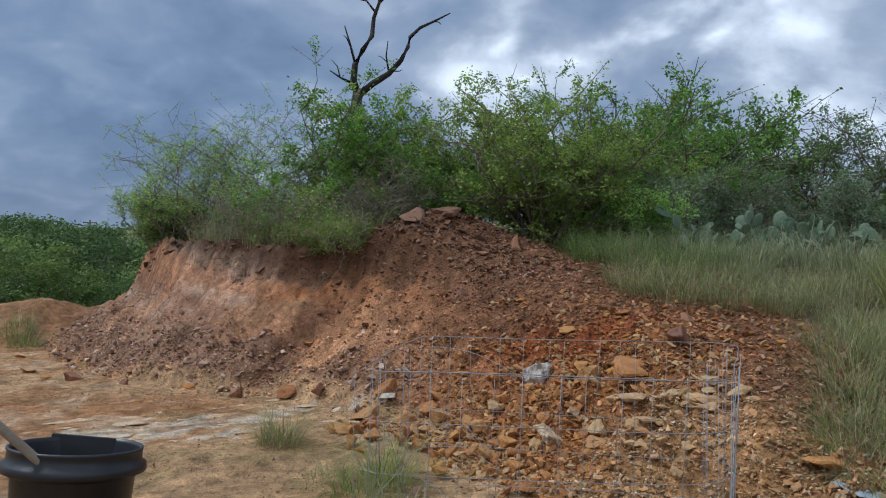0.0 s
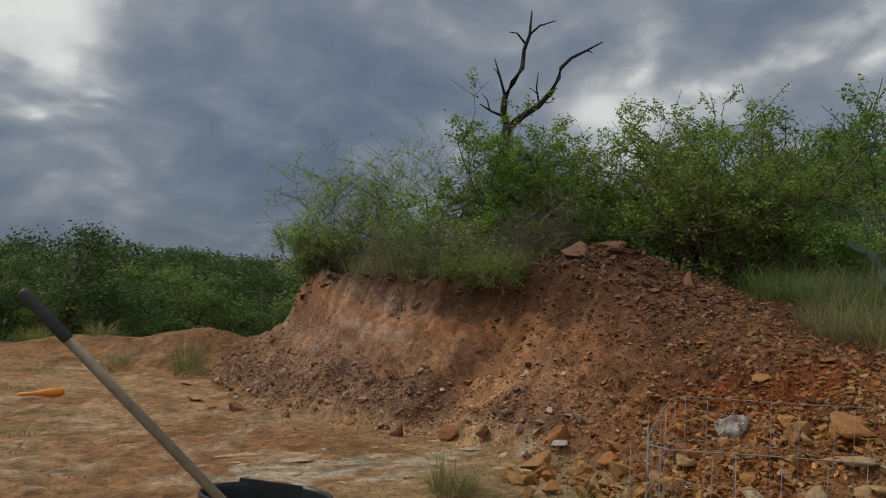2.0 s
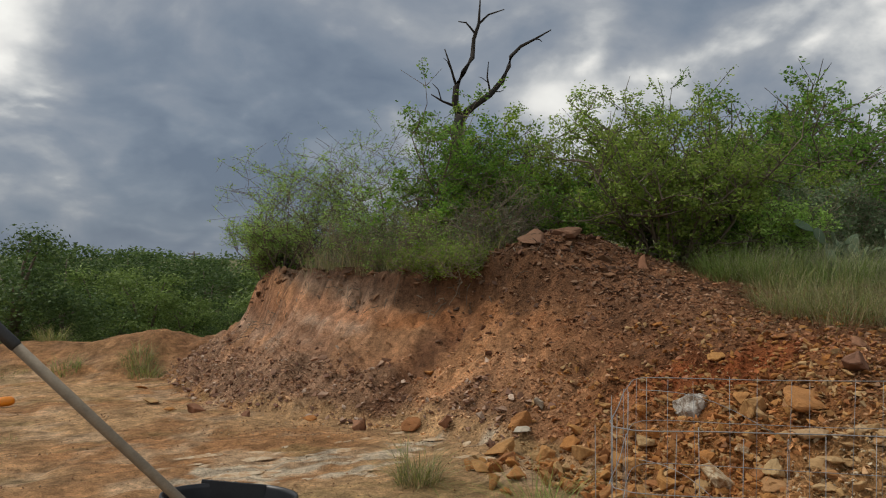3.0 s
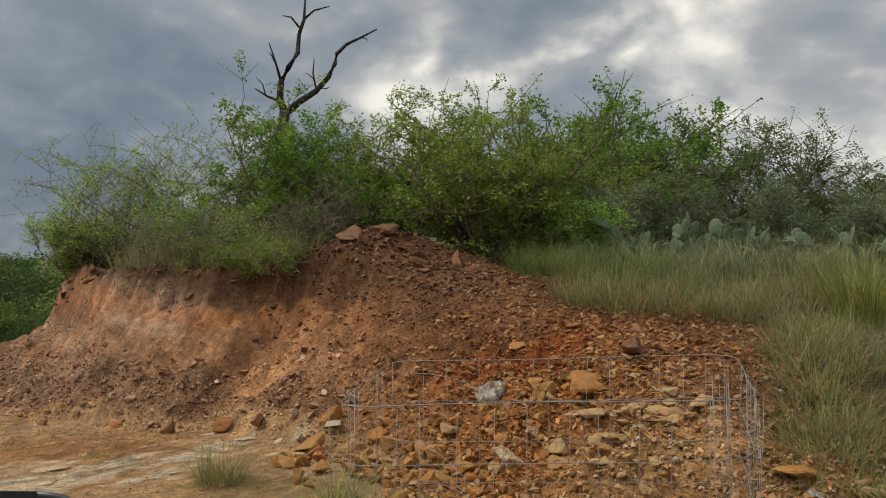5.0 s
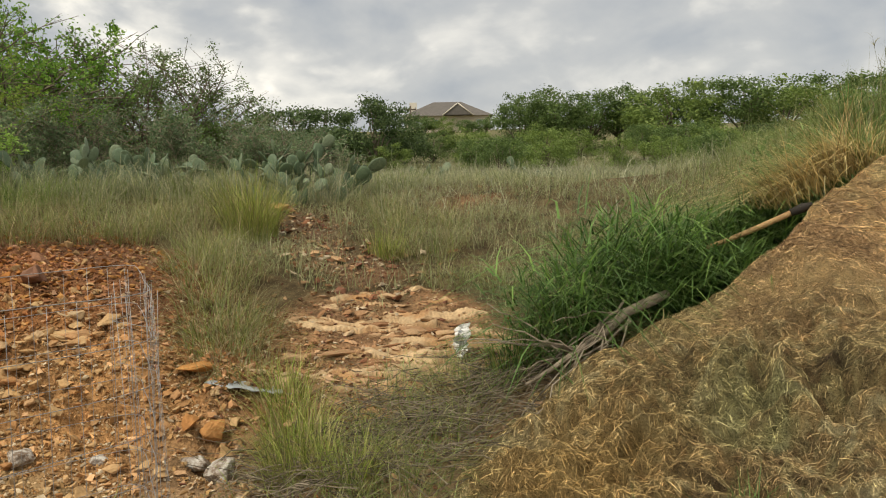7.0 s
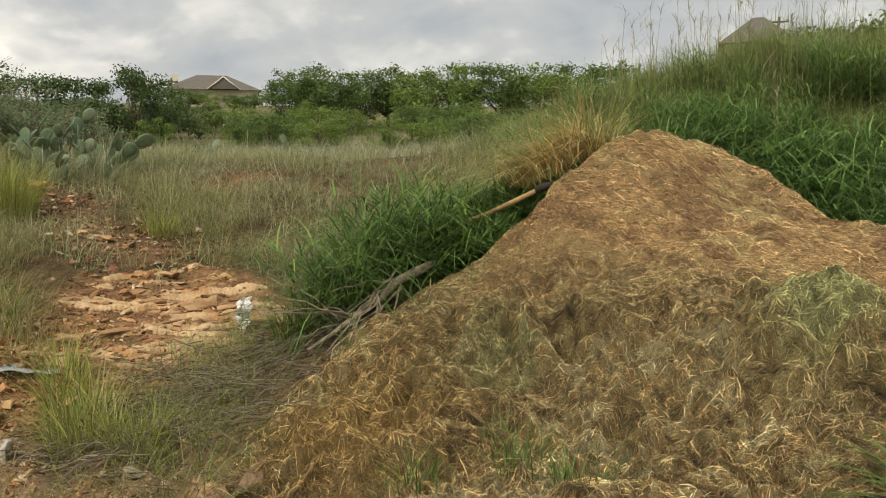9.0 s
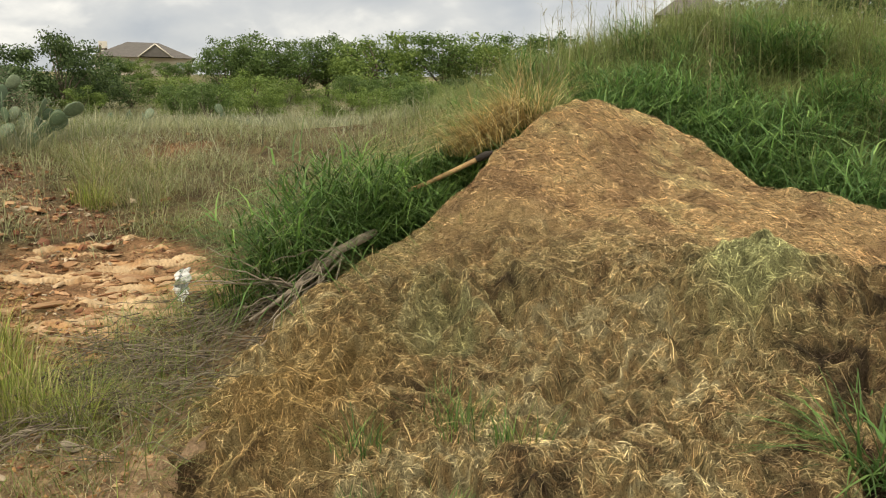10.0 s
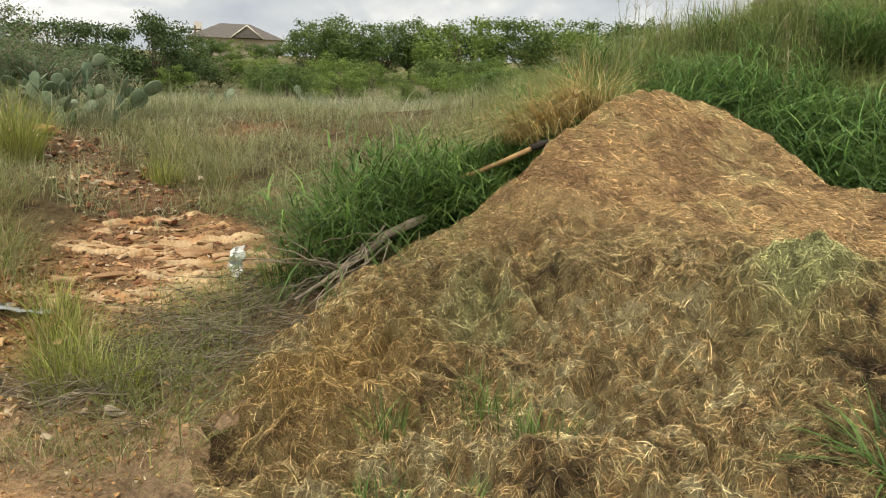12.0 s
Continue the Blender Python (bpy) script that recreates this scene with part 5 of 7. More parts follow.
M_TRIM = plain("pale_trim", (0.62, 0.58, 0.5), 0.7, 0.2, 0.0, 0.1)
M_POLE = plain("utility_pole_wood", (0.11, 0.085, 0.065), 0.85, 0.2)
M_STICK = varied("tan_stick", [(0.0, (0.33, 0.20, 0.09)), (0.6, (0.40, 0.26, 0.13)), (1.0, (0.24, 0.16, 0.09))], 12.0, per="none")


def cactus_skin():
    m, n, out = material("cactus_pad")
    r = n.add("ShaderNodeObjectInfo").outputs["Random"]
    col = n.ramp(r, [(0.0, (0.07, 0.115, 0.062)), (0.5, (0.11, 0.16, 0.09)), (1.0, (0.155, 0.20, 0.12))])
    tc = n.add("ShaderNodeTexCoord").outputs["Object"]
    spots = n.add("ShaderNodeTexVoronoi", {"Vector": tc, "Scale": 28.0}).outputs["Distance"]
    f = n.add("ShaderNodeMapRange", {0: spots, 1: 0.08, 2: 0.16, 3: 0.45, 4: 0.0}).outputs[0]
    col = n.mix(f, col, (0.36, 0.33, 0.22))
    g = n.noise(tc, 9.0, 5, 0.6)
    f2 = n.add("ShaderNodeMapRange", {0: g, 1: 0.3, 2: 0.7, 3: 0.75, 4: 1.25}).outputs[0]
    col = n.mix(1.0, col, n.add("ShaderNodeCombineXYZ", {0: f2, 1: f2, 2: f2}).outputs[0], "MULTIPLY")
    finish(n, out, col, 0.55, spots, 0.3, 0.006, 0.35)
    return m


M_CACTUS = cactus_skin()


# ---------------------------------------------------------------- black bin with a long-handled tool
def lathe(profile, segs=40):
    """A turned shape about z from (radius, height) pairs."""
    bm = bmesh.new()
    rings = []
    for r, z in profile:
        rings.append([bm.verts.new((r * math.cos(2 * math.pi * k / segs), r * math.sin(2 * math.pi * k / segs), z)) for k in range(segs)])
    for a, b in zip(rings, rings[1:]):
        for k in range(segs):
            bm.faces.new((a[k], a[(k + 1) % segs], b[(k + 1) % segs], b[k]))
    return bm, rings


bin_z = land1(-0.4, 2.84) - 0.01
trash_bin = new("plastic_bin")
trash_bin.matrix_world = pose(-0.455, 2.9, bin_z, -7, 1.5, 0)
bm, rings = lathe([(0.17, 0.0), (0.182, 0.02), (0.205, 0.385), (0.213, 0.39), (0.238, 0.4), (0.242, 0.412), (0.238, 0.43), (0.224, 0.438), (0.222, 0.47), (0.226, 0.476),
                   (0.224, 0.484), (0.216, 0.484), (0.213, 0.47), (0.20, 0.40), (0.17, 0.03)])
bm.faces.new(rings[-1])
bm.faces.new(rings[0][::-1])
part("body", bm, M_BLACK, trash_bin, shade=True)
bm = bmesh.new()
bmesh.ops.create_cube(bm, size=1.0)
bmesh.ops.scale(bm, vec=(0.23, 0.008, 0.2), verts=bm.verts)
bmesh.ops.bevel(bm, geom=bm.edges[:], offset=0.003, segments=1, affect="EDGES")
flap = part("rim_flap", bm, M_BLACK, trash_bin, "torn strip of black plastic")
flap.matrix_basis = pose(-0.06, 0.175, 0.392, -6, 3, 12)
tagged(trash_bin, "black plastic bin with a ribbed rim, tilted on bare earth", "bin")

tool = new("long_handled_tool")
foot_p, top_p = Vector((-0.17, 2.88, 0.62)), Vector((-1.06, 2.5, 1.635))
axis = (top_p - foot_p)
tool.matrix_world = Matrix.Translation(foot_p) @ axis.to_track_quat("Z", "Y").to_matrix().to_4x4()
ln = axis.length
tube_part("handle", [([(0, 0, 0), (0, 0, 0.25), (0.004, 0, 0.6 * ln), (0, 0, ln - 0.18)], [0.015, 0.0155, 0.016, 0.0165])], M_HANDLE, tool, 12)
tube_part("grip", [([(0, 0, ln - 0.2), (0, 0, ln - 0.19), (0, 0, ln - 0.012), (0, 0, ln)], [0.0165, 0.019, 0.019, 0.011])], M_GRIP, tool, 12, "dark rubber grip")
tube_part("ferrule", [([(0, 0, 0.16), (0, 0, 0.3)], [0.0195, 0.018])], M_GRIP, tool, 12, "dark metal collar")
tagged(tool, "grey weathered tool handle with dark grip leaning in bin", "tool")


# ---------------------------------------------------------------- wire cage
CAGE = [(0.67, 1.70), (1.40, 1.66), (1.62, 2.2), (0.79, 2.3)]


def cage_outline(step):
    """Places round the cage with rounded corners, evenly spaced."""
    pts = []
    n = len(CAGE)
    for i in range(n):
        p0, p1, p2 = (Vector(CAGE[(i + k) % n]) for k in (-1, 0, 1))
        a, b = p1 + (p0 - p1).normalized() * 0.07, p1 + (p2 - p1).normalized() * 0.07
        for s in (0.0, 0.33, 0.67, 1.0):
            pts.append((a * (1 - s) + p1 * s) * (1 - s) + (p1 * (1 - s) + b * s) * s)
    loop = pts + [pts[0]]
    out, carry = [], 0.0
    for a, b in zip(loop, loop[1:]):
        d = (b - a).length
        while carry < d:
            out.append(a + (b - a) * (carry / d))
            carry += step
        carry -= d
    return out


def wire_cage():
    thing = hold("wire_cage", 1.1, 1.95, 0.0)
    rr = np.random.default_rng(3)
    low, top = 0.42, 1.485
    upright = {}
    outline = cage_outline(0.062)
    for k, p in enumerate(outline):
        key = k % 4
        h = top - low + 0.004 * (key - 2)
        if key not in upright:
            pts = [(0.004 * math.sin(3 * s + key), 0.004 * math.cos(4 * s + key), s * h) for s in np.linspace(0, 1, 7)]
            upright[key] = mesh_of("wire", *tubes([(pts, [0.0006] * 7)], 4), M_WIRE, shade=True)
        ob = new("wire", upright[key])
        ob.parent = thing
        ob.location = (p.x - 1.1, p.y - 1.95, low + 0.02 * (p.x - 0.67))
        ob.rotation_euler = (radians(rr.normal(0, 0.5)), radians(rr.normal(0, 0.5)), rr.random() * 6)
    for level in range(11):
        z = top - 0.1016 * level
        r = 0.001 if level == 0 else 0.0008
        wob = 0.0015
        loop = cage_outline(0.04)
        loop = loop + [loop[0]]
        pts = [(p.x - 1.1 + wob * math.sin(7 * i + level), p.y - 1.95 + wob * math.cos(5 * i + level * 2), z + 0.02 * (p.x - 0.67) + 0.003 * math.sin(i * 0.23 + level)) for i, p in enumerate(loop)]
        tube_part("ring_wire", [(pts, [r] * len(pts))], M_WIRE, thing, 4)
    fold = [(1.40, 1.66), (1.47, 1.82), (1.45, 1.98), (1.52, 2.04)]
    for k in range(9):
        s = k / 8 * 2.999
        a, b = fold[int(s)], fold[int(s) + 1]
        px, py = a[0] + (b[0] - a[0]) * (s % 1) - 1.1, a[1] + (b[1] - a[1]) * (s % 1) - 1.95
        tube_part("fold_wire", [([(px + 0.05, py, low), (px + 0.02, py, 1.0), (px, py, top + 0.004 * (k % 3))], [0.0005] * 3)], M_WIRE, thing, 4)
    for level in range(9):
        z = top - 0.09 - 0.1016 * level
        tube_part("fold_wire", [([(x - 1.1 + 0.045 * (top - z), y - 1.95, z) for x, y in fold], [0.0006] * 4)], M_WIRE, thing, 4)
    for az, z, L in ((0.5, 1.46, 0.3), (0.9, 1.3, 0.26), (0.2, 1.2, 0.22), (1.1, 1.1, 0.25)):
        p = [(-0.30 + L * s * math.cos(az), 0.32 - L * s * math.sin(az) * 0.9, z + 0.03 * math.sin(s * 3) - 0.07 * s) for s in np.linspace(0, 1, 8)]
        tube_part("loose_wire", [(p, [0.0008] * 8)], M_WIRE, thing, 4, "bent loose wire end")
    return tagged(thing, "cage of galvanised welded wire mesh standing on rubble", "wire cage")


wire_cage()


# ---------------------------------------------------------------- prickly pears
def pad_mesh(seed):
    rr = np.random.default_rng(seed)
    bm = bmesh.new()
    bmesh.ops.create_uvsphere(bm, u_segments=12, v_segments=8, radius=0.5)
    wdt, thick = rr.uniform(0.74, 0.9), rr.uniform(0.10, 0.14)
    bend = rr.uniform(-0.12, 0.12)
    for v in bm.verts:
        t = v.co.z + 0.5
        v.co.x *= wdt * (0.62 + 0.5 * t - 0.12 * t * t)
        v.co.y = v.co.y * thick + bend * (t - 0.4) ** 2
        v.co.z = t
    me = bpy.data.meshes.new("pad")
    bm.to_mesh(me)
    bm.free()
    me.materials.append(M_CACTUS)
    me.polygons.foreach_set("use_smooth", np.full(len(me.polygons), True))
    return me


PADS = [pad_mesh(k) for k in range(5)]


def prickly_pear(x, y, seed, pads=16, size=0.165, reach=0.42):
    rr = np.random.default_rng(seed)
    thing = hold("prickly_pear", x, y, land1(x, y) - 0.03, rr.uniform(0, 360))
    grown = []
    for k in range(pads):
        s = size * rr.uniform(0.75, 1.2)
        if k < 11:
            a, q = rr.uniform(0, 2 * math.pi), reach * math.sqrt(rr.random())
            m = Matrix.Translation((q * math.cos(a), q * math.sin(a), -0.02)) @ pose(0, 0, 0, rr.normal(0, 14), rr.normal(0, 18), rr.uniform(0, 360))
        else:
            base, bs = grown[rr.integers(max(0, len(grown) - 16), len(grown))]
            u = rr.uniform(-0.28, 0.28)
            m = base @ Matrix.Translation((u * bs, 0, bs * (0.93 - 0.8 * u * u))) @ pose(0, 0, 0, rr.normal(0, 18), u * 130, rr.normal(0, 35))
        grown.append((m, s))
        ob = new("pad", PADS[rr.integers(0, 5)])
        ob.parent = thing
        ob.matrix_basis = m @ Matrix.Scale(s, 4)
    return tagged(thing, "grey-green prickly pear cactus standing in dry grass", "cactus", "prickly pears")


PEARS = [(3.25, 7.6), (3.6, 7.75), (3.95, 7.45), (4.3, 7.6), (4.55, 7.3), (5.0, 7.5), (3.4, 8.2), (4.7, 8.0), (5.1, 6.35), (5.4, 6.15), (5.3, 6.6), (5.75, 6.4), (6.3, 7.0), (7.6, 8.6), (9.8, 9.0), (11.8, 8.4)]
for k, (x, y) in enumerate(PEARS):
    prickly_pear(x, y, 100 + k, 26 if k < 8 else 34 if k < 12 else 16)


# ---------------------------------------------------------------- clumps of grass
def clump(name, label, x, y, n, radius, length, width, colours, lean, droop, seed, z=None, segs=4, stretch=(1.0, 1.0, 0.0), group="", category="grass"):
    """One clump of grass rooted at a place."""
    r = np.random.default_rng(seed)
    a, q = r.uniform(0, 2 * np.pi, n), radius * np.sqrt(r.random(n))
    ux, uy = q * np.cos(a) * stretch[0], q * np.sin(a) * stretch[1]
    c, s = math.cos(stretch[2]), math.sin(stretch[2])
    px, py = ux * c - uy * s, ux * s + uy * c
    gz = (land(px + x, py + y) if z is None else np.full(n, z)) - 0.015
    z0 = float(gz.min())
    col = np.asarray(colours)[r.integers(0, len(colours), n)] * r.uniform(0.7, 1.3, (n, 1))
    az = np.arctan2(py, px) + r.normal(0, 0.9, n)
    v, f, t = blades(np.stack([px, py, gz - z0], -1), az, np.abs(r.normal(0, lean, n)), length * r.uniform(0.45, 1.15, n), width * r.uniform(0.6, 1.3, n), np.abs(r.normal(droop, droop * 0.5, n)), col, segs, 0.12)
    ob = new(name, mesh_of(name, v, f, M_BLADE, t))
    ob.location = (x, y, z0)
    return tagged(ob, label, category, group)


DRY = [(0.38, 0.31, 0.17), (0.29, 0.26, 0.12), (0.44, 0.37, 0.22), (0.22, 0.22, 0.09)]
LUSH = [(0.07, 0.145, 0.034), (0.11, 0.20, 0.05), (0.16, 0.255, 0.07), (0.09, 0.16, 0.048)]
STRAW_OLD = [(0.56, 0.44, 0.21), (0.66, 0.53, 0.28), (0.48, 0.35, 0.16), (0.40, 0.31, 0.14)]
STRAW = [(0.50, 0.42, 0.2), (0.60, 0.52, 0.28), (0.40, 0.31, 0.14)]
for k, (x, y) in enumerate([(3.2, 7.35), (3.6, 7.15), (4.0, 7.0), (4.45, 6.95), (4.85, 6.85), (5.3, 6.7), (5.75, 6.6), (6.2, 6.5), (2.7, 7.6), (6.7, 6.5), (2.45, 7.4), (3.0, 7.8), (7.2, 6.9), (4.2, 6.6), (3.4, 6.8)]):
    clump("grass_clump", "pale dry bunch grass in front of the cactus", x, y, 330, 0.24, 0.42, 0.0042, GREYTAN + LIMEY[:2], 0.5, 0.5, 500 + k, segs=3, group="pale bunch grass")
for k, (x, y) in enumerate([(3.1, 7.3), (3.45, 7.4), (3.75, 7.2), (4.1, 7.15), (4.45, 7.05), (4.8, 7.1), (3.3, 7.85), (4.15, 7.85), (4.75, 7.65), (5.0, 6.1), (5.3, 5.95), (5.65, 6.1), (5.9, 6.5), (5.5, 6.75), (4.8, 6.5)]):
    clump("grass_clump", "pale feathery grass growing up between cactus pads", x, y, 170, 0.2, 0.5, 0.004, FIELD + TAN[:3], 0.4, 0.55, 560 + k, segs=3, group="grass in cactus")
k = 0
for x, y, L, n in [(2.72, 3.6, 0.28, 420), (2.85, 3.85, 0.3, 420), (3.0, 4.15, 0.3, 420), (3.08, 4.5, 0.3, 400), (3.35, 4.75, 0.32, 420), (2.62, 3.35, 0.22, 300), (3.5, 5.1, 0.32, 420), (2.92, 3.7, 0.24, 300), (3.25, 4.3, 0.25, 300),
                   (2.6, 5.9, 0.34, 360), (2.95, 5.75, 0.36, 380), (3.2, 5.6, 0.36, 380), (2.42, 6.15, 0.34, 360), (2.4, 6.55, 0.32, 340), (3.5, 5.7, 0.36, 360), (2.8, 6.2, 0.38, 360), (4.85, 4.55, 0.3, 420), (5.15, 4.85, 0.32, 420), (4.75, 4.1, 0.24, 320), (5.4, 5.3, 0.34, 420),
                   (5.1, 4.3, 0.25, 320), (5.6, 4.7, 0.3, 380), (3.9, 5.9, 0.3, 380), (3.7, 6.2, 0.32, 380), (3.2, 6.5, 0.3, 380), (2.7, 6.6, 0.32, 380), (2.5, 6.95, 0.3, 360), (4.3, 6.2, 0.32, 360), (2.4, 6.3, 0.24, 300), (2.55, 7.2, 0.3, 300), (4.5, 3.7, 0.22, 260), (4.65, 3.3, 0.22, 260)]:
    clump("grass_clump", "clump of dry tan and dull green bunch grass", x, y, n, 0.2, L * 1.1, 0.003, DRY[:3] + LIMEY[:3] + TAN[:2], 0.55, 0.6, 300 + k, group="bunch grass")
    k += 1
for x, y, L, n, rad in [(2.36, 2.5, 0.32, 420, 0.13), (2.5, 2.72, 0.34, 380, 0.12), (2.42, 2.3, 0.26, 300, 0.13), (4.05, 5.35, 0.62, 900, 0.2), (4.55, 4.35, 0.24, 300, 0.14), (2.62, 2.95, 0.27, 260, 0.12)]:
    clump("grass_clump", "clump of yellow-green upright grass", x, y, n, rad, L, 0.0042, [(0.27, 0.31, 0.07), (0.2, 0.27, 0.05), (0.34, 0.34, 0.11), (0.36, 0.31, 0.14)], 0.28, 0.35, 340 + k, group="yellow-green grass")
    k += 1
clump("grass_tuft", "small tuft of dry grass on the pit floor", -0.06, 4.72, 380, 0.12, 0.31, 0.0036, DRY + LIMEY + [(0.34, 0.31, 0.12)], 0.6, 0.5, 391)
for kx, (x, y) in enumerate([(0.95, 3.35), (1.2, 3.2), (1.42, 3.05), (0.7, 3.6), (0.3, 3.95), (1.7, 2.75), (0.85, 3.1), (1.05, 2.95), (1.3, 2.85), (1.55, 2.6), (0.6, 3.35), (1.45, 2.75), (1.15, 2.75), (1.8, 2.45)]):
    clump("grass_tuft", "low tuft of dry grass at the foot of the rubble", x, y, 110, 0.12, 0.16, 0.004, DRY + LIMEY[:1], 0.6, 0.4, 370 + kx, group="low dry tufts")
for kx, (x, y, L, n) in enumerate([(-5.0, 11.3, 0.3, 260), (-5.3, 11.7, 0.34, 260), (-6.3, 11.4, 0.3, 180), (-7.3, 12.6, 0.4, 240), (-8.4, 12.4, 0.4, 240)]):
    clump("grass_clump", "grey-green clump of grass below the earth berm", x, y, n, 0.25, L, 0.007, DRY[1:2] + LIMEY, 0.5, 0.4, 380 + kx, group="berm grass")
for kx, (x, y) in enumerate([(-3.9, 6.2), (-4.2, 6.0), (-6.2, 8.9), (-6.8, 9.2), (-7.2, 11.2)]):
    clump("grass_mat", "low mat of sparse green grass on the pit floor", x, y, 420, 0.3, 0.09, 0.005, LIMEY + DRY[1:2], 0.9, 0.3, 386 + kx, segs=2, stretch=(1.3, 0.6, 0.6), group="grass mats")
WEEDY = [(0.24, 0.29, 0.07), (0.30, 0.33, 0.10), (0.18, 0.24, 0.06), (0.34, 0.31, 0.13)]
clump("weed", "bright green weed at the foot of the rubble", 0.62, 3.95, 260, 0.11, 0.36, 0.0042, WEEDY, 0.4, 0.5, 392, category="weed")
clump("weed", "bright green weed at the foot of the rubble", 0.48, 3.75, 200, 0.12, 0.24, 0.0042, WEEDY, 0.5, 0.6, 393, category="weed")
for kx, (x, y, tall) in enumerate([(4.55, 1.86, 0.4), (4.75, 1.8, 0.34), (5.35, 1.9, 0.3), (5.2, 1.85, 0.34), (4.95, 1.88, 0.4), (4.7, 1.9, 0.42), (3.66, 2.26, 0.36), (3.88, 2.2, 0.4), (4.1, 2.14, 0.42), (4.35, 2.1, 0.42), (4.6, 2.06, 0.4), (4.85, 2.06, 0.36), (5.1, 2.06, 0.32), (4.1, 2.45, 0.36), (4.5, 2.4, 0.36), (4.9, 2.4, 0.3), (4.42, 1.84, 0.34), (4.28, 1.92, 0.36)]):
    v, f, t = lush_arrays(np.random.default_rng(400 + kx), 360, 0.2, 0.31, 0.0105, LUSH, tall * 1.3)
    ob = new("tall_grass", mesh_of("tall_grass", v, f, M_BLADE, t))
    ob.location = (x, y, land1(x, y))
    tagged(ob, "lush clump of broad-bladed green grass beside the hay heap", "grass", "lush grass")
clump("grass_clump", "upright pale green grass stalks in front of the lush clump", 3.5, 2.36, 150, 0.12, 0.38, 0.005, LIMEY + LUSH, 0.25, 0.25, 410)
for kx, (x, y) in enumerate([(2.75, 2.35), (2.55, 2.2), (3.0, 2.4), (3.25, 2.5), (2.3, 1.95), (2.45, 2.1), (2.65, 2.5), (2.9, 2.6), (3.15, 2.3), (3.35, 2.38), (2.85, 2.2), (2.2, 2.15), (2.7, 2.15), (3.1, 2.7), (3.4, 2.6)]):
    clump("grass_clump", "thin grey-green grass growing through dead twigs", x, y, 150, 0.17, 0.24, 0.0032, DRY[1:2] + LIMEY + LIMEY[:2] + HILLTOP[:3] + TAN[:2], 0.55, 0.5, 520 + kx, group="grass in brush")
r = np.random.default_rng(411)
n = 1500
s = r.random(n)
root = np.stack([4.92 + 0.55 * s + r.normal(0, 0.06, n), 1.70 - 0.3 * s + r.normal(0, 0.06, n), 1.54 + 0.26 * s], -1) - [5.15, 1.55, 1.5]
v, f, t = blades(root, math.atan2(0.85, -0.55) + r.normal(0, 0.6, n), np.clip(r.normal(0.35, 0.25, n), 0, 1.1), r.uniform(0.16, 0.46, n), r.uniform(0.0035, 0.0065, n), np.clip(r.normal(1.1, 0.35, n), 0.2, 2.0),
                 np.array(STRAW_OLD + STRAW[:2])[r.integers(0, 6, n)] * r.uniform(0.85, 1.4, (n, 1)), 4, 0.15)
shock = new("straw_tuft", mesh_of("straw_tuft", v, f, M_BLADE, t))
shock.location = (5.15, 1.55, 1.5)
tagged(shock, "bent shock of golden dry grass on top of the heap", "grass", "straw tufts")
clump("straw_tuft", "bent tuft of golden dry grass on top of the heap", 5.5, 1.46, 520, 0.2, 0.55, 0.0042, STRAW_OLD + LIMEY[:2] + HILLTOP[:2], 0.45, 0.7, 412, z=1.78, group="straw tufts")
clump("straw_tuft", "small pale tuft of straw at the edge of the heap", 3.72, 1.74, 40, 0.03, 0.2, 0.005, STRAW, 0.5, 0.6, 413, z=0.98, group="straw tufts")
clump("tall_grass", "green arching grass growing at the foot of the heap", 2.95, -0.42, 340, 0.17, 0.32, 0.011, LUSH, 0.6, 0.6, 414, z=0.68, segs=5, group="lush grass")
for kx, (x, y) in enumerate([(2.0, 2.0), (1.9, 2.2), (2.1, 2.25), (2.3, 2.1), (2.05, 1.8), (1.95, 2.45), (2.2, 2.5)]):
    clump("grass_tuft", "sparse low tuft of dry grass on pale gravel", x, y, 130, 0.16, 0.13, 0.003, DRY + LIMEY[:2], 0.7, 0.5, 440 + kx, group="low dry tufts")
for kx, (x, y) in enumerate([(2.9, 1.0), (2.8, 0.88), (2.72, 0.66), (2.6, 1.2)]):
    clump("grass_tuft", "thin green grass shoots poking through the hay", x, y, 60, 0.1, 0.17, 0.004, LUSH + LIMEY[:1], 0.4, 0.3, 424 + kx, z=float(hay_top(np.array([x]), np.array([y]))[0]) + 0.01, group="green shoots")
for kx, (x, y) in enumerate([(2.55, 7.1), (2.85, 7.25), (2.3, 7.35), (2.65, 7.6), (3.05, 7.0), (2.25, 7.75), (3.3, 7.25), (2.25, 7.5)]):
    clump("grass_clump", "soft green feathery grass below the shrubs", x, y, 300, 0.24, 0.36, 0.0045, HILL + LIMEY[:2], 0.5, 0.5, 480 + kx, segs=3, group="soft green grass")
for kx, (x, y) in enumerate([(2.42, 0.78), (2.5, 0.35), (2.35, 1.05)]):
    clump("grass_tuft", "short green grass shoots poking through the hay", x, y, 70, 0.1, 0.13, 0.005, LUSH, 0.4, 0.3, 420 + kx, z=0.53, group="green shoots")


for kx, (x, y) in enumerate([(-1.9, 9.45), (-1.5, 9.1), (-1.2, 8.95), (-0.8, 8.75), (-0.5, 8.6), (-0.2, 8.5), (0.15, 8.45)]):
    clump("grass_clump", "grey dead stalks and wiry grass along the rim of the bank", x, y, 200, 0.24, 0.52, 0.0046, DRY + TAN[:2] + [(0.26, 0.21, 0.15), (0.33, 0.27, 0.19)], 0.5, 0.35, 460 + kx, segs=3, group="rim stalks")


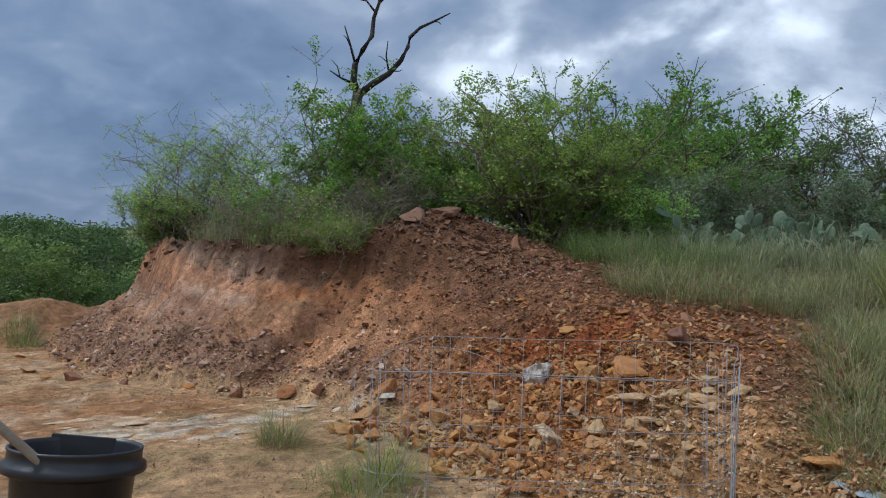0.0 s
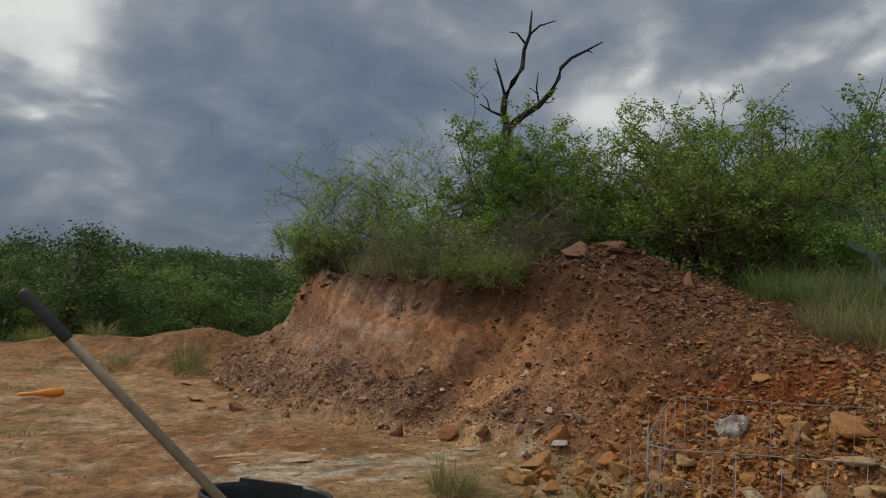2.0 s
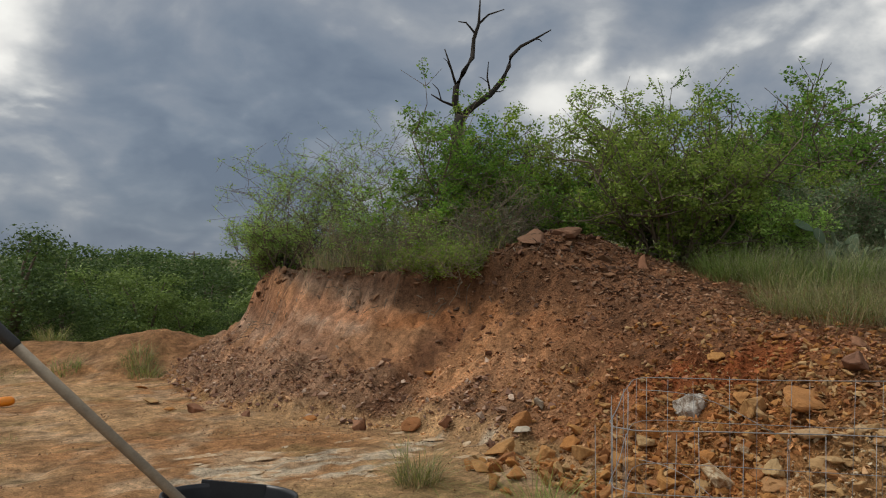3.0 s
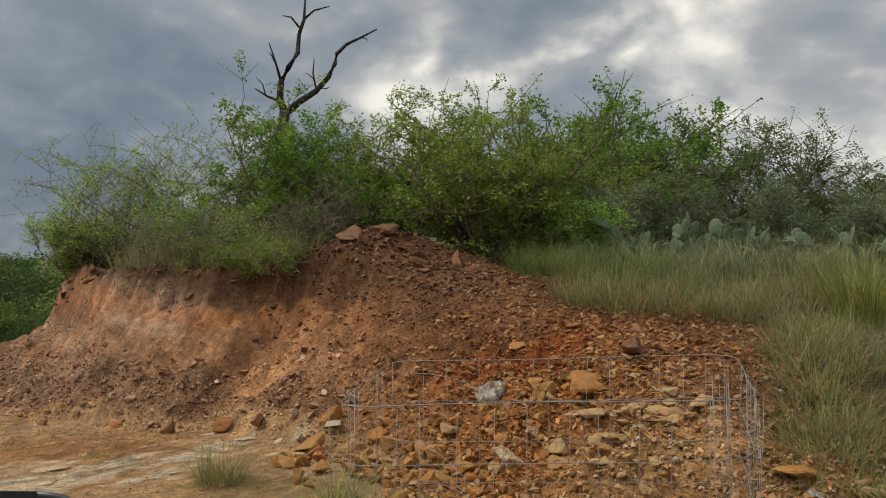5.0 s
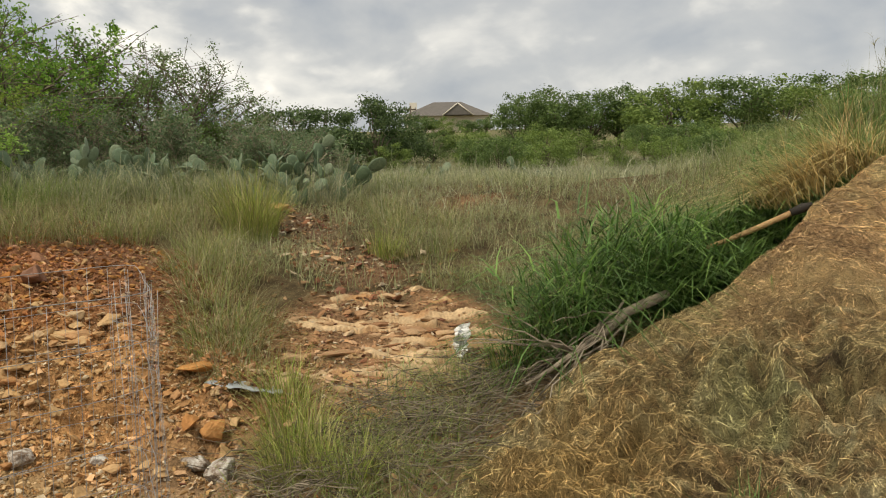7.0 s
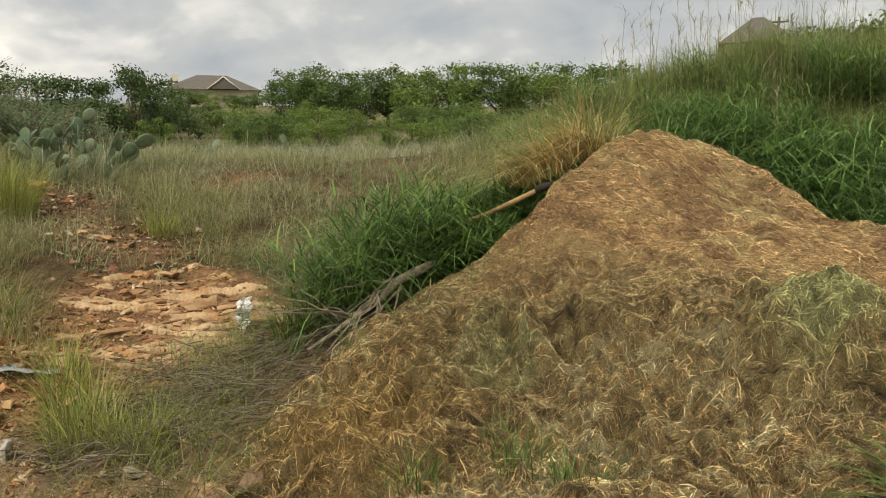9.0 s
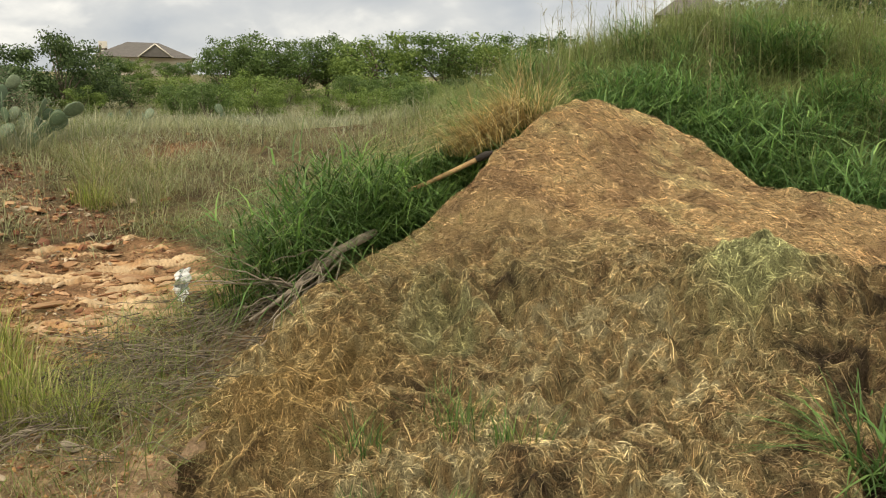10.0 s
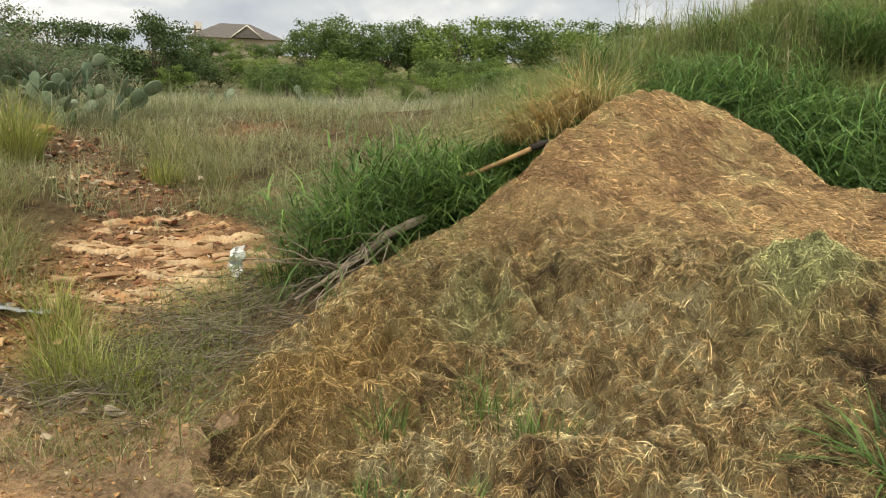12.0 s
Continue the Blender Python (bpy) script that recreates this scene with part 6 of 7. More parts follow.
# ---------------------------------------------------------------- fallen branch, stick and brush
def fallen_branch():
    thing = hold("fallen_branch", 3.5, 2.1, 0.0)
    o = np.array([3.17, 2.18, -0.03])
    main = np.array([(3.0, 2.24, 0.8), (3.1, 2.16, 0.87), (3.22, 2.12, 0.93), (3.36, 2.06, 1.0), (3.48, 2.04, 1.07), (3.62, 1.97, 1.12), (3.74, 1.96, 1.14)]) - o
    tube_part("stem", [(main, [0.008, 0.012, 0.015, 0.018, 0.023, 0.026, 0.02])], M_TWIG, thing, 8)
    rr = np.random.default_rng(8)
    for k in range(26):
        s = main[2 + k % 3] + rr.normal(0, 0.015, 3)
        d = np.array([-0.8, 0.1, -0.3]) + rr.normal(0, 0.2, 3)
        if k % 3 == 0:
            d = np.array([-0.25, 0.5, 0.28]) + rr.normal(0, 0.2, 3)
        L = rr.uniform(0.3, 0.65)
        pts = np.array([s + d * L * t + np.array([0, 0, -0.08 * t * t]) + rr.normal(0, 0.012, 3) for t in np.linspace(0, 1, 6)])
        r = rr.uniform(0.004, 0.008)
        tube_part("twig", [(pts, np.linspace(r, 0.002, 6))], M_TWIG, thing, 5)
    return tagged(thing, "grey fallen branch with bare twigs beside the hay heap", "branch")


fallen_branch()
stick = hold("stick", 4.6, 1.7, 0.0)
tube_part("shaft", [([(-0.1, 0.18, 1.36), (-0.03, 0.09, 1.4), (0.03, -0.04, 1.465), (0.09, -0.18, 1.54)], [0.011, 0.013, 0.015, 0.014])], M_STICK, stick, 8)
tube_part("charred_end", [([(0.085, -0.17, 1.535), (0.11, -0.22, 1.56), (0.13, -0.26, 1.575)], [0.019, 0.024, 0.015])], M_DEAD, stick, 8, "blackened end")
tagged(stick, "tan stick with a blackened end on the hay heap", "stick")

rng = np.random.default_rng(31)
paths = []
for k in range(900):
    x, y = rng.uniform(2.15, 3.6), 0
    y = 2.42 - 0.1 * (x - 2.3) + rng.normal(0, 0.2)
    az = rng.normal(2.55, 0.55)
    L = rng.uniform(0.1, 0.34)
    t = np.linspace(-0.5, 0.5, 4)
    gx_, gy_ = x + np.cos(az) * L * t + rng.normal(0, 0.006, 4), y + np.sin(az) * L * t + rng.normal(0, 0.006, 4)
    gz_ = np.maximum(land(gx_, gy_), 0) + rng.uniform(0.01, 0.1) + rng.normal(0, 0.01, 4)
    r = rng.uniform(0.001, 0.0026)
    paths.append((np.stack([gx_, gy_, gz_], -1), [r, r, r * 0.8, r * 0.5]))
tagged(tube_part("brush", paths, M_BRUSH, None, 4), "tangle of grey dead twigs at the foot of the heap", "brush", kind="stuff")
paths = []
for k in range(90):
    # roots and dead stalks along the rim of the bank
    s = rng.random()
    x = -3.2 + 4.2 * s
    y = np.interp(x, [-3.3, -1.5, -0.4, 0.5, 1.0], [10.4, 8.7, 8.15, 7.75, 7.5]) + rng.normal(0, 0.12)
    d = np.array([rng.normal(0, 0.4), -rng.uniform(0.1, 0.5), rng.uniform(-0.9, 0.5)])
    L = rng.uniform(0.12, 0.4)
    pts = np.array([(x, y, land1(x, y) + 0.03) + d * L * t + np.array([0, 0, -0.1 * t * t]) + rng.normal(0, 0.012, 3) for t in np.linspace(0, 1, 5)])
    paths.append((pts, np.linspace(0.005, 0.0015, 5)))
tagged(tube_part("roots", paths, M_BRUSH, None, 4), "dead roots and stalks hanging from the rim of the bank", "roots", kind="stuff")


# ---------------------------------------------------------------- litter
def crumpled(name, label, category, x, y, z, seed, size, mat, rot):
    rr = np.random.default_rng(seed)
    bm = bmesh.new()
    bmesh.ops.create_grid(bm, x_segments=14, y_segments=10, size=0.5)
    for v in bm.verts:
        u = v.co.copy()
        v.co.x = u.x * size[0] * (1 + 0.25 * math.sin(5 * u.y + seed))
        v.co.y = u.y * size[1] * (1 + 0.3 * math.sin(4 * u.x + seed))
        v.co.z = size[2] * (noise.noise((u.x * 3.5, u.y * 3.5, seed)) + 0.5 * noise.noise((u.x * 9, u.y * 9, seed)))
    bmesh.ops.solidify(bm, geom=bm.faces[:], thickness=0.002)
    ob = part(name, bm, mat, None)
    ob.matrix_world = pose(x, y, z, *rot)
    return tagged(ob, label, category)


crumpled("plastic_bag", "torn white plastic bag caught on the ledge", "bag", 3.62, 2.8, land1(3.62, 2.8) + 0.09, 7, (0.07, 0.15, 0.11), M_WHITE, (70, 14, -30))
crumpled("plastic_strip", "grey strip of torn plastic on the gravel", "litter", 2.57, 3.13, land1(2.57, 3.13) + 0.018, 8, (0.34, 0.075, 0.014), M_GREY, (3, 8, -48))

bm, rings = lathe([(0.012, 0.0), (0.02, 0.01), (0.02, 0.14), (0.028, 0.2), (0.05, 0.3), (0.056, 0.38), (0.05, 0.44), (0.03, 0.47), (0.008, 0.475)], 18)
bm.faces.new(rings[0][::-1])
bm.faces.new(rings[-1])
bat = part("toy_bat", bm, M_ORANGE, None, shade=True)
bat.matrix_world = pose(-5.5, 8.3, land1(-5.4, 8.4) + 0.05, 88, 0, 127)
tagged(bat, "orange plastic bat lying on the pit floor", "bat")


# ---------------------------------------------------------------- houses and poles
def house(x, y, z, wdt, dep, wall_h, roof_h, ridge, turn, label, chimney=True):
    thing = hold("house", x, y, z, turn)
    bm = bmesh.new()
    bmesh.ops.create_cube(bm, size=1.0, matrix=Matrix.Translation((0, 0, wall_h / 2)) @ Matrix.Diagonal((wdt, dep, wall_h, 1)))
    part("wall", bm, M_WALL, thing)
    bm = bmesh.new()
    a, b, o = wdt / 2 + 0.5, dep / 2 + 0.5, 0.25
    v = [bm.verts.new(p) for p in ((-a, -b, wall_h - o), (a, -b, wall_h - o), (a, b, wall_h - o), (-a, b, wall_h - o), (-ridge / 2, 0, wall_h + roof_h), (ridge / 2, 0, wall_h + roof_h))]
    for f in ((0, 1, 5, 4), (1, 2, 5), (2, 3, 4, 5), (3, 0, 4), (3, 2, 1, 0)):
        bm.faces.new([v[i] for i in f])
    part("roof", bm, M_ROOF, thing)
    if not chimney:
        return tagged(thing, label, "house", "far houses")
    gw, gh, gx_ = wdt * 0.34, roof_h * 0.72, wdt * 0.12
    bm = bmesh.new()
    yb = -b - 0.6
    v = [bm.verts.new(p) for p in ((gx_ - gw / 2, yb, wall_h - 0.2), (gx_ + gw / 2, yb, wall_h - 0.2), (gx_, yb, wall_h + gh - 0.2), (gx_ - gw / 2, -b + 2, wall_h - 0.2), (gx_ + gw / 2, -b + 2, wall_h - 0.2), (gx_, -b + 3, wall_h + gh - 0.2))]
    for f in ((0, 1, 2), (1, 4, 5, 2), (0, 2, 5, 3)):
        bm.faces.new([v[i] for i in f])
    part("gable", bm, M_ROOF, thing)
    for sgn in (-1, 1):
        p0, p1 = Vector((gx_ + sgn * (gw / 2 + 0.15), yb - 0.05, wall_h - 0.3)), Vector((gx_, yb - 0.05, wall_h + gh - 0.1))
        tube_part("barge_board", [([p0, p1], [0.09, 0.09])], M_TRIM, thing, 4, "pale barge board")
    for wx in (-wdt * 0.34, -wdt * 0.14, wdt * 0.38):
        bm = bmesh.new()
        bmesh.ops.create_cube(bm, size=1.0, matrix=Matrix.Translation((wx, -dep / 2 - 0.02, wall_h * 0.55)) @ Matrix.Diagonal((1.0, 0.08, 1.3, 1)))
        part("window", bm, M_GREY, thing)
    bm = bmesh.new()
    bmesh.ops.create_cube(bm, size=1.0, matrix=Matrix.Translation((-wdt * 0.42, 0.5, wall_h + roof_h * 0.45)) @ Matrix.Diagonal((1.1, 0.9, roof_h * 1.1, 1)))
    part("chimney", bm, M_TRIM, thing, "pale chimney")
    return tagged(thing, label, "house", "far houses")


house(90.3, 82.8, 8.4, 12.5, 9.0, 3.3, 2.2, 4.2, -47, "far house with a brown hipped roof behind trees")
house(71.0, 6.4, 6.4, 4.9, 5.2, 4.6, 2.1, 0.8, -85, "tall far house with a brown hipped roof above grass", False)


def utility_pole(x, y, top, arm, turn):
    z = land1(x, y) - 0.3
    thing = hold("utility_pole", x, y, z, turn)
    tube_part("shaft", [([(0, 0, 0), (0, 0, top - z)], [0.16, 0.12])], M_POLE, thing, 8)
    tube_part("crossarm", [([(-arm / 2, 0, top - z - 0.5), (arm / 2, 0, top - z - 0.5)], [0.1, 0.1])], M_POLE, thing, 4)
    for k in (-0.45, 0.0, 0.45):
        tube_part("insulator", [([(k * arm, 0, top - z - 0.4), (k * arm, 0, top - z - 0.15)], [0.05, 0.06])], M_GREY, thing, 6)
    return tagged(thing, "wooden utility pole with one crossarm far off", "utility pole", "utility poles")


utility_pole(77.6, 78.0, 12.2, 1.6, -45)
utility_pole(91.0, 6.2, 16.2, 1.9, -85)
utility_pole(-60.2, 137.6, 2.6, 2.2, 20)

M_RUST = varied("rust_slab", [(0.0, (0.15, 0.08, 0.05)), (1.0, (0.21, 0.115, 0.07))], 8.0)
# ---------------------------------------------------------------- single stones
def stone_meshes(mat, count, seed, flat, points=10):
    out = []
    for k in range(count):
        bm = hull_rock(seed + k, points, flat, 0.075)
        me = bpy.data.meshes.new("rock")
        bm.to_mesh(me)
        bm.free()
        me.materials.append(mat)
        out.append(me)
    return out


ORANGE_STONES = stone_meshes(M_ROCK, 14, 500, (1.0, 0.78, 0.6), 12)
PALE_STONES = stone_meshes(M_PALE_ROCK, 4, 520, (1.0, 0.7, 0.5), 9)
WHITE_STONES = stone_meshes(M_WHITE_ROCK, 6, 525, (1.0, 0.85, 0.72), 16)
CREAM_STONES = stone_meshes(M_CREAM_ROCK, 5, 526, (1.0, 0.75, 0.5), 14)
TAN_STONES = stone_meshes(M_TAN_ROCK, 6, 530, (1.0, 0.8, 0.5))
BROWN_STONES = stone_meshes(M_BROWN_ROCK, 4, 540, (1.0, 0.85, 0.7))
SLABS = stone_meshes(M_LEDGE, 8, 560, (1.0, 0.62, 0.2), 12)
PALE_SLABS = stone_meshes(M_TAN_ROCK, 5, 570, (1.0, 0.7, 0.28), 12)
FLOOR_SLABS = stone_meshes(M_FLOOR_BED, 6, 600, (1.0, 0.8, 0.2), 14)
RUST_SLABS = stone_meshes(M_RUST, 3, 594, (1.0, 0.85, 0.26), 15)
FLAT_STONES = stone_meshes(M_ROCK, 4, 580, (1.0, 0.8, 0.25), 18)


def stone(meshes, x, y, size, seed, label, tilt=18, lift=0.22, group="", turn=None, name="rock", category="rock"):
    rr = np.random.default_rng(seed)
    ob = new(name, meshes[int(rr.integers(0, len(meshes)))])
    ob.matrix_world = pose(x, y, land1(x, y) + size * lift, rr.normal(0, tilt), rr.normal(0, tilt), rr.uniform(0, 360) if turn is None else turn) @ Matrix.Diagonal((size * rr.uniform(0.85, 1.15), size * rr.uniform(0.85, 1.15), size * rr.uniform(0.85, 1.15), 1))
    return tagged(ob, label, category, group)


# stones that stand out
stone(WHITE_STONES, 1.49, 5.16, 0.29, 1, "white and grey block of stone half buried in earth", 8, 0.2)
stone(ORANGE_STONES, 1.74, 4.78, 0.22, 2, "large rounded orange rock in the rubble")
stone(FLAT_STONES, 1.95, 4.62, 0.3, 3, "flat ochre slab of rock in the rubble", 10)
stone(BROWN_STONES, 2.27, 4.8, 0.17, 4, "smooth dark brown stone on the gravel", 8, 0.3)
stone(BROWN_STONES, 2.43, 5.2, 0.13, 5, "dark stone on the gravel", 8, 0.25)
stone(CREAM_STONES, 1.46, 4.3, 0.21, 6, "pale cream slab of rock in the rubble", 8)
stone(CREAM_STONES, 1.6, 4.48, 0.11, 7, "small cream rock in the rubble")
for k, (x, y, s) in enumerate([(2.17, 2.74, 0.19), (2.15, 2.9, 0.14), (2.27, 2.87, 0.13), (1.72, 3.52, 0.13), (1.95, 3.3, 0.09)]):
    stone(WHITE_STONES, x, y, s, 10 + k, "white block of limestone beside grass", 6, 0.2, "white blocks")
stone(ORANGE_STONES, 2.31, 3.0, 0.15, 14, "bright orange block of rock beside white blocks", 8, 0.25)
stone(ORANGE_STONES, 2.22, 3.05, 0.1, 15, "orange block of rock beside white blocks")
stone(FLAT_STONES, 2.45, 3.42, 0.2, 16, "flat brown stone on the gravel", 10)
stone(PALE_STONES, 2.28, 2.14, 0.1, 17, "pale stone on bare earth beside twigs")
stone(PALE_STONES, 4.26, 5.25, 0.12, 18, "pale stone on red gravel")
stone(FLAT_STONES, 4.7, 5.85, 0.24, 19, "flat pale stone at the top of the gravel", 6)
stone(ORANGE_STONES, 0.35, 5.5, 0.26, 20, "large orange rock at the foot of the rubble")
stone(ORANGE_STONES, 0.5, 5.75, 0.2, 21, "orange rock at the foot of the rubble")
stone(PALE_STONES, 0.62, 5.85, 0.13, 22, "white stone at the edge of the rubble")
stone(PALE_STONES, 0.5, 5.65, 0.15, 23, "flat white stone at the edge of the rubble", 6)
for k, (x, y, size, rot) in enumerate([(0.58, 7.86, 0.42, (24, 8, 8)), (0.88, 7.84, 0.38, (22, -12, -14))]):
    ob = new("rock", RUST_SLABS[k % 3])
    ob.matrix_world = pose(x, y, land1(x, y) + 0.03, *rot) @ Matrix.Diagonal((size, size, size, 1))
    tagged(ob, "large flat rust-coloured slab propped on the rim of the bank", "rock", "rim slabs")
stone(BROWN_STONES, 1.55, 7.55, 0.2, 26, "grey-brown rock under the shrubs")
stone(ORANGE_STONES, -0.34, 7.4, 0.12, 27, "ochre stone stuck in the bank")
for k, (x, y, s) in enumerate([(-4.3, 9.85, 0.16), (-2.65, 7.7, 0.22), (-3.45, 8.4, 0.2), (-0.8, 6.72, 0.3), (-0.35, 6.45, 0.22), (-2.0, 7.3, 0.14), (-1.3, 6.95, 0.16), (-0.05, 6.2, 0.16), (-3.0, 7.9, 0.12)]):
    stone(BROWN_STONES if k % 2 else FLAT_STONES, x, y, s, 30 + k, "brown stone fallen to the foot of the bank", 10, 0.2, "fallen stones")

M_BEDROCK = tinted("bedrock", scales=(18.0, 90.0), contrast=0.4, bump_d=0.01)
# the loose rubble, stone by stone
rr = np.random.default_rng(77)
xy = spread_points(rr, 2600, (0.1, 2.9, 2.8, 6.3), lambda x, y: np.clip(rubble(x, y) * 1.1, 0, 1))[:185]
for k, (x, y) in enumerate(xy):
    pale = float(pale_end(np.array([x]), np.array([y]))[0]) > 0.5
    stone(TAN_STONES if pale else ORANGE_STONES if k % 5 else FLAT_STONES, float(x), float(y), float(0.045 + (0.06 if pale else 0.10) * rr.random() ** 2), 1000 + k, "broken tan rock lying loose in the fine gravel" if pale else "broken orange rock lying loose in the rubble", 22, 0.2, "rubble rocks")

rr = np.random.default_rng(87)
xy = spread_points(rr, 500, (0.2, 1.7, 4.0, 5.9), lambda x, y: np.clip(1.2 * bump(x, y, 0.85, 4.9, 0.42, 0.6, 0.7), 0, 1))[:68]
for k, (x, y) in enumerate(xy):
    stone(ORANGE_STONES, float(x), float(y), float(0.06 + 0.11 * rr.random() ** 1.7), 1400 + k, "chunky broken orange rock in the rubble heap", 25, 0.22, "rubble rocks")

# the ledge: thin broken beds of rock stepping up away from the pit
def ledge_top(x, y):
    """Height of the ledge, which broken plate a place is on, how near its rim, and where the rock is bare."""
    u = (x - 3.45) * 0.62 + (y - 3.2) * 0.785
    v = (x - 3.45) * 0.785 - (y - 3.2) * 0.62
    u = u + 0.05 * fbm(x * 2.2, y * 2.2, 95) + 0.016 * fbm(x * 11, y * 11, 96)
    v = v + 0.10 * fbm(x * 3.1, y * 3.1, 97) + 0.03 * fbm(x * 14, y * 14, 98)
    d1, own1 = cells(v * 1.9, u * 6.5, 99)
    d2, own2 = cells(v * 6.5 + 7, u * 22, 103)
    saw = u / 0.21 + 0.7 * fbm(v * 1.1, u * 1.5, 94)
    step = 0.016 * (1 - saw + np.floor(saw)) * smooth(0.0, 0.12, saw - np.floor(saw)) + 0.03 * own1 + 0.013 * own2
    mask = ledge(x, y)
    return land(x, y) - 0.04 + mask * (0.01 + step) + 0.006 * fbm(x * 24, y * 24, 93), own1, own2, mask


lx, ly = np.arange(2.3, 4.75, 0.016), np.arange(2.2, 4.45, 0.016)
LX, LY = np.meshgrid(lx, ly, indexing="ij")
ax_, ay_ = LX.ravel(), LY.ravel()
lz, lown, lown2, lmask = ledge_top(ax_, ay_)
li = np.arange(LX.size).reshape(LX.shape)
lfaces = np.stack([li[:-1, :-1], li[1:, :-1], li[1:, 1:], li[:-1, 1:]], -1).reshape(-1, 4)
lfaces = lfaces[(lmask[lfaces] > 0.02).all(1)]
used = np.unique(lfaces)
index = np.zeros(LX.size, int)
index[used] = np.arange(len(used))
lt = np.tile([0.36, 0.225, 0.115], (LX.size, 1))
lt = blend(lt, (0.49, 0.35, 0.205), smooth(0.42, 0.8, 0.5 * lown + 0.5 * lown2 + 0.5 * fbm(ax_ * 2.1, ay_ * 2.1, 92)))
lt = blend(lt, (0.22, 0.115, 0.06), smooth(0.5, 0.8, 1 - 0.6 * lown - 0.4 * lown2 + 0.5 * fbm(ax_ * 3.3, ay_ * 3.3, 90)) * 0.85)
lt = blend(lt, (0.36, 0.18, 0.075), smooth(0.1, 0.35, fbm(ax_ * 5.3, ay_ * 5.3, 88)) * 0.6)
lt = lt * (1 + 0.45 * fbm(ax_ * 12, ay_ * 12, 89))[:, None]
shelf = hold("rock_ledge", 3.45, 3.2, 0.0)
tagged(shelf, "bare ledge of pale layered rock in thin broken beds", "rock ledge")
ob = new("bedrock", mesh_of("bedrock", np.stack([ax_, ay_, lz], -1)[used] - [3.45, 3.2, 0], index[lfaces], M_BEDROCK, lt[used]))
ob.parent = shelf
rr = np.random.default_rng(78)
n_slab = 0
while n_slab < 170:
    x, y = rr.uniform(2.4, 4.6), rr.uniform(2.3, 4.4)
    if float(ledge(np.array([x]), np.array([y]))[0]) < 0.4 * rr.random() + 0.15:
        continue
    s = 0.04 + 0.15 * rr.random() ** 2.5
    z = float(ledge_top(np.array([x]), np.array([y]))[0][0])
    ob = new("slab", SLABS[n_slab % 8])
    ob.parent = shelf
    ob.matrix_basis = pose(x - 3.45, y - 3.2, z + 0.004, rr.normal(4, 6), rr.normal(0, 6), -38 + rr.normal(0, 30)) @ Matrix.Diagonal((s * 1.25, s * 0.9, s * rr.uniform(0.8, 1.5), 1))
    n_slab += 1
bed = hold("rock_ledge", 2.15, 4.1, 0.0)
tagged(bed, "small outcrop of pale layered rock within the rubble", "rock ledge")
for k in range(36):
    x, y = 2.1 + rr.normal(0, 0.2), 4.15 + rr.normal(0, 0.1)
    ob = new("slab", PALE_SLABS[k % 5])
    ob.parent = bed
    s = rr.uniform(0.07, 0.19)
    ob.matrix_basis = pose(x - 2.15, y - 4.1, land1(x, y) + 0.002 + 0.035 * rr.random() ** 2, rr.normal(6, 9), rr.normal(0, 9), -12 + rr.normal(0, 32)) @ Matrix.Diagonal((s * 1.1, s * 1.0, s * 0.95, 1))

# broken pale beds showing in the pit floor
floor_bed = hold("rock_ledge", -0.6, 5.6, 0.0)
tagged(floor_bed, "whitish bedrock showing in thin broken strips on the pit floor", "rock ledge")
for k in range(56):
    row = k % 4
    u = rr.uniform(-1.15, 1.0)
    x = -0.62 + 0.72 * u + 0.22 * (row - 1.5) + rr.normal(0, 0.05)
    y = 5.62 + 0.5 * u - 0.33 * (row - 1.5) + rr.normal(0, 0.04)
    if bank(np.array([x]), np.array([y]))[0][0] > 0.0:
        continue
    s = 0.06 + 0.2 * rr.random() ** 1.6
    ob = new("slab", FLOOR_SLABS[k % 6])
    ob.parent = floor_bed
    ob.matrix_basis = pose(x + 0.6, y - 5.6, land1(x, y) - 0.004 * rr.random(), rr.normal(2, 3), rr.normal(0, 3), 33 + rr.normal(0, 22)) @ Matrix.Diagonal((s * 1.3, s * 0.7, s * 0.6, 1))

# pebbles on the pit floor and by the ledge
rr = np.random.default_rng(79)
xy = spread_points(rr, 110000, (-8.0, 2.4, 2.2, 13.0), lambda x, y: smooth(-0.02, -0.15, bank(x, y)[0]) * (0.1 + 0.9 * smooth(0.1, 0.45, fbm(x * 0.9, y * 0.9, 91)) + 0.6 * smooth(-0.7, -0.1, bank(x, y)[0])) * smooth(14, 5, np.hypot(x, y)))
pal = np.array([(0.20, 0.10, 0.055), (0.27, 0.15, 0.08), (0.34, 0.21, 0.12), (0.42, 0.31, 0.2)])
scatter_stones("pebbles", "small pebbles strewn over the pit floor", xy, 0.006 + 0.02 * rr.random(len(xy)) ** 3, pal[rr.integers(0, 4, len(xy))] * rr.uniform(0.7, 1.2, (len(xy), 1)), 43, points=6)
xy = spread_points(rr, 16000, (1.9, 5.2, 1.8, 6.4), lambda x, y: np.clip(0.8 * bump(x, y, 2.6, 2.6, 0.8, 0.9) + ledge(x, y) * 0.4 + 1.2 * bump(x, y, 4.4, 5.05, 0.36, 1.05, -0.5) + bump(x, y, 4.15, 4.2, 0.4, 0.35), 0, 1) * (inside(x, y, HAY_EDGE) < 0))
pal = np.array([(0.22, 0.10, 0.055), (0.30, 0.16, 0.08), (0.38, 0.24, 0.13), (0.45, 0.36, 0.25), (0.17, 0.08, 0.05)])
scatter_stones("stone_chips", "reddish stone chips around the ledge", xy, 0.01 + 0.04 * rr.random(len(xy)) ** 3, pal[rr.integers(0, 5, len(xy))] * rr.uniform(0.7, 1.2, (len(xy), 1)), 44, points=8)
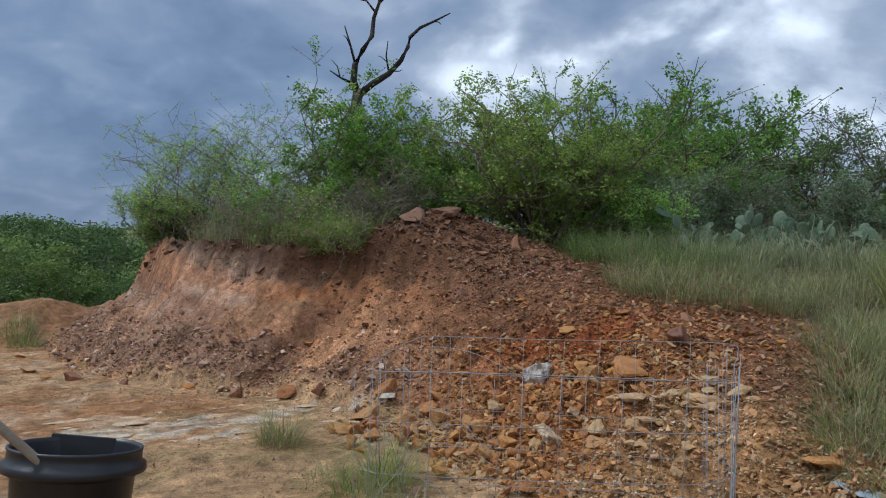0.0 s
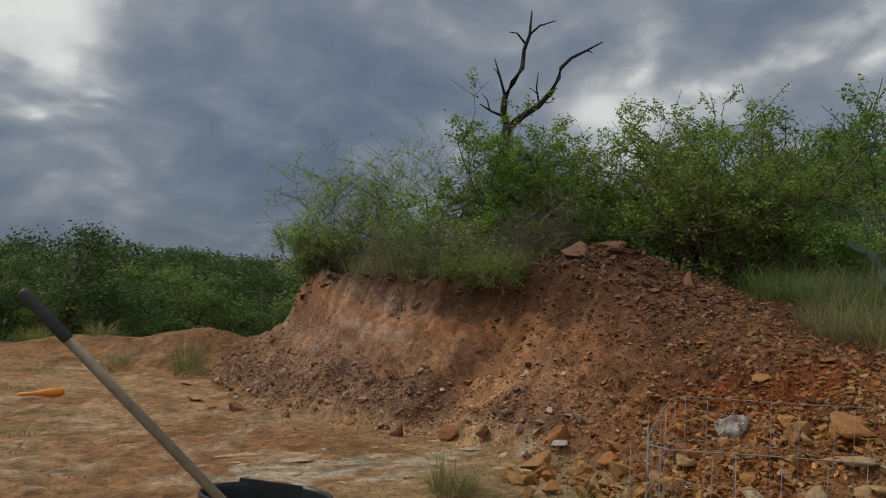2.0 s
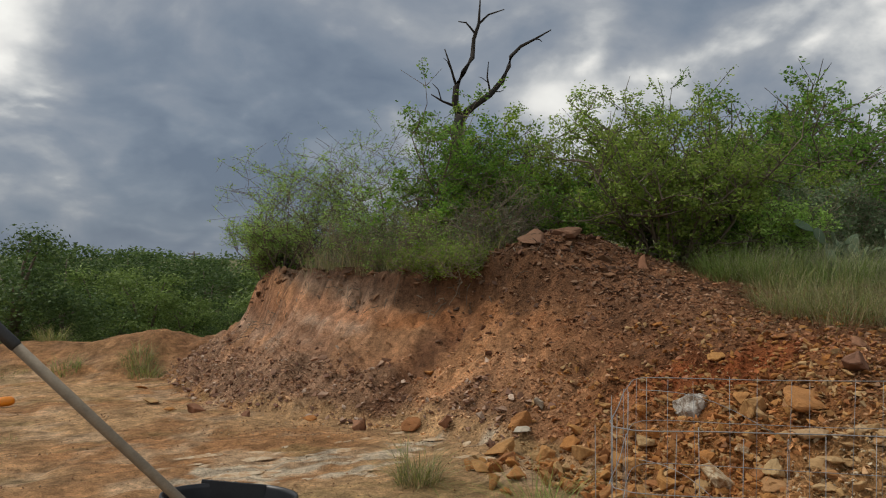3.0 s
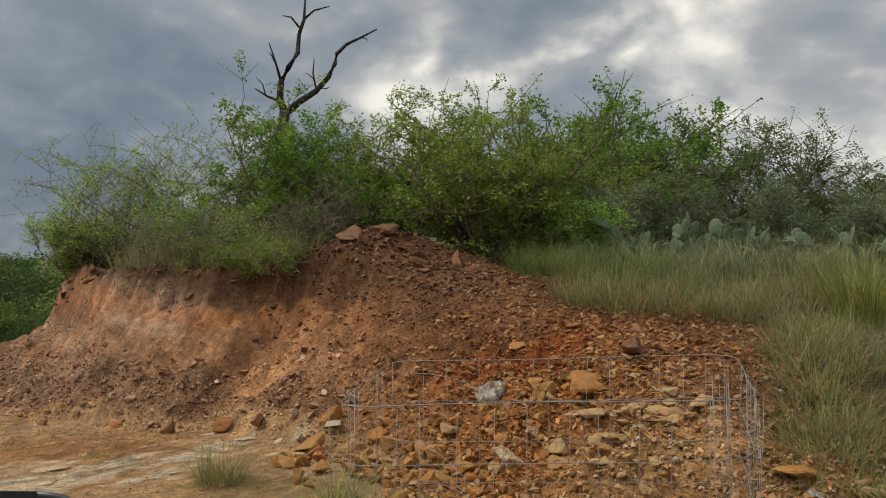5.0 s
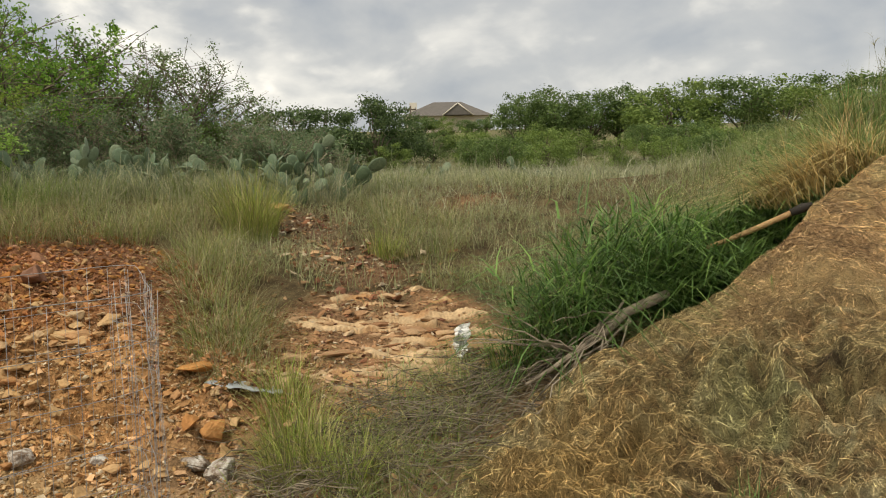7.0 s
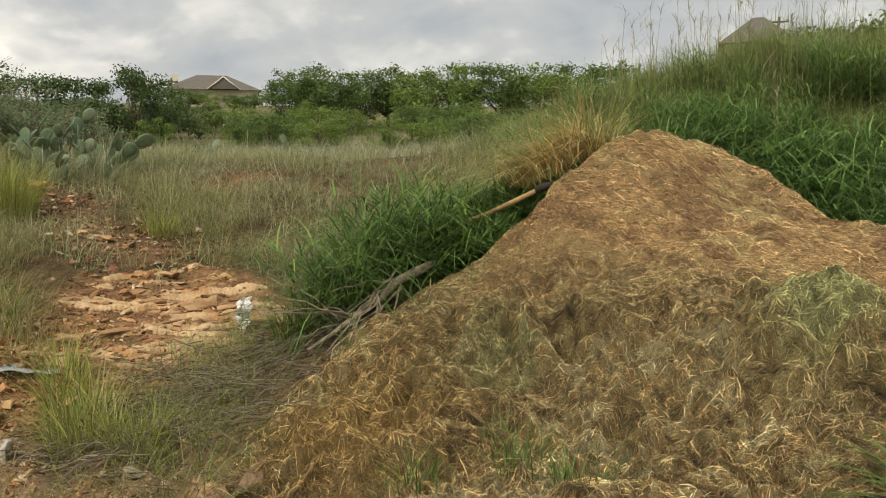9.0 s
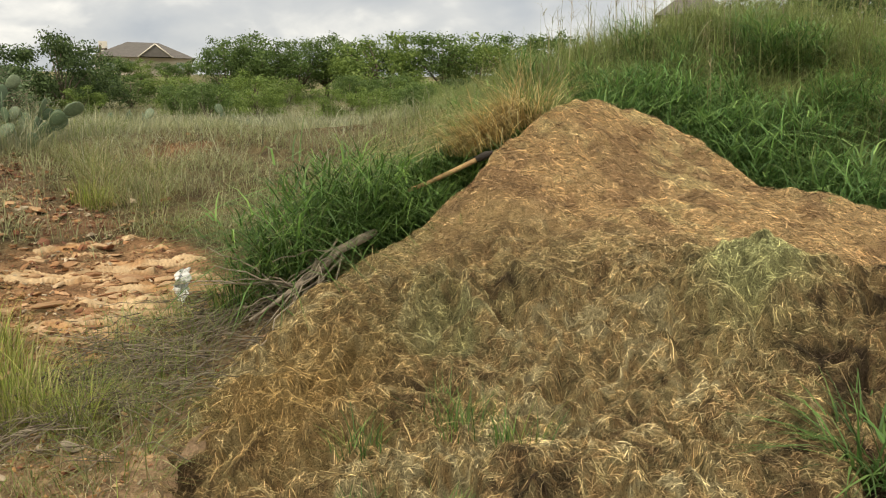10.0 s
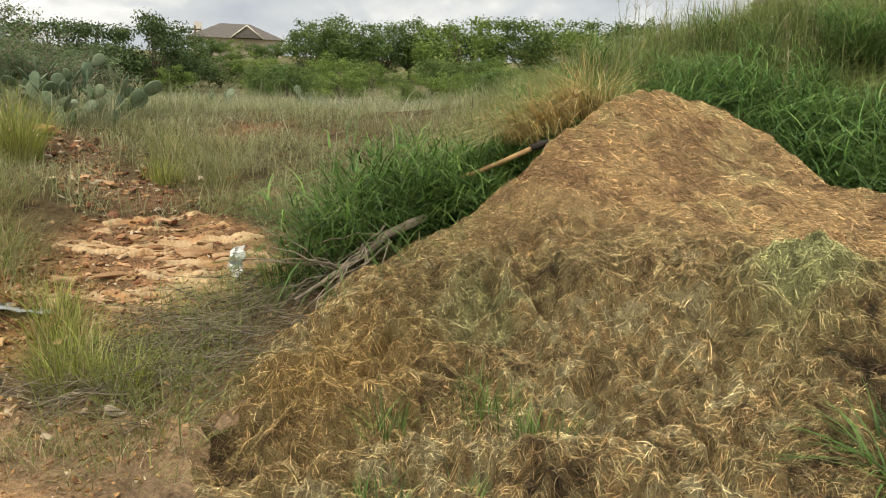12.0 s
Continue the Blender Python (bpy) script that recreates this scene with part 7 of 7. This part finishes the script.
xy = spread_points(rr, 1600, (3.4, 5.6, 3.6, 6.4), lambda x, y: np.clip(bump(x, y, 4.4, 5.05, 0.3, 1.05, -0.5) + bump(x, y, 4.15, 4.2, 0.45, 0.35) + 0.4 * ledge(x, y), 0, 1))
scatter_stones("path_stones", "flat red-brown and pale stones on the bare gravel strip", xy, 0.025 + 0.09 * rr.random(len(xy)) ** 3, pal[rr.integers(0, 5, len(xy))] * rr.uniform(0.7, 1.3, (len(xy), 1)), 49, tilt=0.25, flat=(1.0, 0.75, 0.35))
xy = spread_points(rr, 900, (5.6, 7.8, 4.6, 6.0), lambda x, y: bump(x, y, 6.6, 5.3, 0.8, 0.45))
scatter_stones("stone_chips", "reddish stone chips on a bare patch", xy, 0.015 + 0.04 * rr.random(len(xy)) ** 3, pal[rr.integers(0, 5, len(xy))], 45, points=8)

xy = np.stack([rr.uniform(-3.6, 1.6, 420), np.zeros(420)], -1)
xy[:, 1] = np.interp(xy[:, 0], [-3.6, -1.5, -0.4, 0.5, 1.6], [11.3, 8.72, 8.1, 7.75, 7.2]) + rr.normal(0.09, 0.1, 420)
scatter_stones("clods", "dark clods of earth and stone along the rim of the bank", xy, 0.02 + 0.13 * rr.random(420) ** 3, np.array([(0.10, 0.06, 0.04), (0.15, 0.085, 0.05), (0.21, 0.115, 0.065)])[rr.integers(0, 3, 420)] * rr.uniform(0.7, 1.2, (420, 1)), 46, sink=0.22, flat=(1.0, 0.75, 0.35))

# grey-brown stones lying on the talus of the bank
def on_talus(x, y):
    d, wd = bank(x, y)
    s = d / wd
    return smooth(-0.1, 0.02, s) * smooth(0.6, 0.25, s + 0.25 * fbm(x * 2, y * 2, 29)) * smooth(0.9, 0.1, x) * (1 - np.clip(1.5 * bump(x, y, -0.08, 6.98, 0.3, 0.38), 0, 0.95))


xy = spread_points(rr, 21000, (-5.2, 0.9, 5.6, 12.0), on_talus)
k = rr.random(len(xy))
pal = np.array([(0.26, 0.15, 0.10), (0.32, 0.195, 0.13), (0.20, 0.11, 0.077), (0.39, 0.255, 0.18), (0.47, 0.35, 0.265)])
scatter_stones("talus_stones", "grey-brown broken stones at the foot of the bank", xy, 0.018 + 0.10 * k**6, pal[np.minimum((rr.random(len(xy)) ** 1.5 * 5).astype(int), 4)] * rr.uniform(0.75, 1.2, (len(xy), 1)), 50, points=8, flat=(1.0, 0.8, 0.45))

# slaty stones round the slabs on the summit
xy = spread_points(rr, 12000, (-0.3, 2.4, 6.5, 8.6), lambda x, y: np.maximum(bump(x, y, 0.9, 7.75, 0.7, 0.55) * 0.8, bump(x, y, 1.5, 7.0, 0.5, 0.5) * 0.5))
scatter_stones("slate_chips", "dark rust-brown slaty chips heaped on the summit of the bank", xy, 0.015 + 0.06 * rr.random(len(xy)) ** 3, np.array([(0.12, 0.068, 0.046), (0.18, 0.095, 0.055), (0.15, 0.08, 0.052), (0.25, 0.15, 0.095)])[rr.integers(0, 4, len(xy))] * rr.uniform(0.7, 1.2, (len(xy), 1)), 48, flat=(1.0, 0.75, 0.3))
